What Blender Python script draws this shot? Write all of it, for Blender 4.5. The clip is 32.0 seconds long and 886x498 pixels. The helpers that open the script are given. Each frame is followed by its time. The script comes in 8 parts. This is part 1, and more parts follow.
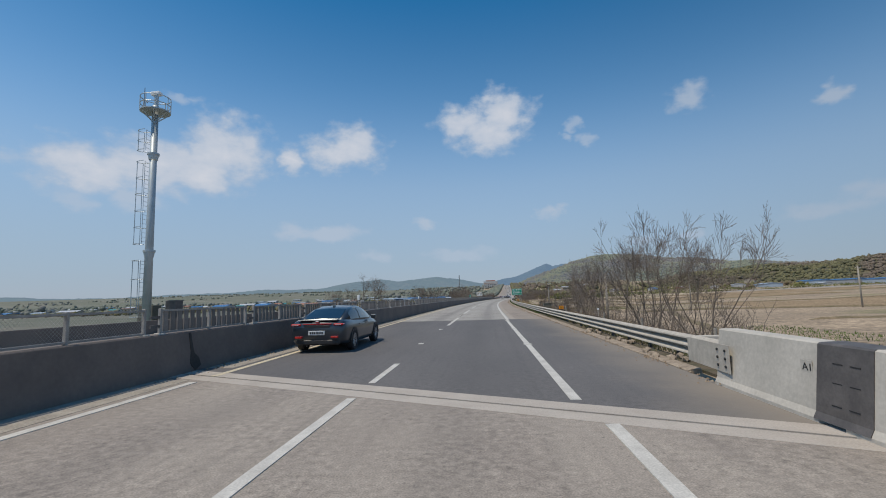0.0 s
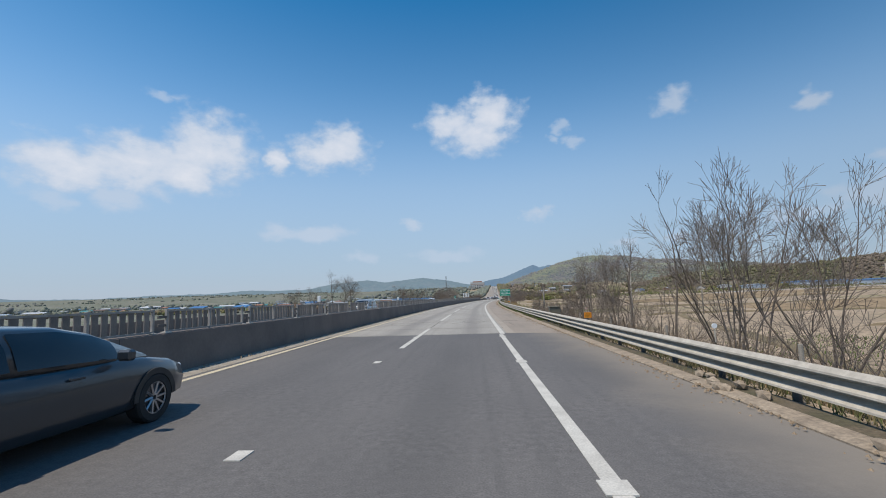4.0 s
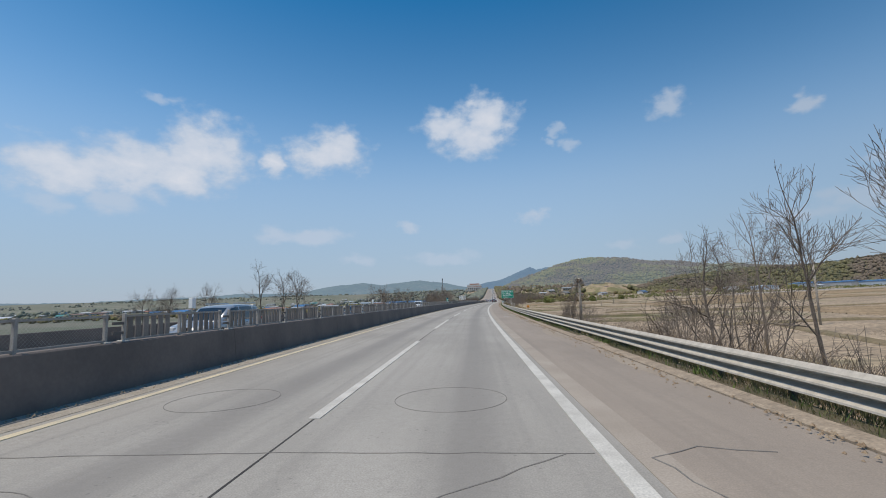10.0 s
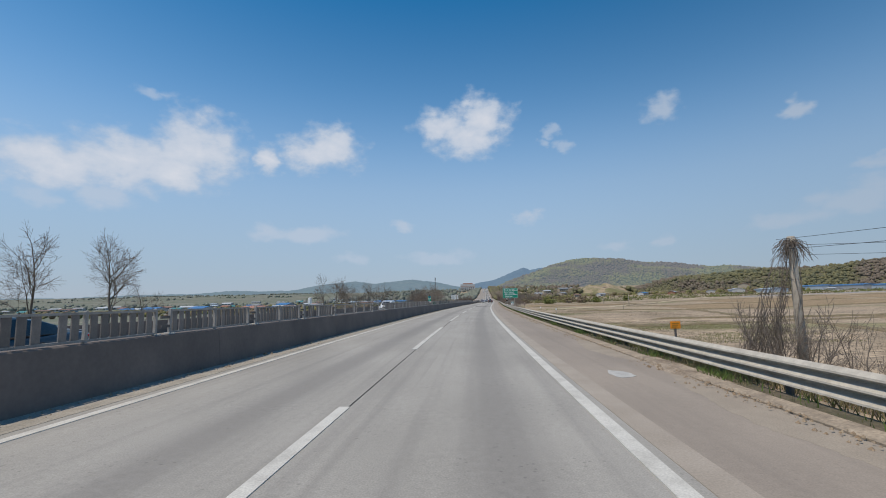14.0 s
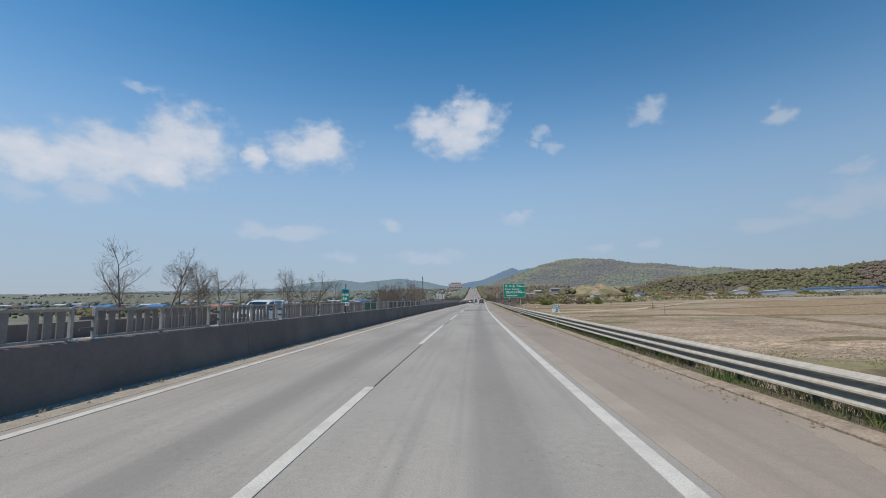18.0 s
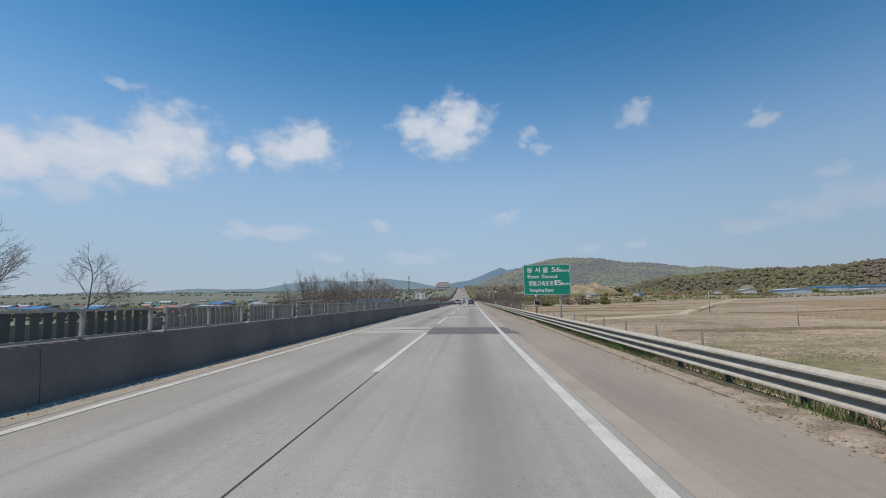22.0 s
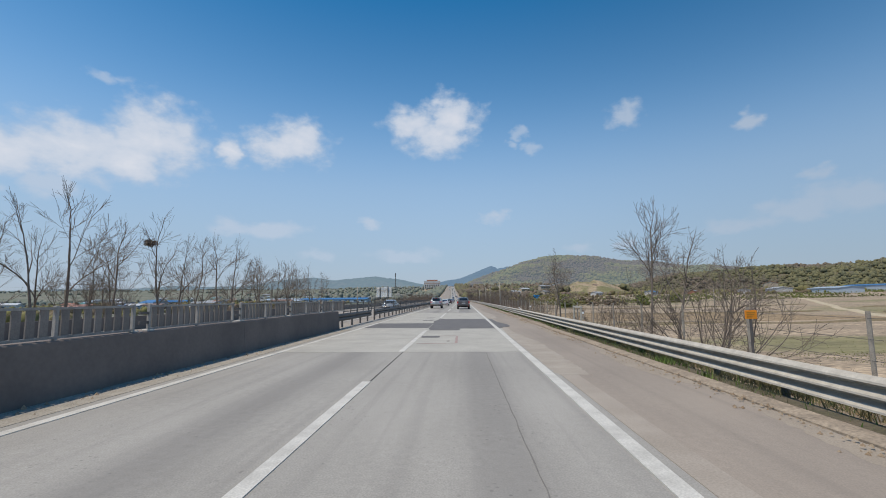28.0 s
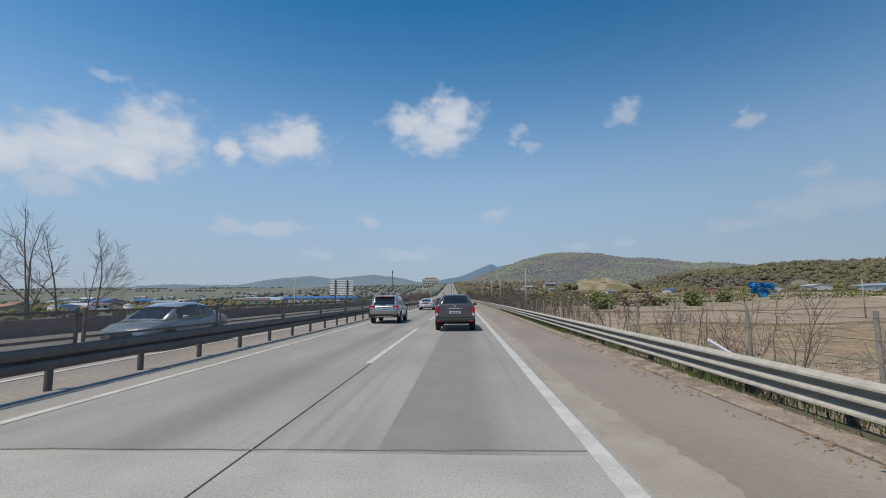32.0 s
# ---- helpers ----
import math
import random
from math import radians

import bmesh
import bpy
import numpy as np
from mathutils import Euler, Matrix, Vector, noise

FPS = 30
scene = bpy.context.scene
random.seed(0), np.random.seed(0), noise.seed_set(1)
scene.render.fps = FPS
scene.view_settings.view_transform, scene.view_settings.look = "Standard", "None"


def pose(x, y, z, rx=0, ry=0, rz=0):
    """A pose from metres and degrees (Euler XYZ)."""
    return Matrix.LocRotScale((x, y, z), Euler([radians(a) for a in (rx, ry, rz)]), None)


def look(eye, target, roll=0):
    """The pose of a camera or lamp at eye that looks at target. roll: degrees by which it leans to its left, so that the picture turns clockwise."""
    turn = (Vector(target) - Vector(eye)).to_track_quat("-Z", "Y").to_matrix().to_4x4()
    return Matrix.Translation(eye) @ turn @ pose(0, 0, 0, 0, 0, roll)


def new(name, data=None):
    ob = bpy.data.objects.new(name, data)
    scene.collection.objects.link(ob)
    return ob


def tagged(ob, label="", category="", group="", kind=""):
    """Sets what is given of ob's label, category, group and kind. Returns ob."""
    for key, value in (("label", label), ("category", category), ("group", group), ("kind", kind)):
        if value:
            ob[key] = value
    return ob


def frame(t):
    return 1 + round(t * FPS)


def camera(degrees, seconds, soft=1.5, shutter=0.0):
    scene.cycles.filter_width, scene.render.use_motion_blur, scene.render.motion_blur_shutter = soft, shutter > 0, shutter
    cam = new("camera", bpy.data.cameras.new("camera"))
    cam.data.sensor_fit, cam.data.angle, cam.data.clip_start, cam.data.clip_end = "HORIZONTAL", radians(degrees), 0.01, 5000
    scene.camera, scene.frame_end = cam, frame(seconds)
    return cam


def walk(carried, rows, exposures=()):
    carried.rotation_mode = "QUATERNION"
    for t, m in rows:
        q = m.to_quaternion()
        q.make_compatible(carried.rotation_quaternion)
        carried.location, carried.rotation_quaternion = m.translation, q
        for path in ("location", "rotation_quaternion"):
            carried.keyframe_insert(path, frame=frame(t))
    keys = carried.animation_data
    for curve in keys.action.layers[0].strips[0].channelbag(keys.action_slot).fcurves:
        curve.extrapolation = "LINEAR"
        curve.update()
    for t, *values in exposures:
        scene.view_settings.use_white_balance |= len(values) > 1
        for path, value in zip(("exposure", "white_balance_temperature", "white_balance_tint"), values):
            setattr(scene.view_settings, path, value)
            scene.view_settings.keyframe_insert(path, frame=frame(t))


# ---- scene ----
cam = camera(90.0, 32.0, soft=1.0, shutter=0.0)
PATH = [
    (0, pose(2.25, 0.003, 1.6045, 96.28, 1.6, 5.44)),
    (0.5, pose(2.27, 1.405, 1.6045, 96.28, 1.6, 5.28)),
    (1, pose(2.291, 2.807, 1.6045, 96.29, 1.6, 5.23)),
    (1.5, pose(2.311, 4.203, 1.6045, 96.31, 1.6, 4.95)),
    (2, pose(2.332, 5.586, 1.6045, 96.35, 1.6, 4.73)),
    (2.5, pose(2.358, 6.956, 1.6045, 96.37, 1.6, 4.52)),
    (3, pose(2.385, 8.323, 1.6045, 96.37, 1.6, 4.31)),
    (3.5, pose(2.411, 9.707, 1.6045, 96.37, 1.6, 4.12)),
    (5.5, pose(2.52, 15.52, 1.6045, 96.39, 1.6, 2.46)),
    (6, pose(2.548, 17.135, 1.6045, 96.42, 1.6, 2.29)),
    (6.5, pose(2.577, 18.88, 1.6045, 96.44, 1.6, 2.26)),
    (7, pose(2.606, 20.773, 1.6045, 96.46, 1.63, 2.16)),
    (7.5, pose(2.607, 22.846, 1.6045, 96.5, 1.7, 2.11)),
    (8, pose(2.608, 25.15, 1.6045, 96.56, 1.78, 2.45)),
    (8.5, pose(2.561, 27.725, 1.6045, 96.6, 1.83, 2.63)),
    (9, pose(2.516, 30.558, 1.6045, 96.63, 1.86, 3.01)),
    (9.5, pose(2.45, 33.606, 1.6045, 96.66, 1.84, 3.3)),
    (10, pose(2.387, 36.819, 1.6045, 96.7, 1.72, 3.36)),
    (10.5, pose(2.364, 40.163, 1.6045, 96.72, 1.6, 3.51)),
    (11, pose(2.347, 43.652, 1.6045, 96.72, 1.49, 3.35)),
    (11.5, pose(2.33, 47.343, 1.6045, 96.72, 1.37, 3.23)),
    (12, pose(2.321, 51.268, 1.6045, 96.71, 1.24, 3.12)),
    (12.5, pose(2.32, 55.376, 1.6045, 96.7, 1.14, 2.93)),
    (13, pose(2.326, 59.589, 1.6045, 96.69, 1.1, 2.88)),
    (13.5, pose(2.354, 63.867, 1.6045, 96.67, 1.1, 2.61)),
    (14, pose(2.396, 68.217, 1.6045, 96.63, 1.1, 2.48)),
    (14.5, pose(2.45, 72.632, 1.6045, 96.6, 1.1, 2.39)),
    (16.5, pose(2.849, 90.975, 1.6045, 96.57, 0.69, 1.69)),
    (17, pose(2.998, 96.042, 1.6045, 96.57, 0.66, 1.43)),
    (17.5, pose(3.231, 101.312, 1.6045, 96.57, 0.62, 1.27)),
    (18, pose(3.486, 106.694, 1.6045, 96.57, 0.58, 0.97)),
    (18.5, pose(3.771, 112.144, 1.6045, 96.57, 0.54, 0.64)),
    (19, pose(4.078, 117.668, 1.6045, 96.57, 0.52, 0.31)),
    (19.5, pose(4.429, 123.278, 1.6045, 96.57, 0.53, -0.07)),
    (20, pose(4.797, 128.991, 1.6045, 96.57, 0.54, -0.12)),
    (22, pose(6.15, 152.752, 1.6045, 96.58, 0.69, -0.55)),
    (22.5, pose(6.484, 158.789, 1.6045, 96.58, 0.71, -0.58)),
    (23, pose(6.833, 164.834, 1.6045, 96.55, 0.73, -0.75)),
    (23.5, pose(7.203, 170.883, 1.6045, 96.51, 0.7, -0.78)),
    (24, pose(7.582, 176.941, 1.6045, 96.47, 0.65, -0.89)),
    (24.5, pose(7.972, 183.021, 1.6045, 96.44, 0.6, -1.1)),
    (25, pose(8.377, 189.135, 1.6045, 96.41, 0.56, -1.3)),
    (25.5, pose(8.821, 195.283, 1.6045, 96.38, 0.55, -1.42)),
    (27.5, pose(10.664, 219.942, 1.6045, 96.38, 0.51, -1.67)),
    (28, pose(11.131, 225.991, 1.6045, 96.38, 0.5, -1.84)),
    (28.5, pose(11.631, 231.905, 1.6045, 96.35, 0.5, -1.87)),
    (29, pose(12.121, 237.685, 1.6045, 96.31, 0.5, -1.89)),
    (29.5, pose(12.609, 243.378, 1.6045, 96.29, 0.5, -2.06)),
    (30, pose(13.095, 249.035, 1.6045, 96.28, 0.5, -2.11)),
    (30.5, pose(13.589, 254.682, 1.6045, 96.26, 0.5, -2.25)),
    (31, pose(14.084, 260.327, 1.6045, 96.22, 0.5, -2.01)),
    (31.5, pose(14.578, 265.97, 1.6045, 96.2, 0.5, -1.96)),
    (32, pose(15.072, 271.609, 1.6045, 96.19, 0.5, -1.88)),
]
walk(cam, PATH, exposures=[(0.0, -0.15), (1.5, -0.06), (3.0, 0.06), (6.0, 0.12), (9.0, 0.02), (12.0, -0.04), (24.0, -0.02), (28.5, 0.03), (30.0, -0.08), (32.0, -0.1)])

# ---- world and sun ----
SUN_AZ, SUN_EL = 236.0, 66.0
sun_dir = Vector((math.sin(radians(SUN_AZ)) * math.cos(radians(SUN_EL)), math.cos(radians(SUN_AZ)) * math.cos(radians(SUN_EL)), math.sin(radians(SUN_EL))))
sun = new("sun", bpy.data.lights.new("sun", "SUN"))
sun.data.energy, sun.data.angle, sun.data.color = 3.6, radians(0.55), (1.0, 0.89, 0.74)
sun.matrix_world = look(sun_dir * 50, (0, 0, 0))

# clouds: azimuth, height, half width and half height in degrees
CLOUDS = [
    (-44.5, 14.0, 5.6, 3.0), (-38.5, 15.2, 6.6, 3.4), (-31.8, 17.4, 5.6, 4.3), (-34.5, 14.6, 5.6, 2.7), (-24.3, 17.2, 1.9, 2.0),
    (-16.6, 19.2, 4.4, 3.0), (-19.6, 18.2, 4.2, 2.4), (-2.0, 22.0, 4.0, 2.4), (3.3, 22.8, 4.0, 3.2), (1.6, 20.7, 4.9, 2.9),
]
FLAT_CLOUDS = [
    (-20.6, 8.5, 6.0, 1.3), (-7.4, 9.4, 1.7, 0.9), (8.6, 10.4, 1.8, 1.1), (25.2, 21.3, 2.4, 2.0), (37.4, 18.2, 1.5, 1.1), (-40.5, 11.4, 3.6, 1.7),
]
THIN_CLOUDS = [
    (12.0, 20.7, 1.3, 1.2), (13.6, 18.9, 1.6, 0.8), (11.2, 19.4, 1.0, 0.6), (42.7, 12.1, 2.2, 0.8), (-36.5, 22.6, 2.0, 0.8), (19.3, 6.1, 2.4, 0.9), (24.2, 6.3, 1.3, 0.8),
    (-14.1, 5.6, 2.9, 0.8), (-3.1, 5.6, 5.8, 1.0), (-45.5, 10.6, 2.5, 1.2), (36.4, 7.6, 4.2, 1.0), (40.8, 8.6, 5.0, 1.5), (45.5, 9.6, 5.0, 1.9),
]


def build_world():
    world = bpy.data.worlds.new("world")
    scene.world = world
    world.use_nodes = True
    nt = world.node_tree
    nt.nodes.clear()
    N, L = nt.nodes.new, nt.links.new

    def math_node(op, a, b=None, c=None):
        n = N("ShaderNodeMath")
        n.operation = op
        for k, v in enumerate((a, b, c)):
            if v is None:
                continue
            if isinstance(v, (int, float)):
                n.inputs[k].default_value = v
            else:
                L(v, n.inputs[k])
        return n.outputs[0]

    sky = N("ShaderNodeTexSky")
    sky.sky_type, sky.sun_disc = "NISHITA", False
    sky.sun_elevation, sky.sun_rotation = radians(SUN_EL), radians(SUN_AZ)
    sky.air_density, sky.dust_density, sky.ozone_density = 1.0, 0.3, 3.0
    co = N("ShaderNodeTexCoord")
    sep = N("ShaderNodeSeparateXYZ")
    L(co.outputs["Generated"], sep.inputs[0])
    az = math_node("ARCTAN2", sep.outputs[0], sep.outputs[1])
    el = math_node("ARCSINE", sep.outputs[2])
    both = N("ShaderNodeCombineXYZ")
    L(math_node("MULTIPLY", az, 57.2958), both.inputs[0])
    L(math_node("MULTIPLY", el, 57.2958), both.inputs[1])
    # billows push the outlines about
    warp = N("ShaderNodeTexNoise")
    warp.inputs["Scale"].default_value, warp.inputs["Detail"].default_value, warp.inputs["Roughness"].default_value = 0.34, 8.0, 0.56
    stretch = N("ShaderNodeMapping")
    stretch.inputs["Scale"].default_value = (1.0, 1.5, 1.0)
    L(both.outputs[0], stretch.inputs[0])
    L(stretch.outputs[0], warp.inputs["Vector"])

    # slow currents bend the outlines, finer billows fray them
    bend = N("ShaderNodeTexNoise")
    bend.inputs["Scale"].default_value, bend.inputs["Detail"].default_value = 0.42, 3.0
    L(stretch.outputs[0], bend.inputs["Vector"])
    centred = N("ShaderNodeVectorMath")
    centred.operation = "SUBTRACT"
    centred.inputs[1].default_value = (0.5, 0.5, 0.5)
    L(bend.outputs["Color"], centred.inputs[0])
    pushed = N("ShaderNodeVectorMath")
    pushed.operation = "MULTIPLY_ADD"
    pushed.inputs[1].default_value = (4.2, 2.6, 0.0)
    L(centred.outputs[0], pushed.inputs[0])
    L(both.outputs[0], pushed.inputs[2])

    def field(rows):
        best = None
        for a, e, w, h in rows:
            m = N("ShaderNodeMapping")
            m.vector_type = "TEXTURE"
            m.inputs["Location"].default_value, m.inputs["Scale"].default_value = (a, e, 0), (w, h, 1)
            L(pushed.outputs[0], m.inputs[0])
            ln = N("ShaderNodeVectorMath")
            ln.operation = "LENGTH"
            L(m.outputs[0], ln.inputs[0])
            v = math_node("SUBTRACT", 1.0, ln.outputs["Value"])
            best = v if best is None else math_node("SMOOTH_MAX", best, v, 0.2)
        return best

    def cover_of(value, lo, hi, most):
        n = N("ShaderNodeMapRange")
        n.interpolation_type = "SMOOTHSTEP"
        n.inputs["From Min"].default_value, n.inputs["From Max"].default_value, n.inputs["To Max"].default_value = lo, hi, most
        L(value, n.inputs["Value"])
        return n.outputs[0]

    puff = math_node("MULTIPLY_ADD", warp.outputs[0], 1.5, -0.75)
    thick = math_node("ADD", field(CLOUDS), puff)
    flat = math_node("ADD", field(FLAT_CLOUDS), puff)
    thin = math_node("ADD", field(THIN_CLOUDS), puff)
    cover = math_node("MAXIMUM", cover_of(thick, -0.2, 0.62, 0.9), math_node("MAXIMUM", cover_of(flat, -0.1, 0.75, 0.72), cover_of(thin, -0.1, 0.8, 0.52)))
    # distant haze whitens the lowest degrees of the sky
    low = N("ShaderNodeMapRange")
    low.interpolation_type = "SMOOTHERSTEP"
    low.inputs["From Min"].default_value, low.inputs["From Max"].default_value = -2.0, 28.0
    low.inputs["To Min"].default_value, low.inputs["To Max"].default_value = 0.85, 0.0
    L(math_node("MULTIPLY", el, 57.2958), low.inputs["Value"])
    hazy = N("ShaderNodeMix")
    hazy.data_type = "RGBA"
    hazy.inputs["B"].default_value = (3.2, 4.1, 5.5, 1)
    L(low.outputs[0], hazy.inputs["Factor"])
    blue = N("ShaderNodeHueSaturation")
    blue.inputs["Hue"].default_value = 0.49
    # deep blue overhead, paler half-way down
    deep = N("ShaderNodeMapRange")
    deep.interpolation_type = "SMOOTHSTEP"
    deep.inputs["From Min"].default_value, deep.inputs["From Max"].default_value = 16.0, 40.0
    deep.inputs["To Min"].default_value, deep.inputs["To Max"].default_value = 1.52, 1.24
    L(math_node("MULTIPLY", el, 57.2958), deep.inputs["Value"])
    L(deep.outputs[0], blue.inputs["Value"])
    pure = N("ShaderNodeMapRange")
    pure.inputs["From Min"].default_value, pure.inputs["From Max"].default_value = 14.0, 38.0
    pure.inputs["To Min"].default_value, pure.inputs["To Max"].default_value = 1.03, 1.4
    L(math_node("MULTIPLY", el, 57.2958), pure.inputs["Value"])
    L(pure.outputs[0], blue.inputs["Saturation"])
    L(sky.outputs[0], blue.inputs["Color"])
    L(blue.outputs[0], hazy.inputs["A"])
    shade = N("ShaderNodeMix")
    shade.data_type = "RGBA"
    shade.inputs["A"].default_value, shade.inputs["B"].default_value = (5.0, 5.8, 7.0, 1), (7.0, 7.2, 7.8, 1)
    lit = N("ShaderNodeMapRange")
    lit.inputs["From Min"].default_value, lit.inputs["From Max"].default_value = 0.2, 1.1
    L(thick, lit.inputs["Value"])
    L(lit.outputs[0], shade.inputs["Factor"])
    mix = N("ShaderNodeMix")
    mix.data_type = "RGBA"
    L(cover, mix.inputs["Factor"])
    L(hazy.outputs["Result"], mix.inputs["A"])
    L(shade.outputs["Result"], mix.inputs["B"])
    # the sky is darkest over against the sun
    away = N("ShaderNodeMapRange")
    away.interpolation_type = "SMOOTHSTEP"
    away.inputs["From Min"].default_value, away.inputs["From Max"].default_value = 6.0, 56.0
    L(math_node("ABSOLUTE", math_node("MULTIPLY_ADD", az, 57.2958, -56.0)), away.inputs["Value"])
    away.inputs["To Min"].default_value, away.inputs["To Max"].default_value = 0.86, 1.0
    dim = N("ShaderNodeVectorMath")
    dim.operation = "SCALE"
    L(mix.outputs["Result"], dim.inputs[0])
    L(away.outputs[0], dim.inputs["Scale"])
    bg = N("ShaderNodeBackground")
    bg.inputs["Strength"].default_value = 0.1
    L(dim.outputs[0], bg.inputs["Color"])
    out = N("ShaderNodeOutputWorld")
    L(bg.outputs[0], out.inputs[0])


build_world()

# ---- materials ----


def mat(name, c1, c2=None, scale=3.0, rough=0.8, bump=0.0, metal=0.0, fine=None, grain=60.0, stretch=(1, 1, 1), uv=False, spread=(0.35, 0.65), vary=0.0, coat=0.0):
    """Two colours mixed by a noise of that scale, with a finer noise over it, and relief."""
    m = bpy.data.materials.new(name)
    m.use_nodes = True
    nt = m.node_tree
    N, L = nt.nodes.new, nt.links.new
    bs = nt.nodes["Principled BSDF"]
    bs.inputs["Roughness"].default_value, bs.inputs["Metallic"].default_value = rough, metal
    bs.inputs["Coat Weight"].default_value = coat
    c2 = c2 or tuple(v * 0.75 for v in c1)
    co = N("ShaderNodeTexCoord")
    mp = N("ShaderNodeMapping")
    mp.inputs["Scale"].default_value = stretch
    L(co.outputs["UV" if uv else "Object"], mp.inputs[0])
    n1 = N("ShaderNodeTexNoise")
    n1.inputs["Scale"].default_value, n1.inputs["Detail"].default_value, n1.inputs["Roughness"].default_value = scale, 6, 0.6
    L(mp.outputs[0], n1.inputs["Vector"])
    ramp = N("ShaderNodeMapRange")
    ramp.inputs["From Min"].default_value, ramp.inputs["From Max"].default_value = spread
    L(n1.outputs[0], ramp.inputs["Value"])
    mx = N("ShaderNodeMix")
    mx.data_type = "RGBA"
    mx.inputs["A"].default_value, mx.inputs["B"].default_value = (*c1, 1), (*c2, 1)
    L(ramp.outputs[0], mx.inputs["Factor"])
    n2 = N("ShaderNodeTexNoise")
    n2.inputs["Scale"].default_value, n2.inputs["Detail"].default_value = grain, 3
    L(co.outputs["UV" if uv else "Object"], n2.inputs["Vector"])
    g = N("ShaderNodeMapRange")
    k = 0.22 if fine is None else fine
    g.inputs["From Min"].default_value, g.inputs["From Max"].default_value = 0.25, 0.75
    g.inputs["To Min"].default_value, g.inputs["To Max"].default_value = 1 - k, 1 + k
    L(n2.outputs[0], g.inputs["Value"])
    hsv = N("ShaderNodeHueSaturation")
    L(mx.outputs["Result"], hsv.inputs["Color"])
    val = g.outputs[0]
    if vary:
        info = N("ShaderNodeObjectInfo")
        r = N("ShaderNodeMapRange")
        r.inputs["To Min"].default_value, r.inputs["To Max"].default_value = 1 - vary, 1 + vary
        L(info.outputs["Random"], r.inputs["Value"])
        mul = N("ShaderNodeMath")
        mul.operation = "MULTIPLY"
        L(val, mul.inputs[0])
        L(r.outputs[0], mul.inputs[1])
        val = mul.outputs[0]
    L(val, hsv.inputs["Value"])
    L(hsv.outputs[0], bs.inputs["Base Color"])
    if bump:
        bp = N("ShaderNodeBump")
        bp.inputs["Strength"].default_value, bp.inputs["Distance"].default_value = bump, 0.01
        L(n2.outputs[0], bp.inputs["Height"])
        L(bp.outputs[0], bs.inputs["Normal"])
    return m


def far_mat(name, c1, c2, c3, scale, haze_glow, amount, stretch=(1, 1, 1)):
    """Distant woods, with skylight scattered by haze put in as bluish emission."""
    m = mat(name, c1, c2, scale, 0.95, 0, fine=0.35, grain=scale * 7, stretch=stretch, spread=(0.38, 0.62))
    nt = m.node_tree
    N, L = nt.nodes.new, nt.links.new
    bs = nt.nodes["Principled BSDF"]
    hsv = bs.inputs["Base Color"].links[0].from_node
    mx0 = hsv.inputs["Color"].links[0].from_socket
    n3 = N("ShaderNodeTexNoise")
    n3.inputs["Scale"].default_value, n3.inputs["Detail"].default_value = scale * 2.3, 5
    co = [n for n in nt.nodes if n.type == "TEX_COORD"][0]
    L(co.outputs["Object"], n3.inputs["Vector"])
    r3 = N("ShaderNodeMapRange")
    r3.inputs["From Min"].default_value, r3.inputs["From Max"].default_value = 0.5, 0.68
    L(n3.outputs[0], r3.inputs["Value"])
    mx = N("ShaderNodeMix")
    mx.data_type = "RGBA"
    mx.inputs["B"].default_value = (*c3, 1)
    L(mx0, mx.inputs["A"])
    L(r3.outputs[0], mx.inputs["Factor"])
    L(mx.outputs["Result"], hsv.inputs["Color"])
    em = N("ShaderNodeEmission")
    em.inputs["Color"].default_value = (*haze_glow, 1)
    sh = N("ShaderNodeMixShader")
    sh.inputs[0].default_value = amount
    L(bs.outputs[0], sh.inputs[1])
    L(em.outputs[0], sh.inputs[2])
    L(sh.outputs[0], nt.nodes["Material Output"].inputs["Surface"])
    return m


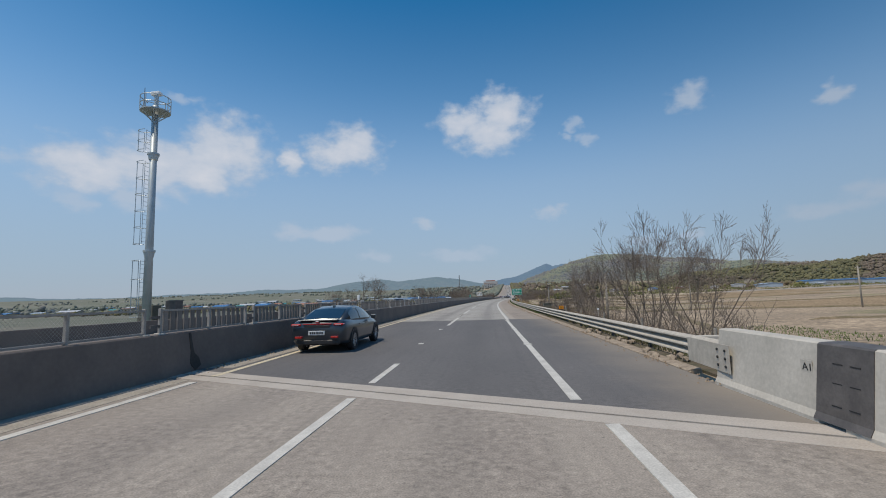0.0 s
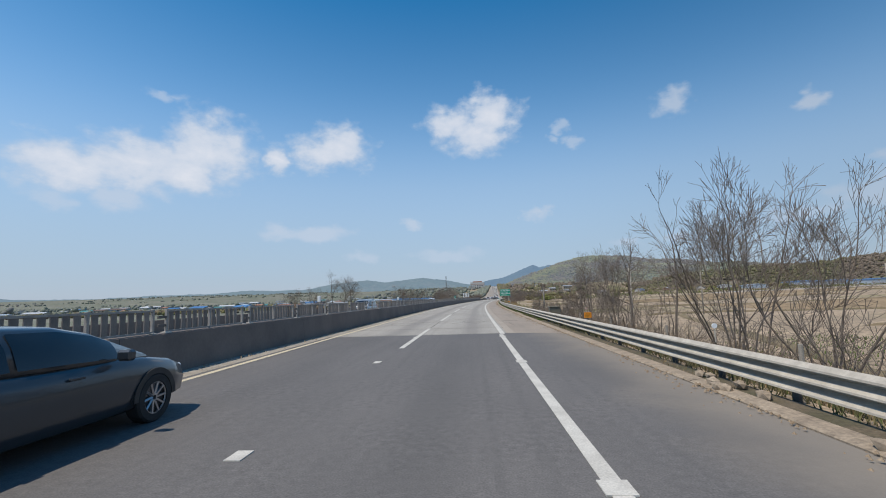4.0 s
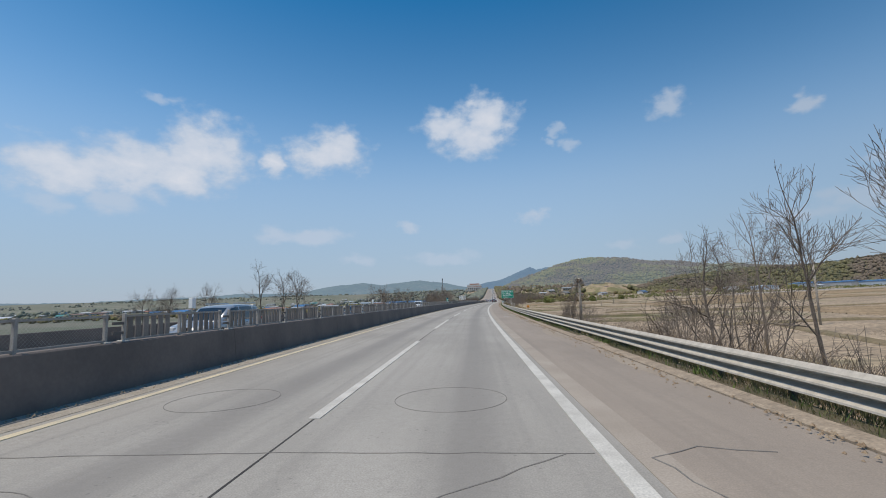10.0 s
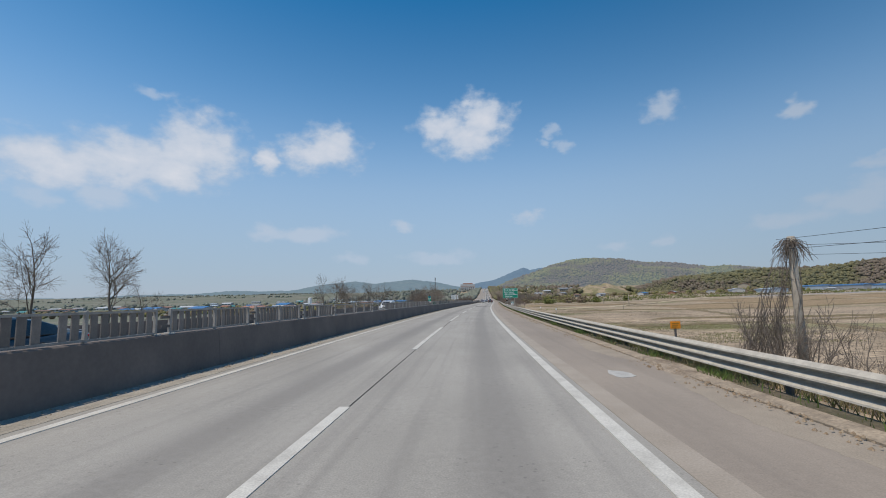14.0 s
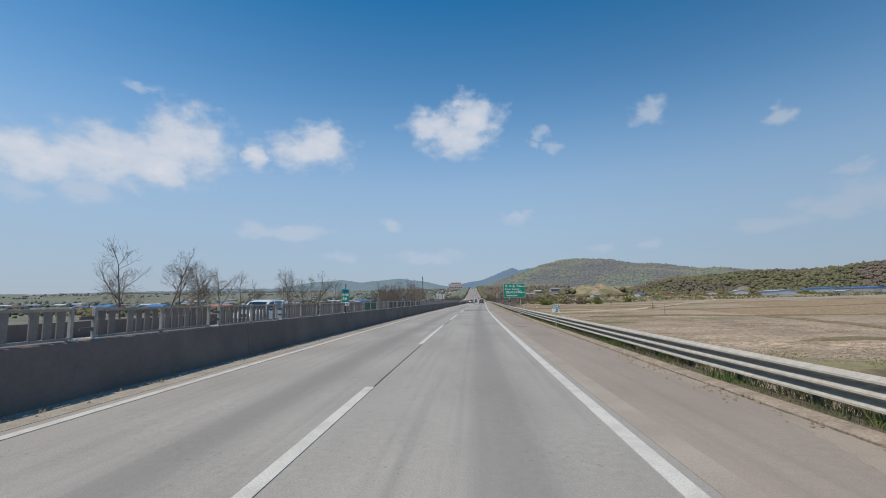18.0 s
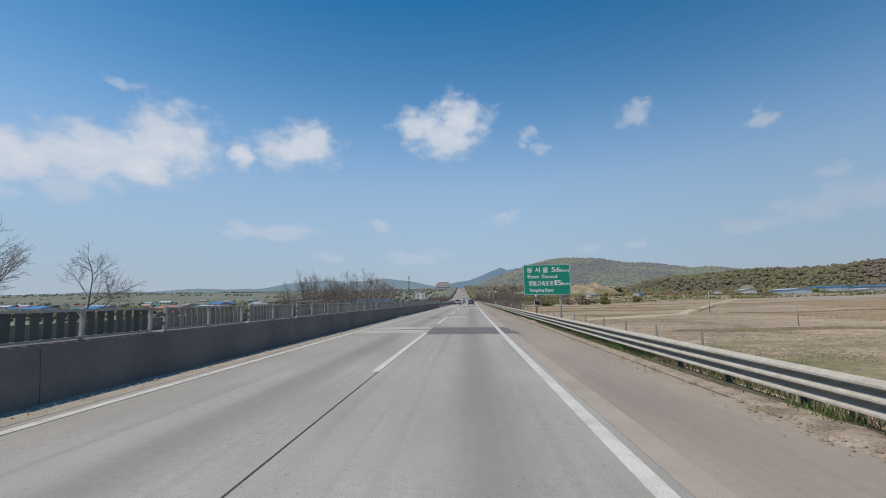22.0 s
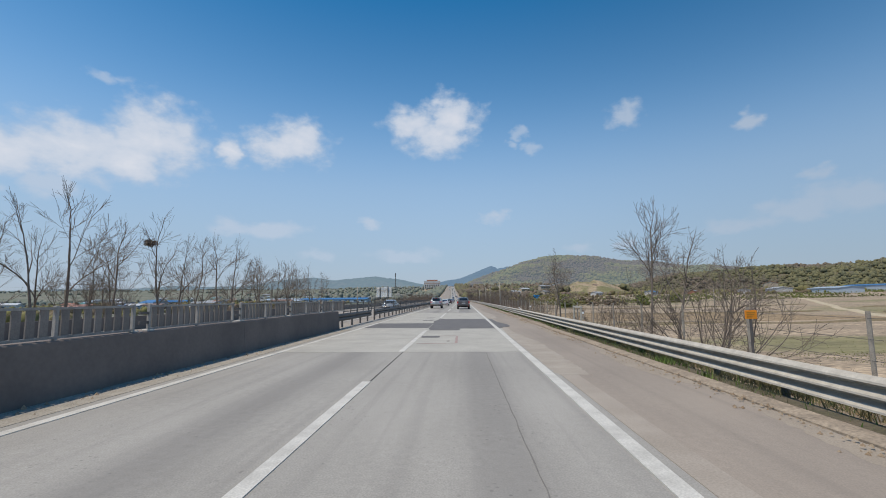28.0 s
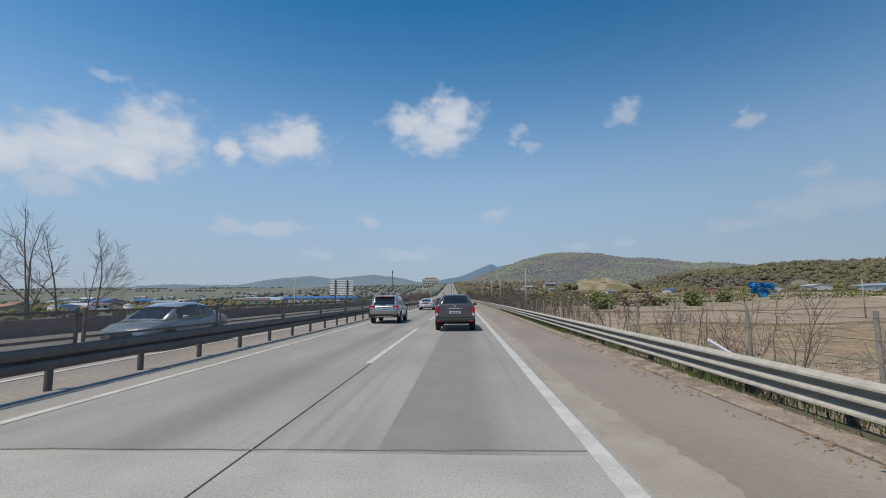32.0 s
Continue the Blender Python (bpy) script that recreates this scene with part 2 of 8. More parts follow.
def road_mat(name, c1, c2, dark, band, grain_k=0.3, pits=0.3, relief=0.2, lane=3.6, centre=1.8, streak=0.5, mottle=0.13, dust=None):
    """Paving: blotches, grain, streaks along the lanes and an oily band in the middle of each."""
    m = mat(name, c1, c2, 0.45, 0.85, relief, fine=grain_k, grain=55.0, uv=True, stretch=(1.0, 0.35, 1.0))
    nt = m.node_tree
    N, L = nt.nodes.new, nt.links.new
    bs = nt.nodes["Principled BSDF"]
    src = bs.inputs["Base Color"].links[0].from_socket
    co = [n for n in nt.nodes if n.type == "TEX_COORD"][0]
    sep = N("ShaderNodeSeparateXYZ")
    L(co.outputs["UV"], sep.inputs[0])

    def mn(op, a, b):
        n = N("ShaderNodeMath")
        n.operation = op
        for k, v in enumerate((a, b)):
            if isinstance(v, (int, float)):
                n.inputs[k].default_value = v
            else:
                L(v, n.inputs[k])
        return n.outputs[0]

    st = N("ShaderNodeTexNoise")
    st.inputs["Scale"].default_value, st.inputs["Detail"].default_value = 1.0, 4
    mp = N("ShaderNodeMapping")
    mp.inputs["Scale"].default_value = (4.0, 0.06, 1.0)
    L(co.outputs["UV"], mp.inputs[0])
    L(mp.outputs[0], st.inputs["Vector"])
    w = N("ShaderNodeMath")
    w.operation = "PINGPONG"
    w.inputs[1].default_value = lane / 2
    L(mn("ADD", sep.outputs[0], 10 * lane - centre), w.inputs[0])
    d = mn("ADD", w.outputs[0], mn("MULTIPLY", mn("SUBTRACT", st.outputs[0], 0.5), 0.5))
    r = N("ShaderNodeMapRange")
    r.interpolation_type = "SMOOTHSTEP"
    r.inputs["From Min"].default_value, r.inputs["From Max"].default_value = 0.08, 0.7
    r.inputs["To Min"].default_value, r.inputs["To Max"].default_value = band, 0.0
    L(d, r.inputs["Value"])
    s2 = N("ShaderNodeMapRange")
    s2.inputs["From Min"].default_value, s2.inputs["From Max"].default_value = 0.5, 0.8
    s2.inputs["To Max"].default_value = streak
    L(st.outputs[0], s2.inputs["Value"])
    mx = N("ShaderNodeMix")
    mx.data_type = "RGBA"
    mx.inputs["B"].default_value = (*dark, 1)
    L(mn("MAXIMUM", r.outputs[0], s2.outputs[0]), mx.inputs["Factor"])
    L(src, mx.inputs["A"])
    # pitted spots
    vo = N("ShaderNodeTexVoronoi")
    vo.inputs["Scale"].default_value = 9.0
    L(co.outputs["UV"], vo.inputs["Vector"])
    pr = N("ShaderNodeMapRange")
    pr.inputs["From Min"].default_value, pr.inputs["From Max"].default_value = 0.10, 0.2
    pr.inputs["To Min"].default_value, pr.inputs["To Max"].default_value = pits, 0.0
    L(vo.outputs["Distance"], pr.inputs["Value"])
    pn = N("ShaderNodeTexNoise")
    pn.inputs["Scale"].default_value = 0.9
    L(co.outputs["UV"], pn.inputs["Vector"])
    pm = N("ShaderNodeMapRange")
    pm.inputs["From Min"].default_value, pm.inputs["From Max"].default_value = 0.45, 0.65
    L(pn.outputs[0], pm.inputs["Value"])
    m2 = N("ShaderNodeMix")
    m2.data_type = "RGBA"
    m2.inputs["B"].default_value = (*[v * 0.6 for v in dark], 1)
    L(mn("MULTIPLY", pr.outputs[0], pm.outputs[0]), m2.inputs["Factor"])
    L(mx.outputs["Result"], m2.inputs["A"])
    out = m2.outputs["Result"]
    # scaled and weathered skin: speckle that comes and goes in patches
    sp = N("ShaderNodeTexNoise")
    sp.inputs["Scale"].default_value, sp.inputs["Detail"].default_value, sp.inputs["Roughness"].default_value = 9.0, 6, 0.72
    L(co.outputs["UV"], sp.inputs["Vector"])
    wide = N("ShaderNodeTexNoise")
    wide.inputs["Scale"].default_value, wide.inputs["Detail"].default_value = 0.7, 5
    L(co.outputs["UV"], wide.inputs["Vector"])
    wm = N("ShaderNodeMapRange")
    wm.inputs["From Min"].default_value, wm.inputs["From Max"].default_value = 0.38, 0.62
    wm.inputs["To Min"].default_value = 0.3
    L(wide.outputs[0], wm.inputs["Value"])
    sm = N("ShaderNodeMapRange")
    sm.inputs["From Min"].default_value, sm.inputs["From Max"].default_value = 0.3, 0.7
    sm.inputs["To Min"].default_value, sm.inputs["To Max"].default_value = -2 * mottle, 2 * mottle
    L(sp.outputs[0], sm.inputs["Value"])
    hv = N("ShaderNodeHueSaturation")
    L(mn("ADD", mn("MULTIPLY", sm.outputs[0], wm.outputs[0]), 1.0), hv.inputs["Value"])
    L(out, hv.inputs["Color"])
    out = hv.outputs[0]
    if dust:
        # blown dust that thickens towards the kerb
        shade, u0, u1 = dust
        dm = N("ShaderNodeMapRange")
        dm.interpolation_type = "SMOOTHSTEP"
        dm.inputs["From Min"].default_value, dm.inputs["From Max"].default_value, dm.inputs["To Max"].default_value = u0, u1, 0.85
        L(mn("ADD", sep.outputs[0], mn("MULTIPLY", mn("SUBTRACT", wide.outputs[0], 0.5), 1.6)), dm.inputs["Value"])
        dx = N("ShaderNodeMix")
        dx.data_type = "RGBA"
        dx.inputs["B"].default_value = (*shade, 1)
        L(dm.outputs[0], dx.inputs["Factor"])
        L(out, dx.inputs["A"])
        out = dx.outputs["Result"]
    L(out, bs.inputs["Base Color"])
    return m


M_CONC = road_mat("lane_concrete", (0.345, 0.326, 0.292), (0.278, 0.262, 0.234), (0.19, 0.178, 0.163), 0.6, grain_k=0.2, pits=0.5, mottle=0.06)
M_DECK = road_mat("deck_concrete", (0.33, 0.29, 0.243), (0.245, 0.212, 0.18), (0.17, 0.15, 0.13), 0.3, grain_k=0.36, pits=0.6, mottle=0.22)
M_ASPH = road_mat("asphalt", (0.112, 0.107, 0.104), (0.136, 0.129, 0.124), (0.085, 0.082, 0.08), 0.3, mottle=0.14, dust=((0.235, 0.205, 0.168), 4.3, 6.3))
M_SHOULDER = road_mat("shoulder_concrete", (0.312, 0.263, 0.214), (0.252, 0.213, 0.175), (0.205, 0.176, 0.148), 0.0, grain_k=0.16, pits=0.22, relief=0.14, mottle=0.05)
M_BORDER = mat("pale_shoulder_border", (0.36, 0.312, 0.26), (0.30, 0.257, 0.21), 0.9, 0.9, 0.2, fine=0.16, grain=45, uv=True)
M_PALE = mat("patch_concrete", (0.44, 0.396, 0.344), (0.375, 0.334, 0.287), 1.5, 0.85, 0.3, fine=0.15, grain=40, uv=True)
M_PATCH = mat("patch_asphalt", (0.118, 0.112, 0.11), (0.15, 0.142, 0.135), 1.2, 0.85, 0.4, fine=0.38, grain=60, uv=True)
M_JOINT = mat("joint_filler", (0.035, 0.033, 0.032), (0.06, 0.055, 0.05), 4, 0.9)
M_PAINT = mat("white_road_paint", (0.56, 0.54, 0.49), (0.41, 0.39, 0.35), 2.2, 0.7, 0.2, fine=0.2, grain=45, uv=True, spread=(0.42, 0.72))
M_YELLOW = mat("cream_road_paint", (0.60, 0.52, 0.36), (0.46, 0.41, 0.32), 2.2, 0.7, 0.2, fine=0.2, grain=45, uv=True, spread=(0.42, 0.72))
M_BARRIER = mat("grimy_concrete", (0.19, 0.157, 0.137), (0.133, 0.112, 0.10), 0.6, 0.9, 0.2, fine=0.08, grain=12)
M_PARAPET = mat("pale_concrete", (0.52, 0.49, 0.43), (0.42, 0.395, 0.345), 1.4, 0.85, 0.25, fine=0.1, grain=18)
M_KERB = mat("kerb_concrete", (0.35, 0.283, 0.208), (0.23, 0.185, 0.137), 3.0, 0.9, 0.4, fine=0.3, grain=22)
M_STEEL = mat("galvanised_steel", (0.52, 0.478, 0.405), (0.40, 0.365, 0.307), 5, 0.65, 0.05, metal=0.05, fine=0.08, grain=30)
M_DSTEEL = mat("weathered_steel", (0.128, 0.117, 0.11), (0.088, 0.081, 0.077), 4, 0.6, 0.1, metal=0.15, fine=0.12, grain=30)
M_SLAT = mat("dark_slat_plastic", (0.20, 0.177, 0.16), (0.148, 0.132, 0.12), 5, 0.6, 0.05, vary=0.25)
M_SAND = mat("sandy_verge", (0.34, 0.265, 0.185), (0.24, 0.18, 0.12), 2.0, 0.95, 0.5, fine=0.35, grain=30)
M_PYLON = mat("painted_steel_pylon", (0.46, 0.51, 0.53), (0.38, 0.43, 0.45), 1.5, 0.5, 0.05, metal=0.3, fine=0.06)
M_GREEN = mat("sign_green", (0.0, 0.27, 0.17), (0.0, 0.25, 0.155), 2, 0.45, 0, fine=0.05)
M_WHITE = mat("sign_white", (0.82, 0.83, 0.82), (0.76, 0.77, 0.77), 3, 0.5, 0, fine=0.04)
M_BLACK = mat("black_rubber", (0.02, 0.02, 0.02), (0.03, 0.03, 0.03), 6, 0.75, 0.1)
M_BARK = mat("grey_bark", (0.20, 0.165, 0.135), (0.14, 0.115, 0.095), 6, 0.95, 0.5, fine=0.3, grain=40)
M_TWIG = mat("brown_twigs", (0.215, 0.178, 0.146), (0.15, 0.125, 0.104), 6, 0.95, 0)
M_POLE = mat("weathered_pole", (0.36, 0.33, 0.28), (0.28, 0.25, 0.21), 3, 0.9, 0.2)
M_ORANGE = mat("orange_sheet", (0.85, 0.30, 0.01), (0.75, 0.26, 0.01), 3, 0.5, 0, fine=0.05)
M_DRY = mat("dry_grass", (0.36, 0.27, 0.15), (0.25, 0.19, 0.10), 1.2, 0.95, 0, fine=0.3, grain=8)

# ---- the road's line ----
LINE_S = np.arange(-200.0, 4600.0, 1.0)
LINE_H = np.radians(np.interp(LINE_S, [-100, 0, 30, 60, 118, 170, 226, 300, 420, 600, 3000], [0, 0, 0.2, 0.8, 2.8, 3.9, 4.4, 4.4, 3.6, 3.0, 3.0]))
LINE_X, LINE_Y = np.cumsum(np.sin(LINE_H)), np.cumsum(np.cos(LINE_H))
LINE_X, LINE_Y = LINE_X - LINE_X[200], LINE_Y - LINE_Y[200]


def rise(s):
    """The road climbs a far slope."""
    return np.interp(s, [0, 500, 800, 1150, 1700, 2100], [0, 0, 4, 17, 42, 50])


def at(s, u, z=0.0):
    """The place at s metres along the road, u metres right of the lane line and z above the paving."""
    h = np.interp(s, LINE_S, LINE_H)
    return Vector((np.interp(s, LINE_S, LINE_X) + u * np.cos(h), np.interp(s, LINE_S, LINE_Y) - u * np.sin(h), z + rise(s)))


def pose_at(s, u, z=0.0, turn=0.0):
    """The same as a pose: x across to the right, y along the road, turned by degrees to the left."""
    h = np.interp(s, LINE_S, LINE_H)
    return Matrix.Translation(at(s, u, z)) @ Matrix.Rotation(radians(turn) - h, 4, "Z")


def mesh_of(name, verts, faces, material, uvs=None, smooth=False):
    me = bpy.data.meshes.new(name)
    me.from_pydata([tuple(v) for v in verts], [], faces)
    for m in material if isinstance(material, (list, tuple)) else (material,):
        me.materials.append(m)
    if uvs is not None:
        lay = me.uv_layers.new(name="uv")
        idx = np.empty(len(me.loops), dtype=np.int32)
        me.loops.foreach_get("vertex_index", idx)
        lay.data.foreach_set("uv", np.asarray(uvs, dtype=np.float32)[idx].ravel())
    if smooth:
        me.polygons.foreach_set("use_smooth", [True] * len(me.polygons))
    me.update()
    return me


def child(name, me, parent=None, m=None, label=""):
    ob = new(name, me)
    if parent is not None:
        ob.parent = parent
    if m is not None:
        ob.matrix_basis = m
    return tagged(ob, label)


def part(name, bm, material, parent=None, label="", m=None, smooth=False):
    me = bpy.data.meshes.new(name)
    bm.to_mesh(me)
    bm.free()
    me.materials.append(material)
    if smooth:
        me.polygons.foreach_set("use_smooth", [True] * len(me.polygons))
    return child(name, me, parent, m, label)


def thing(name, label, category, m=None, group="", kind=""):
    ob = new(name)
    if m is not None:
        ob.matrix_basis = m
    return tagged(ob, label, category, group, kind)


def steps(s0, s1, step=2.0):
    n = max(1, int(math.ceil((s1 - s0) / step)))
    return [s0 + (s1 - s0) * k / n for k in range(n + 1)]


def sweep(name, profile, s0, s1, material, step=4.0, closed=True, smooth=False, rag=None, far=False):
    """A mesh with that profile of (u, z) drawn along the road. rag: uneven amount for the two ends."""
    ss = steps(s0, s1, step)
    if far:
        ss = sorted({*steps(s0, min(s1, 400), step), *steps(min(s1, 400), s1, 25.0)})
    n = len(profile)
    run = [0.0]
    for a, b in zip(profile, profile[1:]):
        run.append(run[-1] + math.hypot(b[0] - a[0], b[1] - a[1]))
    flat = abs(profile[-1][1] - profile[0][1]) < 0.3 and not closed
    verts, uvs, faces = [], [], []
    for k, s in enumerate(ss):
        for j, (u, z) in enumerate(profile):
            verts.append(at(s, u, z))
            uvs.append((u if flat else run[j], s))
    for k in range(len(ss) - 1):
        for j in range(n if closed else n - 1):
            a, b = k * n + j, k * n + (j + 1) % n
            faces.append((a, b, b + n, a + n))
    if closed:
        faces += [tuple(range(n))[::-1], tuple(range((len(ss) - 1) * n, len(ss) * n))]
    return mesh_of(name, verts, faces, material, uvs, smooth)


def slab(u0, u1, z, thick):
    return [(u0, z - thick), (u0, z), (u1, z), (u1, z - thick)][::-1]


def add_box(bm, x0, x1, y0, y1, z0, z1, bevel=0.0):
    vs = [bm.verts.new((x, y, z)) for z in (z0, z1) for y in (y0, y1) for x in (x0, x1)]
    fs = [(0, 2, 3, 1), (4, 5, 7, 6), (0, 1, 5, 4), (1, 3, 7, 5), (3, 2, 6, 7), (2, 0, 4, 6)]
    made = [bm.faces.new([vs[k] for k in f]) for f in fs]
    if bevel:
        es = {e for f in made for e in f.edges}
        bmesh.ops.bevel(bm, geom=list(es), offset=bevel, segments=1, affect="EDGES")
    return vs


def box_bm(*a, **k):
    bm = bmesh.new()
    add_box(bm, *a, **k)
    return bm


def add_rod(bm, a, b, r0, r1=None, sides=8, caps=True):
    a, b = Vector(a), Vector(b)
    r1 = r0 if r1 is None else r1
    q = (b - a).to_track_quat("Z", "Y")
    rings = []
    for p, r in ((a, r0), (b, r1)):
        rings.append([bm.verts.new(p + q @ Vector((r * math.cos(t), r * math.sin(t), 0))) for t in (2 * math.pi * k / sides for k in range(sides))])
    for k in range(sides):
        bm.faces.new((rings[0][k], rings[0][(k + 1) % sides], rings[1][(k + 1) % sides], rings[1][k]))
    if caps:
        bm.faces.new(rings[0][::-1])
        bm.faces.new(rings[1])


def rod_bm(*a, **k):
    bm = bmesh.new()
    add_rod(bm, *a, **k)
    return bm

# ---- ground and distance ----


def ground_height(s, u):
    """The land beside the embankment: fields to the right, lower land to the left."""
    right = np.interp(u, [6.9, 7.6, 9.0, 14.0, 16.0, 80.0, 200.0, 320.0, 900.0, 4500.0], [-0.03, -0.15, -0.7, -2.2, -2.4, -2.4, 0.3, 2.4, 9.0, 30.0])
    left = np.interp(-u, [17.2, 18.5, 22.0, 27.0, 60.0, 500.0, 4500.0], [-0.1, -0.3, -1.6, -3.2, -4.0, -6.0, 0.0])
    z = np.where(u > 0, right, left)
    return np.where((u > -17.2) & (u < 6.9), -0.25, z)


def build_ground():
    ss = np.unique(np.concatenate([np.arange(-150, 420, 6.0), np.arange(420, 1000, 30.0), np.arange(1000, 4601, 150.0)]))
    us = np.unique(np.concatenate([[-17.2, -17.3, 6.9, 6.91, 7.6, -18.5, 0.0], np.arange(8, 40, 1.5), np.arange(40, 140, 6.0), np.arange(140, 900, 40.0), np.arange(900, 4501, 300.0),
                                   -np.arange(20, 60, 3.0), -np.arange(60, 300, 20.0), -np.arange(300, 4501, 200.0)]))
    verts, faces = [], []
    for s in ss:
        for u in us:
            z = float(ground_height(s, u))
            if u > 8 or u < -19:
                z += 0.35 * noise.noise((s * 0.05, u * 0.05, 0)) + (0.12 * noise.noise((s * 0.4, u * 0.4, 3)) if abs(u) < 60 else 0)
            p = at(s, u)
            verts.append((p.x, p.y, z + rise(s)))
    n = len(us)
    for i in range(len(ss) - 1):
        for j in range(n - 1):
            a = i * n + j
            faces.append((a, a + 1, a + n + 1, a + n))
    return tagged(new("ground", mesh_of("ground", verts, faces, M_FIELD)), "flat tan fields and low land beside the road", "ground", kind="structure")


M_FIELD = mat("dry_field", (0.36, 0.277, 0.188), (0.268, 0.206, 0.14), 0.05, 0.95, 0.8, fine=0.6, grain=2.2, stretch=(1, 1.3, 1))
build_ground()


def field_colours():
    """Green growth in patches on the bare field soil, and greener land to the left."""
    nt = M_FIELD.node_tree
    N, L = nt.nodes.new, nt.links.new
    bs = nt.nodes["Principled BSDF"]
    src = bs.inputs["Base Color"].links[0].from_socket
    co = [n for n in nt.nodes if n.type == "TEX_COORD"][0]
    n3 = N("ShaderNodeTexNoise")
    n3.inputs["Scale"].default_value, n3.inputs["Detail"].default_value = 0.02, 6
    mp = N("ShaderNodeMapping")
    mp.inputs["Scale"].default_value = (1.0, 2.2, 1.0)
    L(co.outputs["Object"], mp.inputs[0])
    L(mp.outputs[0], n3.inputs["Vector"])
    r3 = N("ShaderNodeMapRange")
    r3.inputs["From Min"].default_value, r3.inputs["From Max"].default_value, r3.inputs["To Max"].default_value = 0.54, 0.62, 0.7
    L(n3.outputs[0], r3.inputs["Value"])
    mx = N("ShaderNodeMix")
    mx.data_type = "RGBA"
    mx.inputs["B"].default_value = (0.17, 0.165, 0.06, 1)
    L(src, mx.inputs["A"])
    L(r3.outputs[0], mx.inputs["Factor"])
    # the plain to the west is green and olive, paled to stand for haze
    sep = N("ShaderNodeSeparateXYZ")
    L(co.outputs["Object"], sep.inputs[0])
    n5 = N("ShaderNodeTexNoise")
    n5.inputs["Scale"].default_value, n5.inputs["Detail"].default_value, n5.inputs["Roughness"].default_value = 0.22, 7, 0.65
    L(mp.outputs[0], n5.inputs["Vector"])
    r5 = N("ShaderNodeMapRange")
    r5.inputs["From Min"].default_value, r5.inputs["From Max"].default_value = 0.3, 0.7
    r5.inputs["To Min"].default_value, r5.inputs["To Max"].default_value = 0.68, 1.28
    L(n5.outputs[0], r5.inputs["Value"])
    mottle = N("ShaderNodeHueSaturation")
    L(r5.outputs[0], mottle.inputs["Value"])
    west = N("ShaderNodeMapRange")
    west.inputs["From Min"].default_value, west.inputs["From Max"].default_value = -12.0, -16.0
    L(sep.outputs[0], west.inputs["Value"])
    n4 = N("ShaderNodeTexNoise")
    n4.inputs["Scale"].default_value, n4.inputs["Detail"].default_value = 0.012, 8
    L(mp.outputs[0], n4.inputs["Vector"])
    r4 = N("ShaderNodeMapRange")
    r4.inputs["From Min"].default_value, r4.inputs["From Max"].default_value = 0.42, 0.6
    L(n4.outputs[0], r4.inputs["Value"])
    olive = N("ShaderNodeMix")
    olive.data_type = "RGBA"
    olive.inputs["A"].default_value, olive.inputs["B"].default_value = (0.115, 0.13, 0.085, 1), (0.19, 0.18, 0.14, 1)
    L(r4.outputs[0], olive.inputs["Factor"])
    both = N("ShaderNodeMix")
    both.data_type = "RGBA"
    L(west.outputs[0], both.inputs["Factor"])
    L(mx.outputs["Result"], both.inputs["A"])
    L(olive.outputs["Result"], both.inputs["B"])
    L(both.outputs["Result"], mottle.inputs["Color"])
    L(mottle.outputs[0], bs.inputs["Base Color"])


field_colours()

# colour of the emission that paints haze over the hills
HAZE_TINT = (0.36, 0.47, 0.62)
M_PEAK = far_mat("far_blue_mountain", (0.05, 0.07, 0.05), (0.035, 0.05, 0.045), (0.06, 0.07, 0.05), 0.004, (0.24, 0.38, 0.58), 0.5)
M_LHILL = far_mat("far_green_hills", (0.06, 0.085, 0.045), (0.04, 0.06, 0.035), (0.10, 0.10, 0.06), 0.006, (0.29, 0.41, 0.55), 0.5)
M_HILL = far_mat("wooded_hillside", (0.10, 0.105, 0.045), (0.075, 0.07, 0.04), (0.15, 0.115, 0.08), 0.012, HAZE_TINT, 0.22)
M_WOOD = mat("spring_woods", (0.10, 0.105, 0.055), (0.13, 0.105, 0.07), 0.03, 0.95, 0, fine=0.3, grain=0.4)


def ridge(name, label, points, dist, depth, material, rough_m, kind="structure", across=220, up=40, seed=0.0, base=-8.0, category="hill"):
    """A range of hills: points give azimuth in degrees from the start and height in degrees; dist its distance, from the middle of the walk."""
    cx, cy = at(130, 2)[0], at(130, 2)[1]
    a0, a1 = points[0][0], points[-1][0]
    verts, faces = [], []
    for i in range(across + 1):
        a = a0 + (a1 - a0) * i / across
        el = np.interp(a, [p[0] for p in points], [p[1] for p in points])
        top = (dist + depth) * math.tan(radians(el)) + 1.6
        for j in range(up + 1):
            k = j / up
            d = dist + depth * k
            h = base + (top - base) * math.sin(k * math.pi / 2) ** 1.15
            w = min(1.0, 2.0 * k)
            x, y = cx + d * math.sin(radians(a)), cy + d * math.cos(radians(a))
            h += w * (1 - 0.7 * k) * rough_m * 2.5 * noise.noise((x / rough_m / 14, y / rough_m / 14, seed))
            h += w * rough_m * 0.5 * noise.noise((x / rough_m / 1.3, y / rough_m / 1.3, seed + 9))
            verts.append((x, y, h))
        verts.append((cx + (dist + depth * 1.3) * math.sin(radians(a)), cy + (dist + depth * 1.3) * math.cos(radians(a)), base))
    n = up + 2
    for i in range(across):
        for j in range(n - 1):
            a = i * n + j
            faces.append((a, a + n, a + n + 1, a + 1))
    return tagged(new(name, mesh_of(name, verts, faces, material)), label, category, kind=kind)


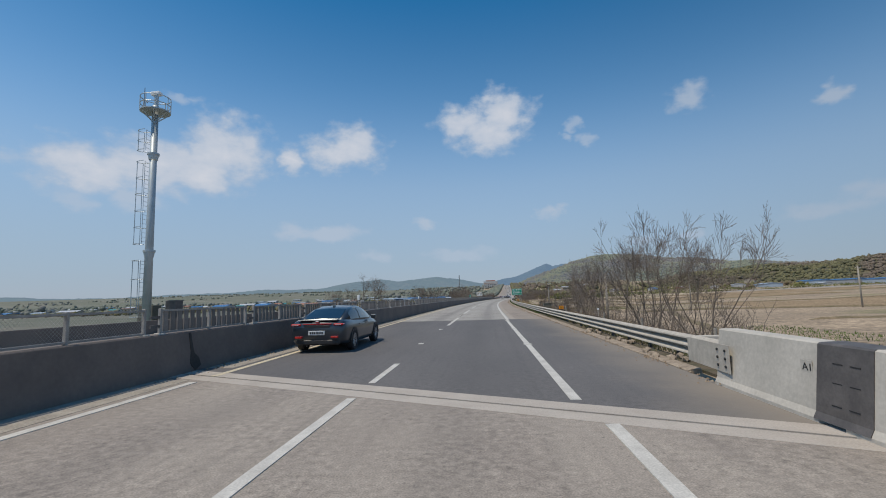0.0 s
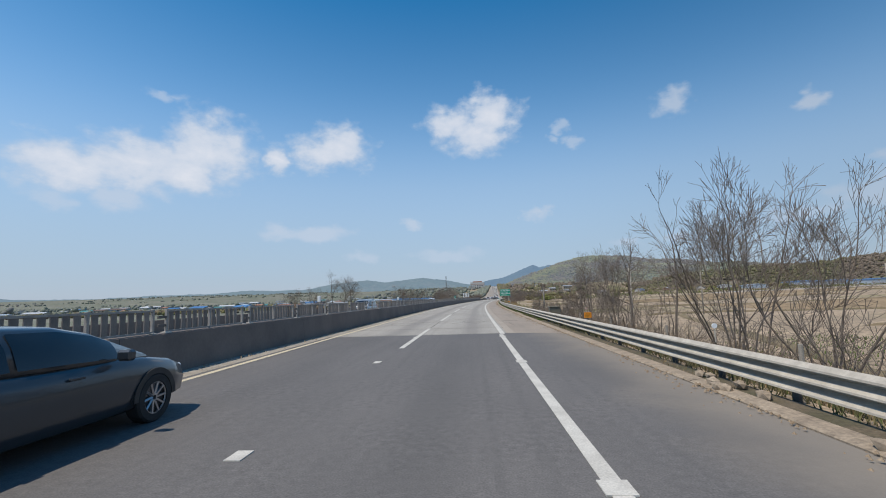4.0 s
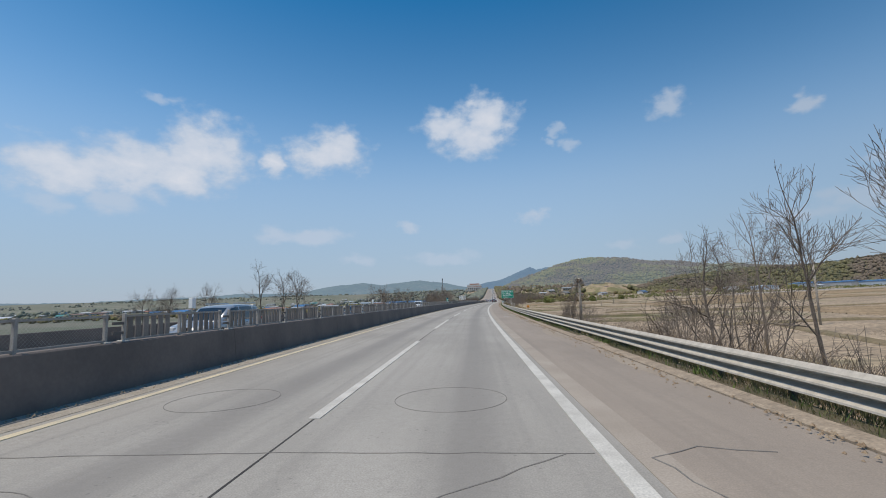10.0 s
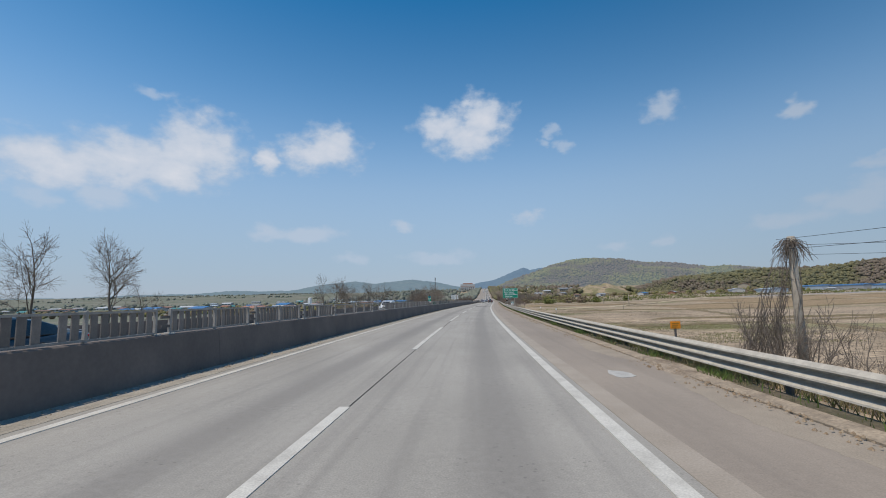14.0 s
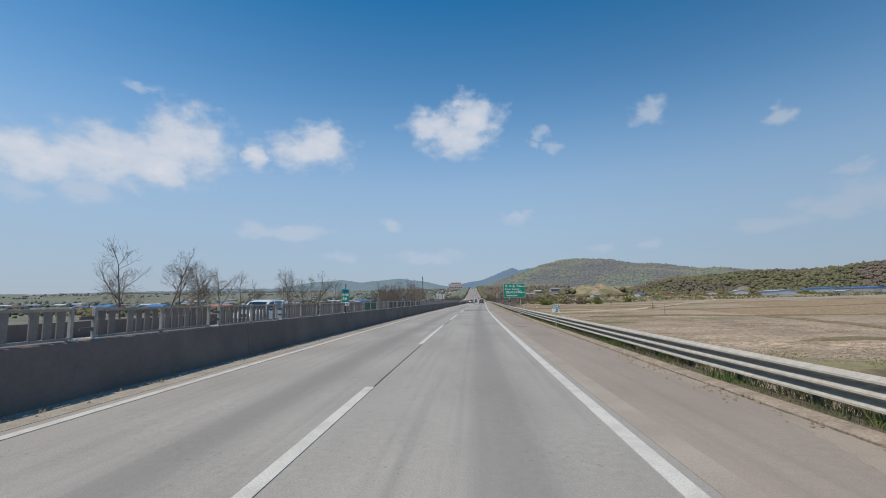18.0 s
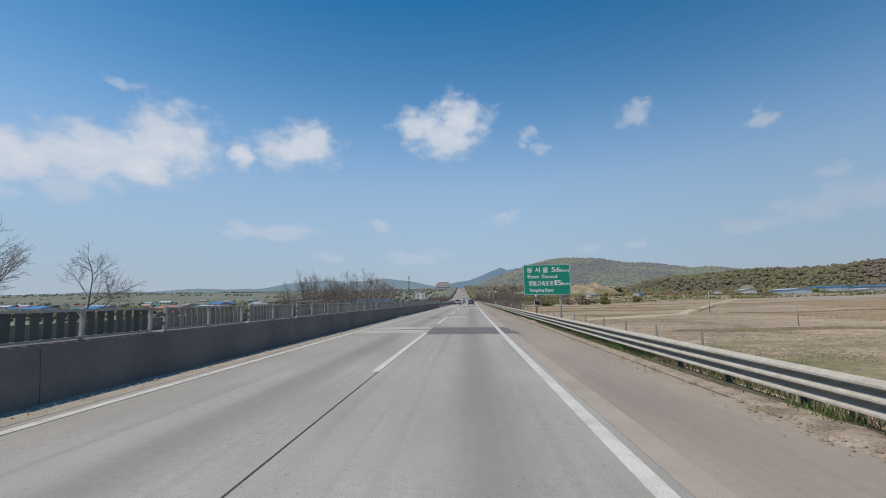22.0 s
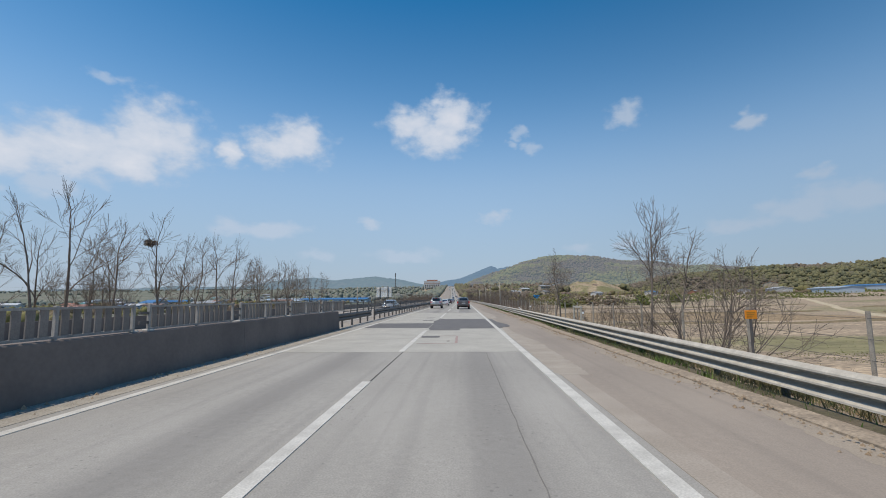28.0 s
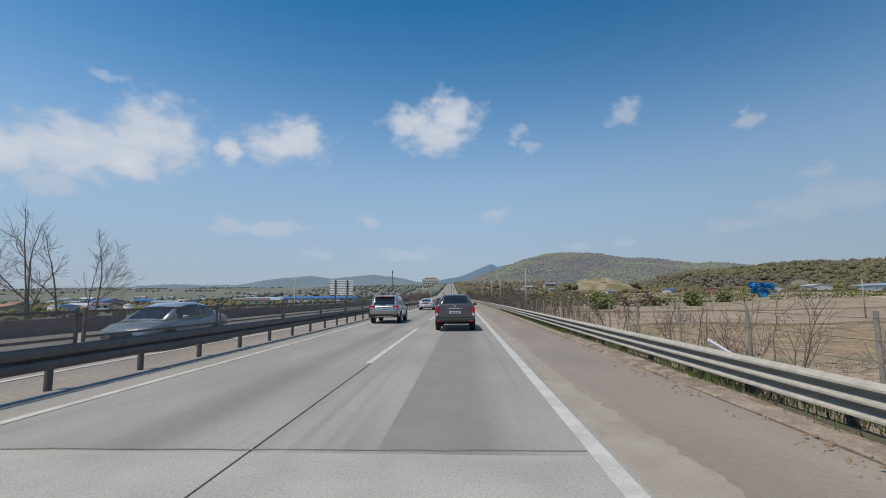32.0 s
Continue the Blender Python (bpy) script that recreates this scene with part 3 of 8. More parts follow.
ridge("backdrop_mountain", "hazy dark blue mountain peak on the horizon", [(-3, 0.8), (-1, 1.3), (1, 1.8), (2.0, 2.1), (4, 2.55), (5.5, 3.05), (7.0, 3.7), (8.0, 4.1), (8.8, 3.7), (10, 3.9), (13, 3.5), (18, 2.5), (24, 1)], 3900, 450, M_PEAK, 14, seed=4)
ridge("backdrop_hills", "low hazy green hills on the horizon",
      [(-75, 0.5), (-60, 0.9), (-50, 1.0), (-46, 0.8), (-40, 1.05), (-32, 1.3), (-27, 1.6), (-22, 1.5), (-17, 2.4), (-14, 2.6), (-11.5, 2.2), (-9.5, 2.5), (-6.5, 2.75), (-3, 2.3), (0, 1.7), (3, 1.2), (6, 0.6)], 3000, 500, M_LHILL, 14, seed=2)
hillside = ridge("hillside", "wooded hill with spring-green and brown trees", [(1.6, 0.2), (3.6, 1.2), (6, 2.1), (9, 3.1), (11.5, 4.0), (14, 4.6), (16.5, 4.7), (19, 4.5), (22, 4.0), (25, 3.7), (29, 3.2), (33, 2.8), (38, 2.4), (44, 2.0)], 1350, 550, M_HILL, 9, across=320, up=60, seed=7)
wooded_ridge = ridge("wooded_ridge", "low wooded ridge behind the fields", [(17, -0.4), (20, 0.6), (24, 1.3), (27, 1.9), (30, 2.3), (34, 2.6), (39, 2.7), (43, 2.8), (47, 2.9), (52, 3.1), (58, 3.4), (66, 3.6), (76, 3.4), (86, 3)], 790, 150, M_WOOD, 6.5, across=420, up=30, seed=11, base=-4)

# ---- paving ----
FAR_S = 1900.0
road = thing("road", "two-lane concrete expressway carriageway with asphalt stretches", "road", kind="structure")


def skewed(name, u0, u1, edge0, edge1, z, thick, material, parent, label=""):
    """A slab between two slanting lines s = edge(u), level at z."""
    us = steps(u0, u1, 0.6)
    verts, uvs, faces = [], [], []
    n = 6
    for u in us:
        for k in range(n + 1):
            s = edge0(u) + (edge1(u) - edge0(u)) * k / n
            for zz in (z - thick, z):
                verts.append(at(s, u, zz))
                uvs.append((u, s))
    w = 2 * (n + 1)
    for i in range(len(us) - 1):
        for k in range(n):
            a = i * w + 2 * k
            faces.append((a + 1, a + 1 + w, a + 3 + w, a + 3))
        for k in (0, n):
            a = i * w + 2 * k
            faces.append((a, a + w, a + w + 1, a + 1) if k == 0 else (a, a + 1, a + w + 1, a + w))
    for i in (0, len(us) - 1):
        a = i * w
        for k in range(n):
            b = a + 2 * k
            faces.append((b, b + 1, b + 3, b + 2) if i == 0 else (b, b + 2, b + 3, b + 1))
    return child(name, mesh_of(name, verts, faces, material, uvs), parent, None, label)


def jline(u):
    return 7.45 - 0.43 * u


U_L, U_R = -5.1, 6.2          # paved width of our carriageway
skewed("bridge_deck", U_L, U_R, lambda u: -60.0, lambda u: jline(u), 0.0, 0.2, M_DECK, road, "pitted tan bridge deck concrete")
skewed("joint_header", U_L, U_R, lambda u: jline(u), lambda u: jline(u) + 0.42, 0.006, 0.2, M_PALE, road, "pale expansion joint concrete")
skewed("joint_gap", U_L, U_R, lambda u: jline(u) + 0.42, lambda u: jline(u) + 0.5, -0.03, 0.17, M_JOINT, road, "dark rubber joint gap")
skewed("joint_header", U_L, U_R, lambda u: jline(u) + 0.5, lambda u: jline(u) + 0.95, 0.006, 0.2, M_PALE, road, "pale expansion joint concrete")
S_CONC = 31.05
skewed("asphalt_stretch", U_L, 4.6, lambda u: jline(u) + 0.95, lambda u: S_CONC + 0.02 * u, 0.004, 0.2, M_ASPH, road, "dark smooth asphalt")
skewed("asphalt_stretch", 4.6, U_R, lambda u: jline(u) + 0.95, lambda u: S_CONC + 0.05 - 0.3 * (u - 4.6), 0.004, 0.2, M_ASPH, road, "dark smooth asphalt")
child("concrete_lanes", sweep("concrete_lanes", slab(U_L, 3.86, 0.0, 0.2), S_CONC - 0.3, FAR_S, M_CONC, 4, far=True), road)
child("shoulder", sweep("shoulder", slab(3.865, U_R, -0.004, 0.2), S_CONC - 1.0, FAR_S, M_SHOULDER, 4, far=True), road, None, "tan dusty hard shoulder")
child("shoulder_border", sweep("shoulder_border", slab(3.87, 4.22, 0.0, 0.02), S_CONC + 0.2, 600, M_BORDER, 4), road, None, "paler strip of the shoulder beside the edge line")
# opposite carriageway
opposite_road = thing("opposite_road", "opposite carriageway of tan concrete beyond the median", "road", kind="structure")
child("opposite_lanes", sweep("opposite_lanes", slab(-17.2, -5.14, -0.01, 0.24), -80, FAR_S, M_DECK, 6, far=True), opposite_road)
child("edge_line", sweep("edge_line", slab(-7.0, -6.85, 0.006, 0.02), -80, 900, M_PAINT, 6), opposite_road)
child("edge_line", sweep("edge_line", slab(-14.3, -14.15, 0.006, 0.02), -80, 900, M_PAINT, 6), opposite_road)

# markings of our carriageway
for name, u, w, s0, s1, m in (
    ("edge_line", 3.56, 0.17, jline(3.6) + 1.2, 30.6, M_PAINT), ("edge_line", 3.64, 0.2, 30.8, 900, M_PAINT), ("edge_line", 3.74, 0.17, -60, jline(3.8), M_PAINT),
    ("edge_line", -3.85, 0.17, 9.6, 64, M_YELLOW), ("edge_line", -3.82, 0.17, 64, 900, M_PAINT), ("edge_line", -3.85, 0.17, -60, 8.9, M_PAINT),
    ("lane_line", 0.0, 0.15, -4.5, 7.3, M_PAINT), ("lane_line", 0.0, 0.14, 8.6, 11.1, M_PAINT),
    ("lane_stud", -0.1, 0.18, 15.7, 16.0, M_PAINT), ("lane_stud", -0.1, 0.18, 22.5, 22.85, M_PAINT), ("lane_stud", -0.05, 0.2, 29.8, 30.1, M_PAINT), ("lane_stud", 3.56, 0.26, 14.9, 15.2, M_PAINT), ("lane_stud", 3.56, 0.26, 22.2, 22.55, M_PAINT), ("lane_stud", 3.56, 0.26, 29.4, 29.75, M_PAINT),
):
    child(name, sweep(name, slab(u - w / 2, u + w / 2, 0.016 if "stud" in name else 0.011, 0.02), s0, s1, m, 3), road)
for k in range(-1, 40):
    s1 = 35.2 + 20 * k
    if k < 0:
        continue
    dx = -0.06 if k > 1 else 0.0
    child("lane_line", sweep("lane_line", slab(dx - 0.085, dx + 0.085, 0.011, 0.02), s1 - (9.3 if k == 0 else (15.1 if k == 11 else 12.0)), 249.1 if k == 11 else s1, M_PAINT, 3), road)
child("lane_seam", sweep("lane_seam", slab(-0.014, 0.014, 0.003, 0.02), S_CONC, 700, M_JOINT, 4), road)
kerb = thing("kerb", "low dusty concrete gutter kerb along the shoulder", "kerb", kind="structure")
for k in range(0, 34):
    s0 = 9.5 + 10 * k
    child("kerb_length", sweep("kerb_length", [(U_R + 0.01, -0.2), (U_R + 0.01, 0.02), (U_R + 0.08, 0.045), (U_R + 0.28, 0.06), (U_R + 0.32, -0.2)][::-1], s0, s0 + 9.97, M_KERB, 2.5), kerb)
child("kerb_length", sweep("kerb_length", [(U_R + 0.01, -0.2), (U_R + 0.01, 0.02), (U_R + 0.08, 0.045), (U_R + 0.28, 0.06), (U_R + 0.32, -0.2)][::-1], 349.5, FAR_S, M_KERB, 10, far=True), kerb)
M_SOIL = mat("dark_verge_soil", (0.125, 0.098, 0.066), (0.07, 0.066, 0.034), 1.5, 0.95, 0.5, fine=0.35, grain=25)
verge = tagged(new("verge", sweep("verge", slab(U_R + 0.33, 6.93, 0.02, 0.2), 9.0, FAR_S, M_SOIL, 4, far=True)), "dark soil strip behind the kerb", "verge", kind="structure")

# ---- guardrail on the right ----
THRIE = [(0.06, 0.725), (0.0, 0.745), (-0.07, 0.675), (-0.075, 0.642), (0.06, 0.615), (0.09, 0.56), (-0.03, 0.525), (-0.075, 0.478), (-0.08, 0.448),
         (0.06, 0.42), (0.09, 0.365), (-0.03, 0.33), (-0.075, 0.285), (-0.08, 0.255), (0.03, 0.235)]
THRIE = THRIE + [(u + 0.007, z) for u, z in THRIE[::-1]]


def guardrail():
    g = thing("guardrail", "galvanised three-wave steel guardrail along the shoulder", "guardrail")
    prof = [(6.9 + u, 0.16 + (z - 0.235) * 0.88) for u, z in THRIE][::-1]
    for k in range(80):
        s0 = 9.2 + 4 * k
        child("beam", sweep("beam", [(u - 0.004 * (k % 2), z) for u, z in prof], s0, s0 + 4.1, M_STEEL, 2.05), g)
    child("far_beam", sweep("far_beam", prof, 329.3, 1400, M_STEEL, 12), g)
    post = bmesh.new()
    add_rod(post, (0, 0, -0.6), (0, 0, 0.5), 0.06, sides=10)
    add_box(post, -0.07, -0.03, -0.06, 0.06, 0.2, 0.54)
    me = bpy.data.meshes.new("post")
    post.to_mesh(me)
    post.free()
    me.materials.append(M_DSTEEL)
    for k in range(160):
        child("post", me, g, pose_at(10.2 + 2 * k, 7.16))
    return g


guardrail()

# ---- median: concrete wall, slatted screen, then a beam ----
WALL_END = 250.5
BAR = [(-4.85, 0.0), (-4.87, 0.12), (-4.94, 0.94), (-4.96, 0.96), (-5.3, 0.96), (-5.32, 0.94), (-5.4, 0.0)]
median = thing("median_barrier", "dark grimy concrete median wall", "barrier", kind="structure")
edges = [-60.0, -40, -20, 10.3] + [20.0 + 10 * k for k in range(23)] + [WALL_END]
for a, b in zip(edges, edges[1:]):
    child("wall_length", sweep("wall_length", [(u, z - (0.0 if 0 < z else 0.15)) for u, z in BAR][::-1], a, b - 0.015, M_BARRIER, 5), median)


M_MESH = mat("expanded_metal_mesh", (0.36, 0.345, 0.32), (0.26, 0.25, 0.235), 8, 0.6, 0, metal=0.3)
M_OLDSLAT = mat("blackened_green_plastic", (0.052, 0.066, 0.058), (0.036, 0.044, 0.04), 5, 0.6, 0.05, vary=0.25)
M_GSLAT = mat("green_slat_plastic", (0.012, 0.085, 0.052), (0.01, 0.065, 0.04), 4, 0.55, 0.05, vary=0.15)
M_SLATPALE = mat("grey_slat_rail", (0.36, 0.335, 0.305), (0.25, 0.235, 0.215), 5, 0.6, 0.05)


def lattice(name, s0, s1, u, z0, z1, pitch, wire, material):
    """Crossed slanting wires between two posts, as flat bars."""
    verts, faces = [], []
    span, tall = s1 - s0, z1 - z0
    n = int((span + tall) / pitch)
    for sign in (1, -1):
        for k in range(n + 1):
            a = k * pitch - (tall if sign > 0 else 0)
            # from the bottom (s=a) to the top (s=a+sign*tall), clipped to the panel
            pts = []
            for zz in (0.0, tall):
                pts.append((a + (zz if sign > 0 else (tall - zz) - tall + 0.0) * 1.0, zz) if sign > 0 else (a - zz, zz))
            (sa, za), (sb, zb) = pts
            lo, hi = 0.0, 1.0
            d = sb - sa
            if d > 0:
                lo, hi = max(lo, (0 - sa) / d), min(hi, (span - sa) / d)
            else:
                lo, hi = max(lo, (span - sa) / d), min(hi, (0 - sa) / d)
            if hi - lo < 0.02:
                continue
            ends = [(sa + d * f, za + (zb - za) * f) for f in (lo, hi)]
            i = len(verts)
            for (s, z) in ends:
                for ds in (-wire, wire):
                    verts.append(at(s0 + s + ds, u + 0.004 * sign, z0 + z))
            faces.append((i, i + 1, i + 3, i + 2))
    return mesh_of(name, verts, faces, material)


def shared(name, bm, material):
    me = bpy.data.meshes.new(name)
    bm.to_mesh(me)
    bm.free()
    me.materials.append(material)
    return me


SLAT = shared("slat", box_bm(-0.012, 0.012, -0.075, 0.075, 0.0, 0.47), M_SLAT)
GSLAT = shared("slat", box_bm(-0.012, 0.012, -0.075, 0.075, 0.0, 0.47), M_GSLAT)
OSLAT = shared("slat", box_bm(-0.012, 0.012, -0.075, 0.075, 0.0, 0.47), M_OLDSLAT)
FPOST = shared("post", box_bm(-0.035, 0.035, -0.03, 0.03, -0.02, 0.585, bevel=0.006), M_SLATPALE)
DPOST = shared("post", box_bm(-0.03, 0.03, -0.025, 0.025, -0.1, 0.62, bevel=0.006), M_DSTEEL)
FFOOT = shared("foot", box_bm(-0.1, 0.1, -0.07, 0.07, -0.005, 0.035, bevel=0.01), M_PARAPET)
CLAMP = shared("clamp", box_bm(-0.02, 0.02, -0.16, 0.16, 0.16, 0.22), M_DSTEEL)


def screen_module(k, s0, s1, kind, singly):
    """One length of screen between two pairs of posts."""
    words = {"slat": "dark slatted glare screen panel on the median wall", "green": "green slatted glare screen panel on the median wall", "old": "blackened dark green slatted glare screen panel on the median wall", "mesh": "open metal mesh screen panel on the median wall", "panel": "dark closed mesh glare panel above the median rail"}
    g = thing("glare_screen", words[kind], "fence", group="median glare screens")
    u, z0 = -5.08, (0.955 if s0 < 250 else 0.85)
    mid = (s0 + s1) / 2
    gap = 0.24 if s0 < 250 else 0.09
    for s in (s0 + gap, mid, s1 - gap) if kind != "panel" else (s0 + gap, s1 - gap):
        child("post", FPOST if s0 < 250 else DPOST, g, pose_at(s, u, z0))
    if s0 < 250:
        child("foot", FFOOT, g, pose_at(s0 + 0.24, u, z0))
        child("foot", FFOOT, g, pose_at(s1 - 0.24, u, z0))
        child("clamp", CLAMP, g, pose_at(s0 + 0.1, u, z0))
        child("clamp", CLAMP, g, pose_at(s0 + 0.1, u, z0 + 0.2))
    for zz in (0.05, 0.54):
        child("rail", sweep("rail", [(u - 0.025, z0 + zz - 0.022), (u - 0.025, z0 + zz + 0.022), (u + 0.025, z0 + zz + 0.022), (u + 0.025, z0 + zz - 0.022)], s0 + gap, s1 - gap, M_SLATPALE if s0 < 250 else M_DSTEEL, 2), g)
    if kind in ("slat", "green", "old"):
        me = {"slat": SLAT, "green": GSLAT, "old": OSLAT}[kind]
        spots = [a + 0.24 + 0.235 * j for a in (s0 + 0.16, mid - 0.06) for j in range(7)]
        rr = random.Random(k)
        spots = [s for s in spots if rr.random() > 0.04]
        if singly:
            for s in spots:
                child("slat", me, g, pose_at(s, u, z0 + 0.06))
        else:
            v, f = [], []
            for s in spots:
                m, b = pose_at(s, u, z0 + 0.06), len(v)
                v += [m @ w.co for w in me.vertices]
                f += [tuple(b + i for i in p.vertices) for p in me.polygons]
            tagged(child("slats", mesh_of("slats", v, f, me.materials[0]), g), kind="stuff")
    elif kind == "mesh":
        child("mesh", lattice("mesh", s0 + gap, s1 - gap, u, z0 + 0.06, z0 + 0.53, 0.07, 0.004, M_MESH), g)
    else:
        child("mesh", lattice("mesh", s0 + gap, s1 - gap, u, z0 - 0.06, z0 + 0.53, 0.05, 0.0075, M_SLAT), g)


MODULE = 4.045
for k in range(-10, 83):
    s0 = 25.4 + MODULE * k
    kind = "slat"
    if s0 < 6.0 or 40.5 < s0 < 44.0 or 89.5 < s0 < 101.0:
        kind = "mesh"
    elif 133.5 < s0 < 137.5:
        kind = "green"
    elif 142.0 < s0 < 160.0:
        kind = "old"
    if s0 > 249:
        break
    screen_module(k, s0, s0 + MODULE, kind, s0 > 0)
screen_module(90, 252.0, 255.4, "mesh", False)
screen_module(91, 255.4, 258.9, "mesh", False)
screen_module(92, 258.9, 261.1, "mesh", False)
for k in range(24):
    screen_module(100 + k, 261.1 + 4.85 * k, 265.95 + 4.85 * k, "panel", False)

# median beam after the wall
WBEAM = [(0.0, 0.84), (0.05, 0.82), (0.085, 0.75), (0.07, 0.67), (0.0, 0.63), (0.07, 0.59), (0.085, 0.51), (0.05, 0.44), (0.0, 0.42)]
WBEAM = WBEAM + [(u - 0.006, z) for u, z in WBEAM[::-1]]
rail2 = thing("median_guardrail", "dark weathered two-wave steel rail on posts in the median", "guardrail")
child("beam", sweep("beam", [(-5.05 + u, z - 0.04) for u, z in WBEAM], WALL_END - 1.5, 255.0, M_DSTEEL, 2), rail2)
child("beam", sweep("beam", [(-5.05 + u, z - 0.04) for u, z in WBEAM], 255.02, 259.5, M_DSTEEL, 2), rail2)
for k in range(38):
    child("beam", sweep("beam", [(-5.05 + u, z - 0.04) for u, z in WBEAM], 260.6 + 4 * k, 264.6 + 4 * k, M_DSTEEL, 2), rail2)
pb = bpy.data.meshes.new("post")
_b = bmesh.new()
add_rod(_b, (0, 0, -0.3), (0, 0, 0.78), 0.065, sides=10)
add_box(_b, 0.03, 0.15, -0.05, 0.05, 0.5, 0.76)
_b.to_mesh(pb)
_b.free()
pb.materials.append(M_DSTEEL)
for k in range(66):
    child("post", pb, rail2, pose_at(252.2 + 2.3 * k + (0.25 if k > 3 else 0), -5.2))
child("far_beam", sweep("far_beam", [(-5.05 + u, z - 0.04) for u, z in WBEAM], 412.6, 1200, M_DSTEEL, 12), rail2)
# outer wall of the opposite carriageway
outer = thing("outer_parapet", "dark concrete parapet beyond the opposite carriageway", "barrier", kind="structure")
for k in range(24):
    child("wall_length", sweep("wall_length", [(-17.2, -0.2), (-17.2, 0.75), (-17.45, 0.75), (-17.45, -0.2)], -40 + 20 * k, -20 + 20 * k - 0.02, M_BARRIER, 5), outer)

# ---- parapet at the bridge's end ----
PAR = [(6.13, -0.2), (6.13, 0.05), (6.17, 0.13), (6.27, 0.92), (6.3, 0.94), (6.55, 0.94), (6.58, 0.9), (6.6, -0.2)]
parapet = thing("bridge_parapet", "pale concrete bridge parapet ending at a guardrail plate", "barrier", kind="structure")
child("wall_length", sweep("wall_length", PAR, 5.85, 8.25, M_PARAPET, 1), parapet)
child("wall_length", sweep("wall_length", PAR, -50, 5.45, M_PARAPET, 5), parapet)


# ---- paving patches and marks ----


def patch(name, points, material, label, z=0.006, rag=0.0, parent=None, seed=1, thick=0.015):
    """A thin repair with that outline of (s, u), its edges broken up by rag metres, dished edges down to the paving."""
    rng = random.Random(seed)
    out = []
    for (s0, u0), (s1, u1) in zip(points, points[1:] + points[:1]):
        n = max(1, int(math.hypot(s1 - s0, u1 - u0) / 0.14)) if rag else 1
        for k in range(n):
            f = k / n
            out.append((s0 + (s1 - s0) * f + (rng.uniform(-rag, rag) if k else 0), u0 + (u1 - u0) * f + (rng.uniform(-rag, rag) if k else 0)))
    verts = [at(s, u, z) for s, u in out] + [at(s, u, z - thick) for s, u in out]
    uvs = [(u, s) for s, u in out] * 2
    n = len(out)
    area = sum(a[1] * b[0] - b[1] * a[0] for a, b in zip(out, out[1:] + out[:1]))
    top = tuple(range(n)) if area > 0 else tuple(range(n))[::-1]
    faces = [top] + [(k, k + n, (k + 1) % n + n, (k + 1) % n) for k in range(n)]
    return child(name, mesh_of(name, verts, faces, material, uvs), parent or road, None, label)


def strip(name, pts, width, material, label="", z=0.004, rag=0.0, seed=3, parent=None):
    """A thin line through points of (s, u)."""
    rng = random.Random(seed)
    verts, faces = [], []
    fine = []
    for (s0, u0), (s1, u1) in zip(pts, pts[1:]):
        n = max(1, int(math.hypot(s1 - s0, u1 - u0) / 0.3))
        fine += [(s0 + (s1 - s0) * k / n + rng.uniform(-rag, rag), u0 + (u1 - u0) * k / n + rng.uniform(-rag, rag)) for k in range(n)]
    fine.append(pts[-1])
    for k, (s, u) in enumerate(fine):
        a, b = fine[max(k - 1, 0)], fine[min(k + 1, len(fine) - 1)]
        d = Vector((b[0] - a[0], b[1] - a[1])).normalized() * width * rng.uniform(0.35, 0.65)
        verts += [at(s - d.y, u + d.x, z), at(s + d.y, u - d.x, z), at(s - d.y, u + d.x, z - 0.008), at(s + d.y, u - d.x, z - 0.008)]
    for k in range(len(fine) - 1):
        a = 4 * k
        faces += [(a, a + 1, a + 5, a + 4), (a, a + 4, a + 6, a + 2), (a + 1, a + 3, a + 7, a + 5)]
    return child(name, mesh_of(name, verts, faces, material), parent or road, None, label)


M_STAIN = mat("oil_stain", (0.105, 0.095, 0.092), (0.145, 0.132, 0.124), 2.5, 0.7, 0.2, fine=0.2, uv=True)
M_NEW = mat("new_concrete", (0.42, 0.40, 0.352), (0.34, 0.322, 0.283), 0.8, 0.85, 0.3, fine=0.24, grain=42, uv=True)
M_CHALK = mat("red_marking_paint", (0.32, 0.20, 0.185), (0.35, 0.29, 0.265), 3, 0.9)
M_SCUFF = mat("white_scuffs", (0.46, 0.45, 0.42), (0.34, 0.33, 0.31), 5, 0.85)
M_DUSTY = mat("dusty_scraped_shoulder", (0.37, 0.325, 0.27), (0.30, 0.258, 0.21), 1.2, 0.9, 0.3, fine=0.2, uv=True)
M_FADED = mat("faded_asphalt_repair", (0.165, 0.157, 0.145), (0.20, 0.19, 0.175), 1.0, 0.85, 0.3, fine=0.2, uv=True)
M_GRITTY = mat("drifted_sand", (0.325, 0.275, 0.217), (0.28, 0.236, 0.187), 1.6, 0.95, 0.3, fine=0.2, grain=50, uv=True)
M_OIL = mat("fresh_oil", (0.062, 0.05, 0.04), (0.09, 0.074, 0.06), 3.0, 0.5, 0.1, uv=True)
M_CRACK = mat("crack_filler", (0.15, 0.139, 0.127), (0.19, 0.178, 0.163), 6, 0.9)
M_WORN = mat("worn_lane_concrete", (0.25, 0.236, 0.216), (0.22, 0.207, 0.19), 1.5, 0.85, 0.3, uv=True)
M_SMEAR = mat("brownish_smear", (0.345, 0.318, 0.275), (0.285, 0.262, 0.228), 3.0, 0.9, 0.3, fine=0.3, uv=True)
M_BANDS = mat("dull_asphalt_band", (0.105, 0.10, 0.098), (0.14, 0.135, 0.13), 1.5, 0.85, 0.3, uv=True)

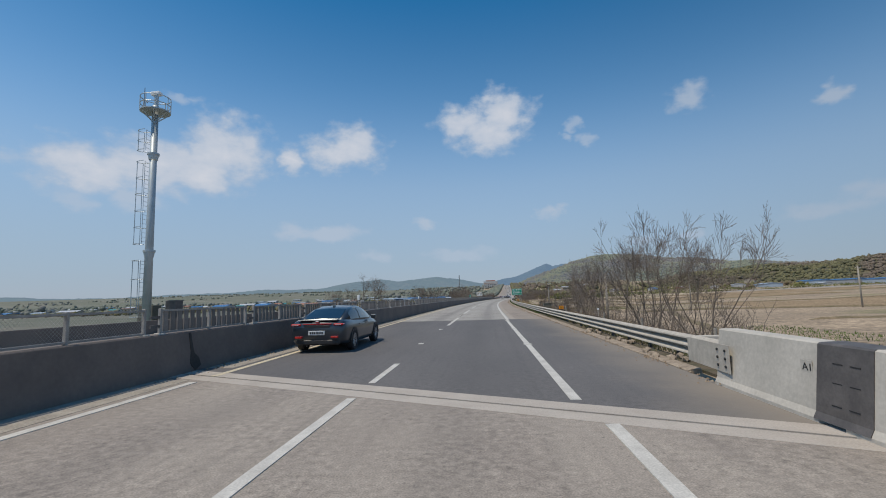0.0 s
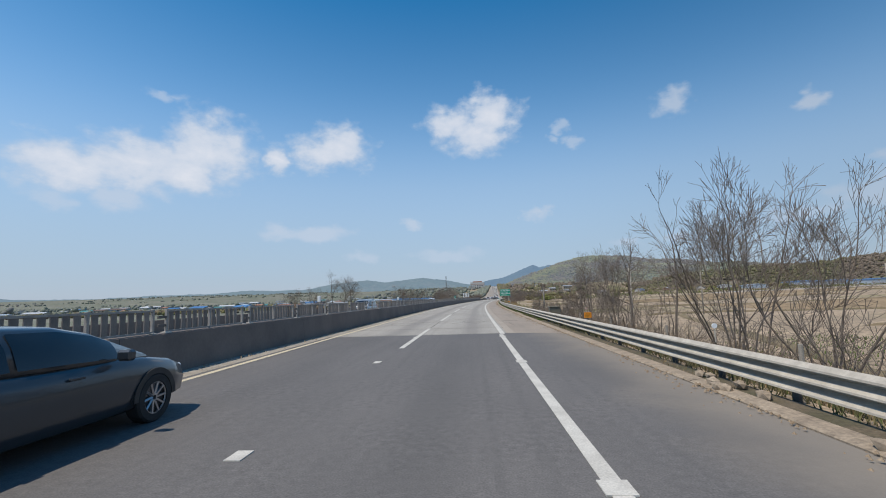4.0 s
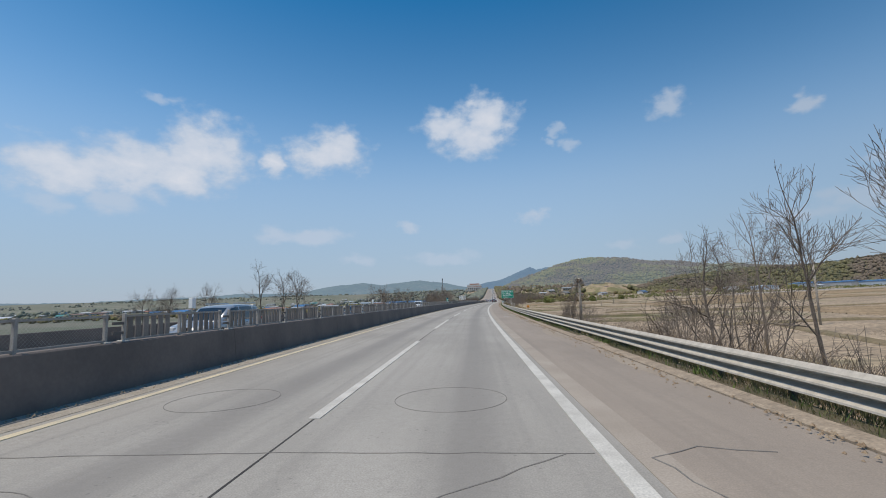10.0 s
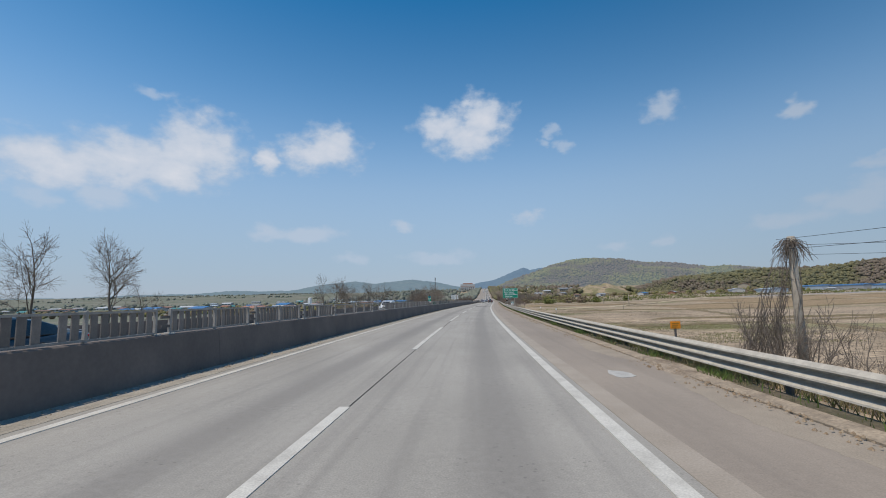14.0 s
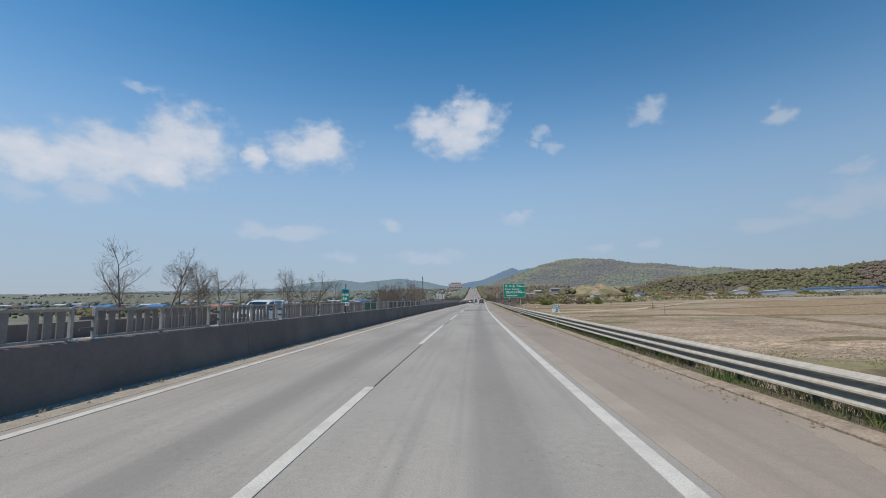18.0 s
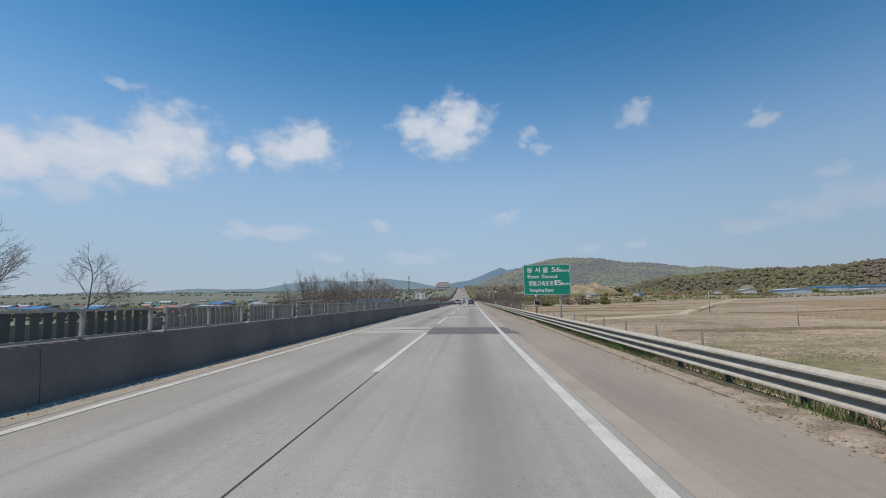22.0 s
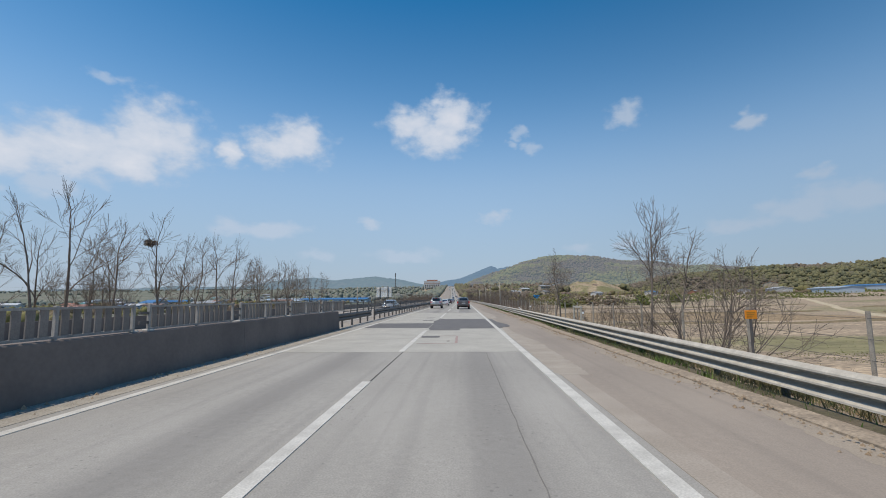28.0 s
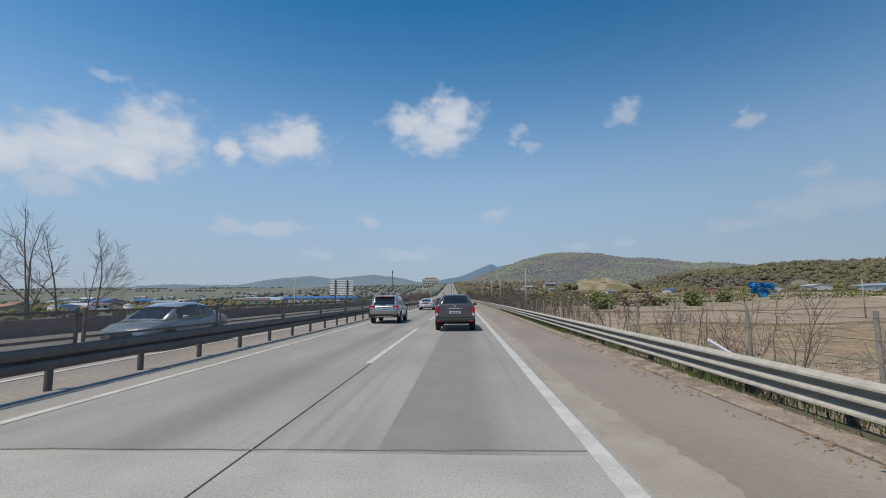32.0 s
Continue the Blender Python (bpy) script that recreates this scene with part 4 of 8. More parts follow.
strip("crack", [(41.6, 4.05), (40.4, 4.28), (39.3, 4.6), (38.1, 4.6), (36.9, 4.72)], 0.017, M_CRACK, z=0.003, rag=0.04, seed=31)
strip("crack", [(41.6, 4.05), (41.9, 4.6), (41.7, 5.3)], 0.015, M_CRACK, z=0.003, rag=0.04, seed=32)
# repairs at 174 to 180 m
patch("asphalt_patch", [(174.3, 0.03), (174.3, 3.75), (174.4, 4.5), (175.6, 4.45), (176.8, 4.2), (178.2, 4.3), (179.2, 4.05), (179.4, 0.0)], M_PATCH, "dark asphalt repair", rag=0.05)
patch("concrete_patch", [(175.0, -3.7), (175.0, -0.15), (177.5, -0.12), (177.6, -3.7)], M_NEW, "pale concrete repair", rag=0.05, seed=5)
patch("concrete_patch", [(177.9, -3.6), (177.75, -2.2), (178.05, -0.2), (180.0, -0.15), (180.0, -3.3)], M_NEW, "pale concrete repair", rag=0.05, seed=6)
strip("crack", [(177.75, -3.6), (177.62, -2.4), (177.85, -0.1)], 0.1, M_JOINT, z=0.009, rag=0.05)
# repairs at 193 to 201 m
patch("concrete_patch", [(193.4, 0.25), (193.4, 1.88), (194.3, 1.88), (194.4, 3.15), (195.3, 3.2), (195.35, 1.87), (195.9, 1.87), (195.9, 0.18)], M_PALE, "pale concrete repair", rag=0.06, seed=7)
patch("worn_edge", [(193.0, 2.9), (193.0, 3.3), (194.25, 3.2), (194.2, 1.92)], M_WORN, "worn edge of a repair", z=0.003, rag=0.05, seed=8)
patch("dark_patch", [(193.8, -0.85), (194.0, -1.5), (194.8, -1.75), (195.5, -1.7), (195.75, -1.2), (195.6, -0.6), (194.9, -0.55), (194.3, -0.6)], M_STAIN, "dark oval asphalt repair", rag=0.09, seed=9)
patch("dull_patch", [(199.4, 0.1), (199.4, 3.6), (201.2, 3.6), (201.2, 0.1)], M_WORN, "worn dark band across the lane", rag=0.03, seed=10)
for k in range(26):
    rr = random.Random(k)
    s, u = 200.2 + rr.uniform(-0.45, 0.5), 2.75 + rr.uniform(-0.6, 0.6)
    patch("scuff", [(s, u), (s + rr.uniform(0.02, 0.1), u + 0.12), (s + rr.uniform(0.1, 0.2), u + 0.05), (s + 0.08, u - 0.08)], M_SCUFF, "", z=0.01, seed=k)
for s in (199.45, 201.1, 205.8):
    strip("scratch", [(s, 0.3), (s + 0.05, 3.5)], 0.05, M_SCUFF, z=0.009, rag=0.01)
strip("scratch", [(199.2, -2.0), (201.4, -1.6), (203.0, -1.55)], 0.12, M_SCUFF, z=0.006, rag=0.05)
# repairs past 240 m
patch("concrete_patch", [(240.0, -3.75), (240.0, 3.6), (250.4, 3.9), (250.4, 1.65), (249.1, 1.65), (249.1, 0.1), (251.0, -0.05), (251.1, -3.75)], M_NEW, "smooth pale replaced concrete", seed=11)
patch("dull_patch", [(244.9, 0.12), (244.95, 0.85), (245.8, 0.82), (245.75, 0.05)], M_BANDS, "small dark repair", z=0.011, rag=0.02, seed=12)
for pts in ([(245.75, 0.8), (245.78, 1.56), (242.6, 1.58)], [(242.6, 1.58), (242.55, 0.15)]):
    strip("marking", pts, 0.08, M_CHALK, "faded red spray line", z=0.011, rag=0.02)
patch("pothole", [(243.3, 1.2), (243.35, 1.32), (243.5, 1.33), (243.45, 1.2)], M_JOINT, "", z=0.011)
patch("asphalt_patch", [(249.12, 0.12), (249.12, 1.64), (250.45, 1.66), (250.45, 3.75), (251.2, 4.0), (252.3, 4.5), (253.5, 4.55), (256.0, 4.25), (259.0, 4.05), (261.5, 3.95), (261.5, 0.1), (258.5, -0.25), (255.8, -0.05), (251.0, 0.0)], M_PATCH, "dark asphalt repair", rag=0.06, seed=13)
patch("asphalt_patch", [(251.1, -3.7), (251.0, -0.06), (255.8, -0.1), (255.8, -3.7)], M_PATCH, "dark asphalt repair", z=0.004, seed=14, rag=0.02)
patch("concrete_patch", [(255.85, -3.7), (255.85, -0.12), (258.5, -0.3), (261.6, 0.08), (261.6, 3.6), (276.9, 3.6), (277.0, -3.75)], M_NEW, "pale scraped concrete", z=0.002, seed=15)
patch("dull_patch", [(263.3, -1.2), (263.3, -0.55), (264.3, -0.5), (264.3, -1.1)], M_FADED, "small dark repair", z=0.008, rag=0.05, seed=16)
patch("dark_patch", [(259.4, -1.1), (259.2, -0.5), (259.8, -0.25), (260.4, -0.6), (260.1, -1.2)], M_STAIN, "ragged dark hole filled with asphalt", z=0.008, rag=0.1, seed=17)
for s, u in ((268.5, 1.6), (271.5, 1.75), (274.0, 1.65), (266.5, 3.1)):
    patch("stain", [(s - 0.25, u), (s, u + 0.14), (s + 0.35, u + 0.1), (s + 0.2, u - 0.16)], M_SMEAR, "", z=0.007, rag=0.07, seed=int(s))
# pale strip of scraped paving beside the edge line
patch("pale_strip", [(262.0, 3.8), (262.0, 4.5), (268.0, 4.75), (275.0, 4.6), (281.0, 4.2), (281.0, 3.8)], M_DUSTY, "pale scraped strip beside the edge line", z=0.001, rag=0.06, seed=18)
patch("pale_strip", [(236.0, 3.8), (236.0, 4.5), (243.0, 4.6), (249.0, 4.1), (249.0, 3.8)], M_DUSTY, "pale scraped strip beside the edge line", z=0.001, rag=0.05, seed=19)
# sand drifts along the kerb
drift = random.Random(31)
for k in range(26):
    s0 = 46 + 8.6 * k + drift.uniform(-1, 1)
    w = drift.uniform(0.35, 0.9)
    patch("sand_drift", [(s0, 6.19), (s0 + 1.2, 6.19 - w * 0.6), (s0 + 3.0, 6.19 - w), (s0 + 5.0, 6.19 - w * 0.75), (s0 + 6.8, 6.19 - w * 0.3), (s0 + 7.8, 6.19)], M_GRITTY, "", z=-0.0025, rag=0.05, seed=200 + k)
# stains on the shoulder
patch("oil_stain", [(133.55 + 0.2 * math.cos(0.196 * k) * (1 + 0.12 * math.sin(0.59 * k)), 4.68 + 0.34 * math.sin(0.196 * k) * (1 + 0.1 * math.cos(0.98 * k))) for k in range(32)], M_OIL, "dark wet oil stain", z=0.0, rag=0.015, seed=20)
patch("lime_stain", [(77.6, 4.9), (77.8, 5.25), (78.3, 5.2), (78.6, 4.9), (78.2, 4.8)], M_SCUFF, "white spill", z=0.002, rag=0.06, seed=21)
# cracks, joints and detector loops
strip("crack", [(35.05, -3.7), (35.0, -1.0), (35.1, 1.2), (34.85, 3.9)], 0.022, M_CRACK, rag=0.02)
strip("crack", [(41.7, -3.8), (41.8, 0.1), (41.7, 3.5)], 0.018, M_CRACK, rag=0.02)
strip("crack", [(41.7, 3.2), (40.7, 2.0), (39.9, 1.2)], 0.018, M_CRACK, rag=0.02)
strip("crack", [(31.3, -3.8), (31.35, 3.9)], 0.015, M_CRACK, rag=0.015)
for s, u in ((39.7, 1.9), (44.4, 1.88), (39.9, -2.08), (44.6, -2.1)):
    ring = [(s + 0.92 * math.sin(2 * math.pi * k / 36), u + 0.92 * math.cos(2 * math.pi * k / 36)) for k in range(37)]
    strip("detector_loop", ring, 0.011, M_CRACK, "round sawn detector loop", z=0.004)
# a saw cut down the lane
strip("saw_cut", [(195.0, 2.65), (215, 2.55), (240, 2.5)], 0.013, M_CRACK, rag=0.01)
patch("wheel_band", [(277.0, 1.35), (277.0, 2.25), (300.0, 2.3), (300.0, 1.4)], M_WORN, "dark resurfaced wheel strip", z=0.002, seed=22)
strip("crack", [(277.0, -3.8), (277.05, 3.6)], 0.025, M_CRACK, z=0.006, rag=0.02)

M_GRIT = mat("sandy_grit", (0.345, 0.312, 0.262), (0.262, 0.236, 0.196), 2.5, 0.95, 0.4, fine=0.3, grain=35)
child("sandy_strip", sweep("sandy_strip", slab(-4.86, -4.12, 0.006, 0.02), 10.8, 250.0, M_GRIT, 4), road, None, "wind-blown sand along the median wall")
child("sandy_strip", sweep("sandy_strip", slab(-4.86, -4.12, 0.006, 0.02), -60, 9.15, M_GRIT, 4), road, None, "wind-blown sand along the median wall")
rubble_rng = random.Random(77)


def gravel_line():
    verts, faces = [], []
    for _ in range(2600):
        s, u, r = rubble_rng.uniform(10, 250), -4.84 + abs(rubble_rng.gauss(0, 0.25)), abs(rubble_rng.gauss(0, 0.018)) + 0.008
        p, i = at(s, u, 0.005), len(verts)
        verts += [p + Vector((r * rubble_rng.uniform(0.7, 1.4) * a, r * rubble_rng.uniform(0.7, 1.4) * b, 0)) for a, b in ((1, 0), (0, 1), (-1, 0), (0, -1))] + [p + Vector((0, 0, r * 1.2))]
        faces += [(i, i + 1, i + 4), (i + 1, i + 2, i + 4), (i + 2, i + 3, i + 4), (i + 3, i, i + 4)]
    tagged(new("gravel", mesh_of("gravel", verts, faces, M_SAND)), "loose grit and gravel at the foot of the median wall", "gravel", kind="stuff")


gravel_line()


def wall_rubble():
    """Broken lumps of concrete that lie on the sand at the wall's foot."""
    rng = random.Random(41)
    for k in range(34):
        s = 194.0 + 15.0 * rng.random() ** 1.3
        r = rng.uniform(0.03, 0.1) * (1.3 if s < 199 else 0.8)
        bm = bmesh.new()
        bmesh.ops.create_icosphere(bm, subdivisions=1, radius=r)
        for v in bm.verts:
            v.co = Vector((v.co.x * rng.uniform(0.7, 1.5), v.co.y * rng.uniform(0.7, 1.5), v.co.z * rng.uniform(0.5, 0.8)))
        ob = part("concrete_lump", bm, M_PALE, None, "", pose_at(s, -4.78 + abs(rng.gauss(0, 0.16)), 0.006 + r * 0.35))
        tagged(ob, "broken lump of concrete on the sand by the wall", "rubble", "lumps along the median wall")


wall_rubble()


def broken_wall_joint(s, seed):
    """A ragged dark break where two lengths of the median wall meet."""
    rng = random.Random(seed)
    rim = [(s - 0.05, 0.94), (s + 0.04, 0.93), (s + 0.06, 0.7), (s + 0.12, 0.45), (s + 0.3, 0.3), (s + 0.34, 0.12), (s + 0.1, 0.02), (s - 0.06, 0.2), (s - 0.02, 0.5)]
    verts = []
    for d in (0.012, -0.02):
        for ss, z in rim:
            u = -4.86 - 0.085 * z + d
            verts.append(at(ss + (rng.uniform(-0.02, 0.02) if d > 0 else 0), u, z))
    n = len(rim)
    faces = [tuple(range(n))[::-1]] + [(k, (k + 1) % n, (k + 1) % n + n, k + n) for k in range(n)]
    child("broken_joint", mesh_of("broken_joint", verts, faces, M_JOINT), median, None, "ragged dark break between two wall lengths")


broken_wall_joint(10.3, 4)

# ---- bare trees ----


def tree_segments(seed, height, stems=1, bare=0.35, spread=0.6, lean=0.1, often=0.5, rise=0.06, tip=0.3, girth=0.012, wander=0.1, share=(0.6, 0.95)):
    """Tapered segments of a leafless tree: stems that wind upwards and shed limbs, which shed twigs, each as long as
    the way that is left to the crown's edge: (a, b, radius at a, radius at b, order)."""
    rng = random.Random(seed)
    segs = []
    up = Vector((0, 0, 1))

    def turned(way, angle):
        turn = rng.uniform(0, 2 * math.pi)
        across = way.orthogonal().normalized()
        across = (across * math.cos(turn) + way.cross(across) * math.sin(turn)).normalized()
        return (way * math.cos(angle) + across * math.sin(angle)).normalized()

    def limb(p, way, left, r, clean):
        whole, r0, gone = left, r, 0.0
        while left > tip * 0.5:
            step = max(0.14, left * 0.11)
            bend = wander * (0.45 if r > 0.035 else 1.0)
            way = (way + Vector((rng.gauss(0, bend), rng.gauss(0, bend), rng.gauss(0, bend))) + up * rise).normalized()
            q = p + way * step
            left, gone = left - step, gone + step
            r1 = max(0.0035, r0 * max(0.0, left / whole) ** 0.85)
            segs.append((p, q, r, r1, 0 if r > 0.045 else (1 if r > 0.02 else 3)))
            p, r = q, r1
            if gone > clean and left > tip and rng.random() < often:
                limb(p, turned(way, spread * rng.uniform(0.55, 1.25)), left * rng.uniform(*share), r * rng.uniform(0.5, 0.8), 0.0)

    for k in range(stems):
        a = 2 * math.pi * k / stems + rng.uniform(-0.4, 0.4)
        tilt = lean * (1.0 if stems == 1 else rng.uniform(0.3, 1.2))
        foot = Vector((0, 0, -0.3)) if stems == 1 else Vector((math.cos(a), math.sin(a), -1)) * rng.uniform(0.1, 0.35)
        limb(foot, Vector((math.cos(a) * tilt, math.sin(a) * tilt, 1)).normalized(), height * rng.uniform(0.85, 1.0), height * girth * (1.0 if stems == 1 else 0.6), height * bare)
    return segs


def segments_mesh(name, segs, material, least=0.0):
    verts, faces = [], []
    for a, b, ra, rb, depth in segs:
        n = 6 if depth == 0 else (4 if depth < 2 else 3)
        q = (b - a).to_track_quat("Z", "Y")
        i = len(verts)
        for p, r in ((a, max(ra, least)), (b + (b - a) * 0.03, max(rb, least))):
            for k in range(n):
                t = 2 * math.pi * k / n
                verts.append(p + q @ Vector((r * math.cos(t), r * math.sin(t), 0)))
        for k in range(n):
            faces.append((i + k, i + (k + 1) % n, i + n + (k + 1) % n, i + n + k))
    return mesh_of(name, verts, faces, material, smooth=True)


KINDS, FORKS = {}, {}


def tree_kind(key, **how):
    segs = tree_segments(**how)
    top = float(np.percentile([b.z for _, b, _, _, _ in segs], 99.8))
    least = 0.03 if key[0] == "far" else 0.0055
    FORKS[key] = min((a for a, _, r, _, _ in segs if r > 0.012), key=lambda a: abs(a.z - top * 0.72))
    KINDS[key] = (segments_mesh("trunk", [s for s in segs if s[4] < 2], M_BARK), segments_mesh("crown", [s for s in segs if s[4] >= 2], M_TWIG, least), top)


for k in range(5):
    tree_kind(("row", k), seed=20 + k, height=8, bare=0.26, spread=0.86, often=0.64, tip=0.26, rise=0.03, lean=0.08, girth=0.0105)
for k in range(4):
    tree_kind(("tall", k), seed=60 + k, height=8, bare=0.28, spread=0.66, often=0.62, tip=0.33, rise=0.045, lean=0.07, girth=0.0088)
tree_kind(("lone", 0), seed=141, height=8, bare=0.2, spread=0.85, often=0.66, tip=0.25, rise=0.035, lean=0.03, girth=0.01)
tree_kind(("lone", 1), seed=148, height=8, bare=0.24, spread=1.0, often=0.64, tip=0.25, rise=0.03, lean=0.15, wander=0.14, girth=0.0105)
tree_kind(("lone", 2), seed=155, height=8, bare=0.26, spread=0.7, often=0.66, tip=0.25, rise=0.05, lean=0.03, girth=0.009)
for k in range(3):
    tree_kind(("shrub", k), seed=80 + k, height=7.5, stems=5, bare=0.12, spread=0.62, lean=0.44, often=0.5, tip=0.26, rise=0.04, girth=0.0085)
for k in range(3):
    tree_kind(("bush", k), seed=110 + k, height=4.0, stems=6, bare=0.05, spread=0.7, lean=0.8, often=0.46, tip=0.34, rise=0.04)
for k in range(3):
    tree_kind(("far", k), seed=170 + k, height=8, bare=0.25, spread=0.6, often=0.5, tip=0.8, rise=0.05, girth=0.016)


def tree(kind, k, s, u, top, label, name="bare_tree", category="tree", group=""):
    """A bare tree whose crown ends at that height over the road."""
    ground = float(ground_height(s, np.float64(u)))
    trunk, crown, h = KINDS[(kind, k)]
    f = (top - ground) / h
    turn = (s * 37.7 + u * 11.3) % 360
    m = pose_at(s, u, ground + 0.05, turn) @ Matrix.Diagonal((f, f, f, 1))
    ob = thing(name, label, category, m, group)
    child("trunk", trunk, ob)
    child("crown", crown, ob)
    return ob


ROW = "bare grey-brown roadside tree beyond the opposite carriageway"
LEFT = [(69, 3.3), (72, 3.5), (74.5, 3.8), (76.5, 3.9), (88.6, 7.0), (91, 6.2), (96.2, 6.7), (100.3, 3.2), (135.9, 6.0), (139.6, 5.9), (141.8, 5.6), (144.2, 5.5), (148.2, 4.9), (152.2, 4.9), (155.2, 4.0), (160.9, 4.3),
        (164.8, 6.1), (167.2, 4.9), (171.8, 5.5), (175.4, 6.2), (179.4, 5.4), (212, 3.5), (214.3, 4.5), (217, 5.8), (221, 6.6), (223.6, 6.5), (231, 6.4), (242, 7.9), (248.3, 7.9), (250.4, 7.9), (253, 9.0), (256, 7.6),
        (260.8, 8.9), (263.7, 7.3), (265.6, 7.5), (269.8, 8.3), (272, 8.5), (274.2, 6.2), (278.2, 6.8), (280, 6.9), (283, 7.1), (285.2, 7.1), (288.8, 7.0), (290.8, 6.5), (296.4, 7.3), (299, 6.2), (301.5, 6.3)]
for k, (s, top) in enumerate(LEFT):
    style = "tall" if s > 240 else "row"
    kind = (style, k % (4 if style == "tall" else 5))
    ob = tree(*kind, s, -22.5 - 0.4 * math.sin(k * 2.1), top, ROW, group="trees beyond the opposite carriageway")
    if s == 260.8:
        nest_tree = (ob, FORKS[kind])
for k in range(26):
    rr = random.Random(300 + k)
    tree("tall", k % 4, 243 + 2.4 * k + rr.uniform(-0.8, 0.8), -24.5 - rr.uniform(0, 2.5), rr.uniform(5.0, 7.4), ROW, group="trees beyond the opposite carriageway")
for k, (s, u) in enumerate(((226, -25), (229, -24), (234, -25), (237, -24), (239.5, -26), (244.5, -25), (246.5, -24), (258, -25), (246, -27))):
    tree("shrub", k % 3, s, u, 4.2 + (k % 3) * 0.6, "bare bushy tree beyond the opposite carriageway", group="trees beyond the opposite carriageway")

RIGHT = [("shrub", 0, 29.8, 12.9, 6.6), ("shrub", 1, 28.3, 15.2, 6.1), ("shrub", 2, 27.6, 11.7, 5.2), ("tall", 0, 34.3, 12.4, 5.7), ("lone", 0, 39.9, 12.4, 5.4),
         ("shrub", 2, 46.7, 13.6, 5.4), ("lone", 2, 51.0, 12.7, 5.3), ("shrub", 0, 60.0, 15.2, 5.0), ("lone", 0, 59.5, 13.9, 4.9), ("tall", 1, 55.0, 13.4, 5.0),
         ("bush", 1, 32.0, 10.8, 2.4), ("bush", 2, 36.5, 10.6, 2.2), ("bush", 0, 43.2, 11.0, 2.2), ("bush", 2, 53.2, 11.6, 2.4), ("bush", 1, 57.5, 12.2, 2.6), ("bush", 0, 62.5, 13.4, 2.0), ("bush", 1, 25.4, 10.8, 1.6)]
for kind, k, s, u, top in RIGHT:
    tree(kind, k, s, u, top, "bare twiggy tree on the embankment slope", group="trees on the embankment slope")
for kind, k, s, u, top in (("lone", 2, 248.0, 10.7, 6.5), ("lone", 1, 260.6, 9.3, 5.2), ("lone", 0, 275.0, 11.8, 5.6), ("row", 0, 252.0, 16.3, 4.3), ("row", 2, 246.0, 10.9, 4.6), ("bush", 2, 281.0, 11.5, 1.2), ("bush", 0, 243.0, 11.0, 2.9), ("bush", 1, 245.5, 12.2, 2.4), ("bush", 2, 249.0, 10.6, 2.0),
                        ("bush", 1, 258.0, 11.4, 1.8), ("bush", 0, 262.0, 12.5, 1.6), ("bush", 2, 84.0, 12.2, 1.6), ("bush", 0, 86.0, 14.0, 1.2), ("bush", 1, 82.5, 13.5, 1.0), ("bush", 0, 20.0, 13.0, 1.2), ("bush", 2, 23.0, 12.0, 2.0), ("bush", 2, 293.0, 12.5, 1.8), ("bush", 0, 300.0, 12.0, 2.2)):
    tree(kind, k, s, u, top, "bare crooked tree on the field side of the guardrail" if kind in ("row", "lone") else "leafless bush on the embankment slope", "bare_tree" if kind in ("row", "lone") else "bush", "tree" if kind in ("row", "lone") else "bush", "trees on the embankment slope")
for k in range(44):
    rr = random.Random(900 + k)
    tree("far", k % 3, 318 + 9 * k + rr.uniform(-4, 4), rr.uniform(12, 20) + max(0, k - 10) * rr.uniform(0, 1.6), rr.uniform(1.2, 3.2) + min(k * 0.2, 4.5), "bare brown tree far along the embankment", group="trees on the embankment slope")
for k in range(20):
    rr = random.Random(950 + k)
    tree("far", k % 3, 430 + 18 * k + rr.uniform(-4, 4), -rr.uniform(24, 34), rr.uniform(3.5, 6), "bare brown tree far along the opposite carriageway", group="trees beyond the opposite carriageway")


def nest(tree_ob, fork):
    ob = new("bird_nest", segments_mesh("bird_nest", [(Vector((random.Random(k).gauss(0, 0.2), random.Random(k + 99).gauss(0, 0.2), random.Random(k + 7).gauss(0, 0.13))), Vector((random.Random(k + 500).gauss(0, 0.24), random.Random(k + 700).gauss(0, 0.24), random.Random(k + 900).gauss(0, 0.15))), 0.025, 0.02, 3) for k in range(160)], M_TWIG))
    ob.matrix_basis = Matrix.Translation(tree_ob.matrix_basis @ fork)
    return tagged(ob, "round dark nest of twigs in a bare tree", "nest")


nest(*nest_tree)

# ---- grass and brush ----


def blades(name, spots, material, label, tall, wide, seed, category="grass"):
    """Many blades, one triangle each: spots of (s, u, z, height factor)."""
    rng = random.Random(seed)
    verts, faces = [], []
    for s, u, z, f in spots:
        p = at(s, u, z)
        a, h = rng.uniform(0, 6.283), tall * f * rng.uniform(0.5, 1.2)
        w = wide * rng.uniform(0.6, 1.3)
        lean = Vector((rng.gauss(0, 0.35), rng.gauss(0, 0.35), 1)) * h
        d = Vector((math.cos(a), math.sin(a), 0)) * w
        i = len(verts)
        verts += [p - d, p + d, p + lean]
        faces.append((i, i + 1, i + 2))
    return tagged(new(name, mesh_of(name, verts, faces, material)), label, category, kind="stuff")


def scatter(n, s0, s1, u0, u1, seed, gate=None, height=None):
    rng = random.Random(seed)
    out = []
    while len(out) < n:
        s, u = rng.uniform(s0, s1), rng.uniform(u0, u1)
        if gate is not None:
            v = noise.noise((s * gate[0], u * gate[0], seed)) + gate[1]
            if v < 0 and rng.random() > 0.06:
                continue
        z = float(ground_height(s, np.float64(u))) if height is None else height
        out.append((s, u, z, rng.uniform(0.5, 1.0)))
    return out


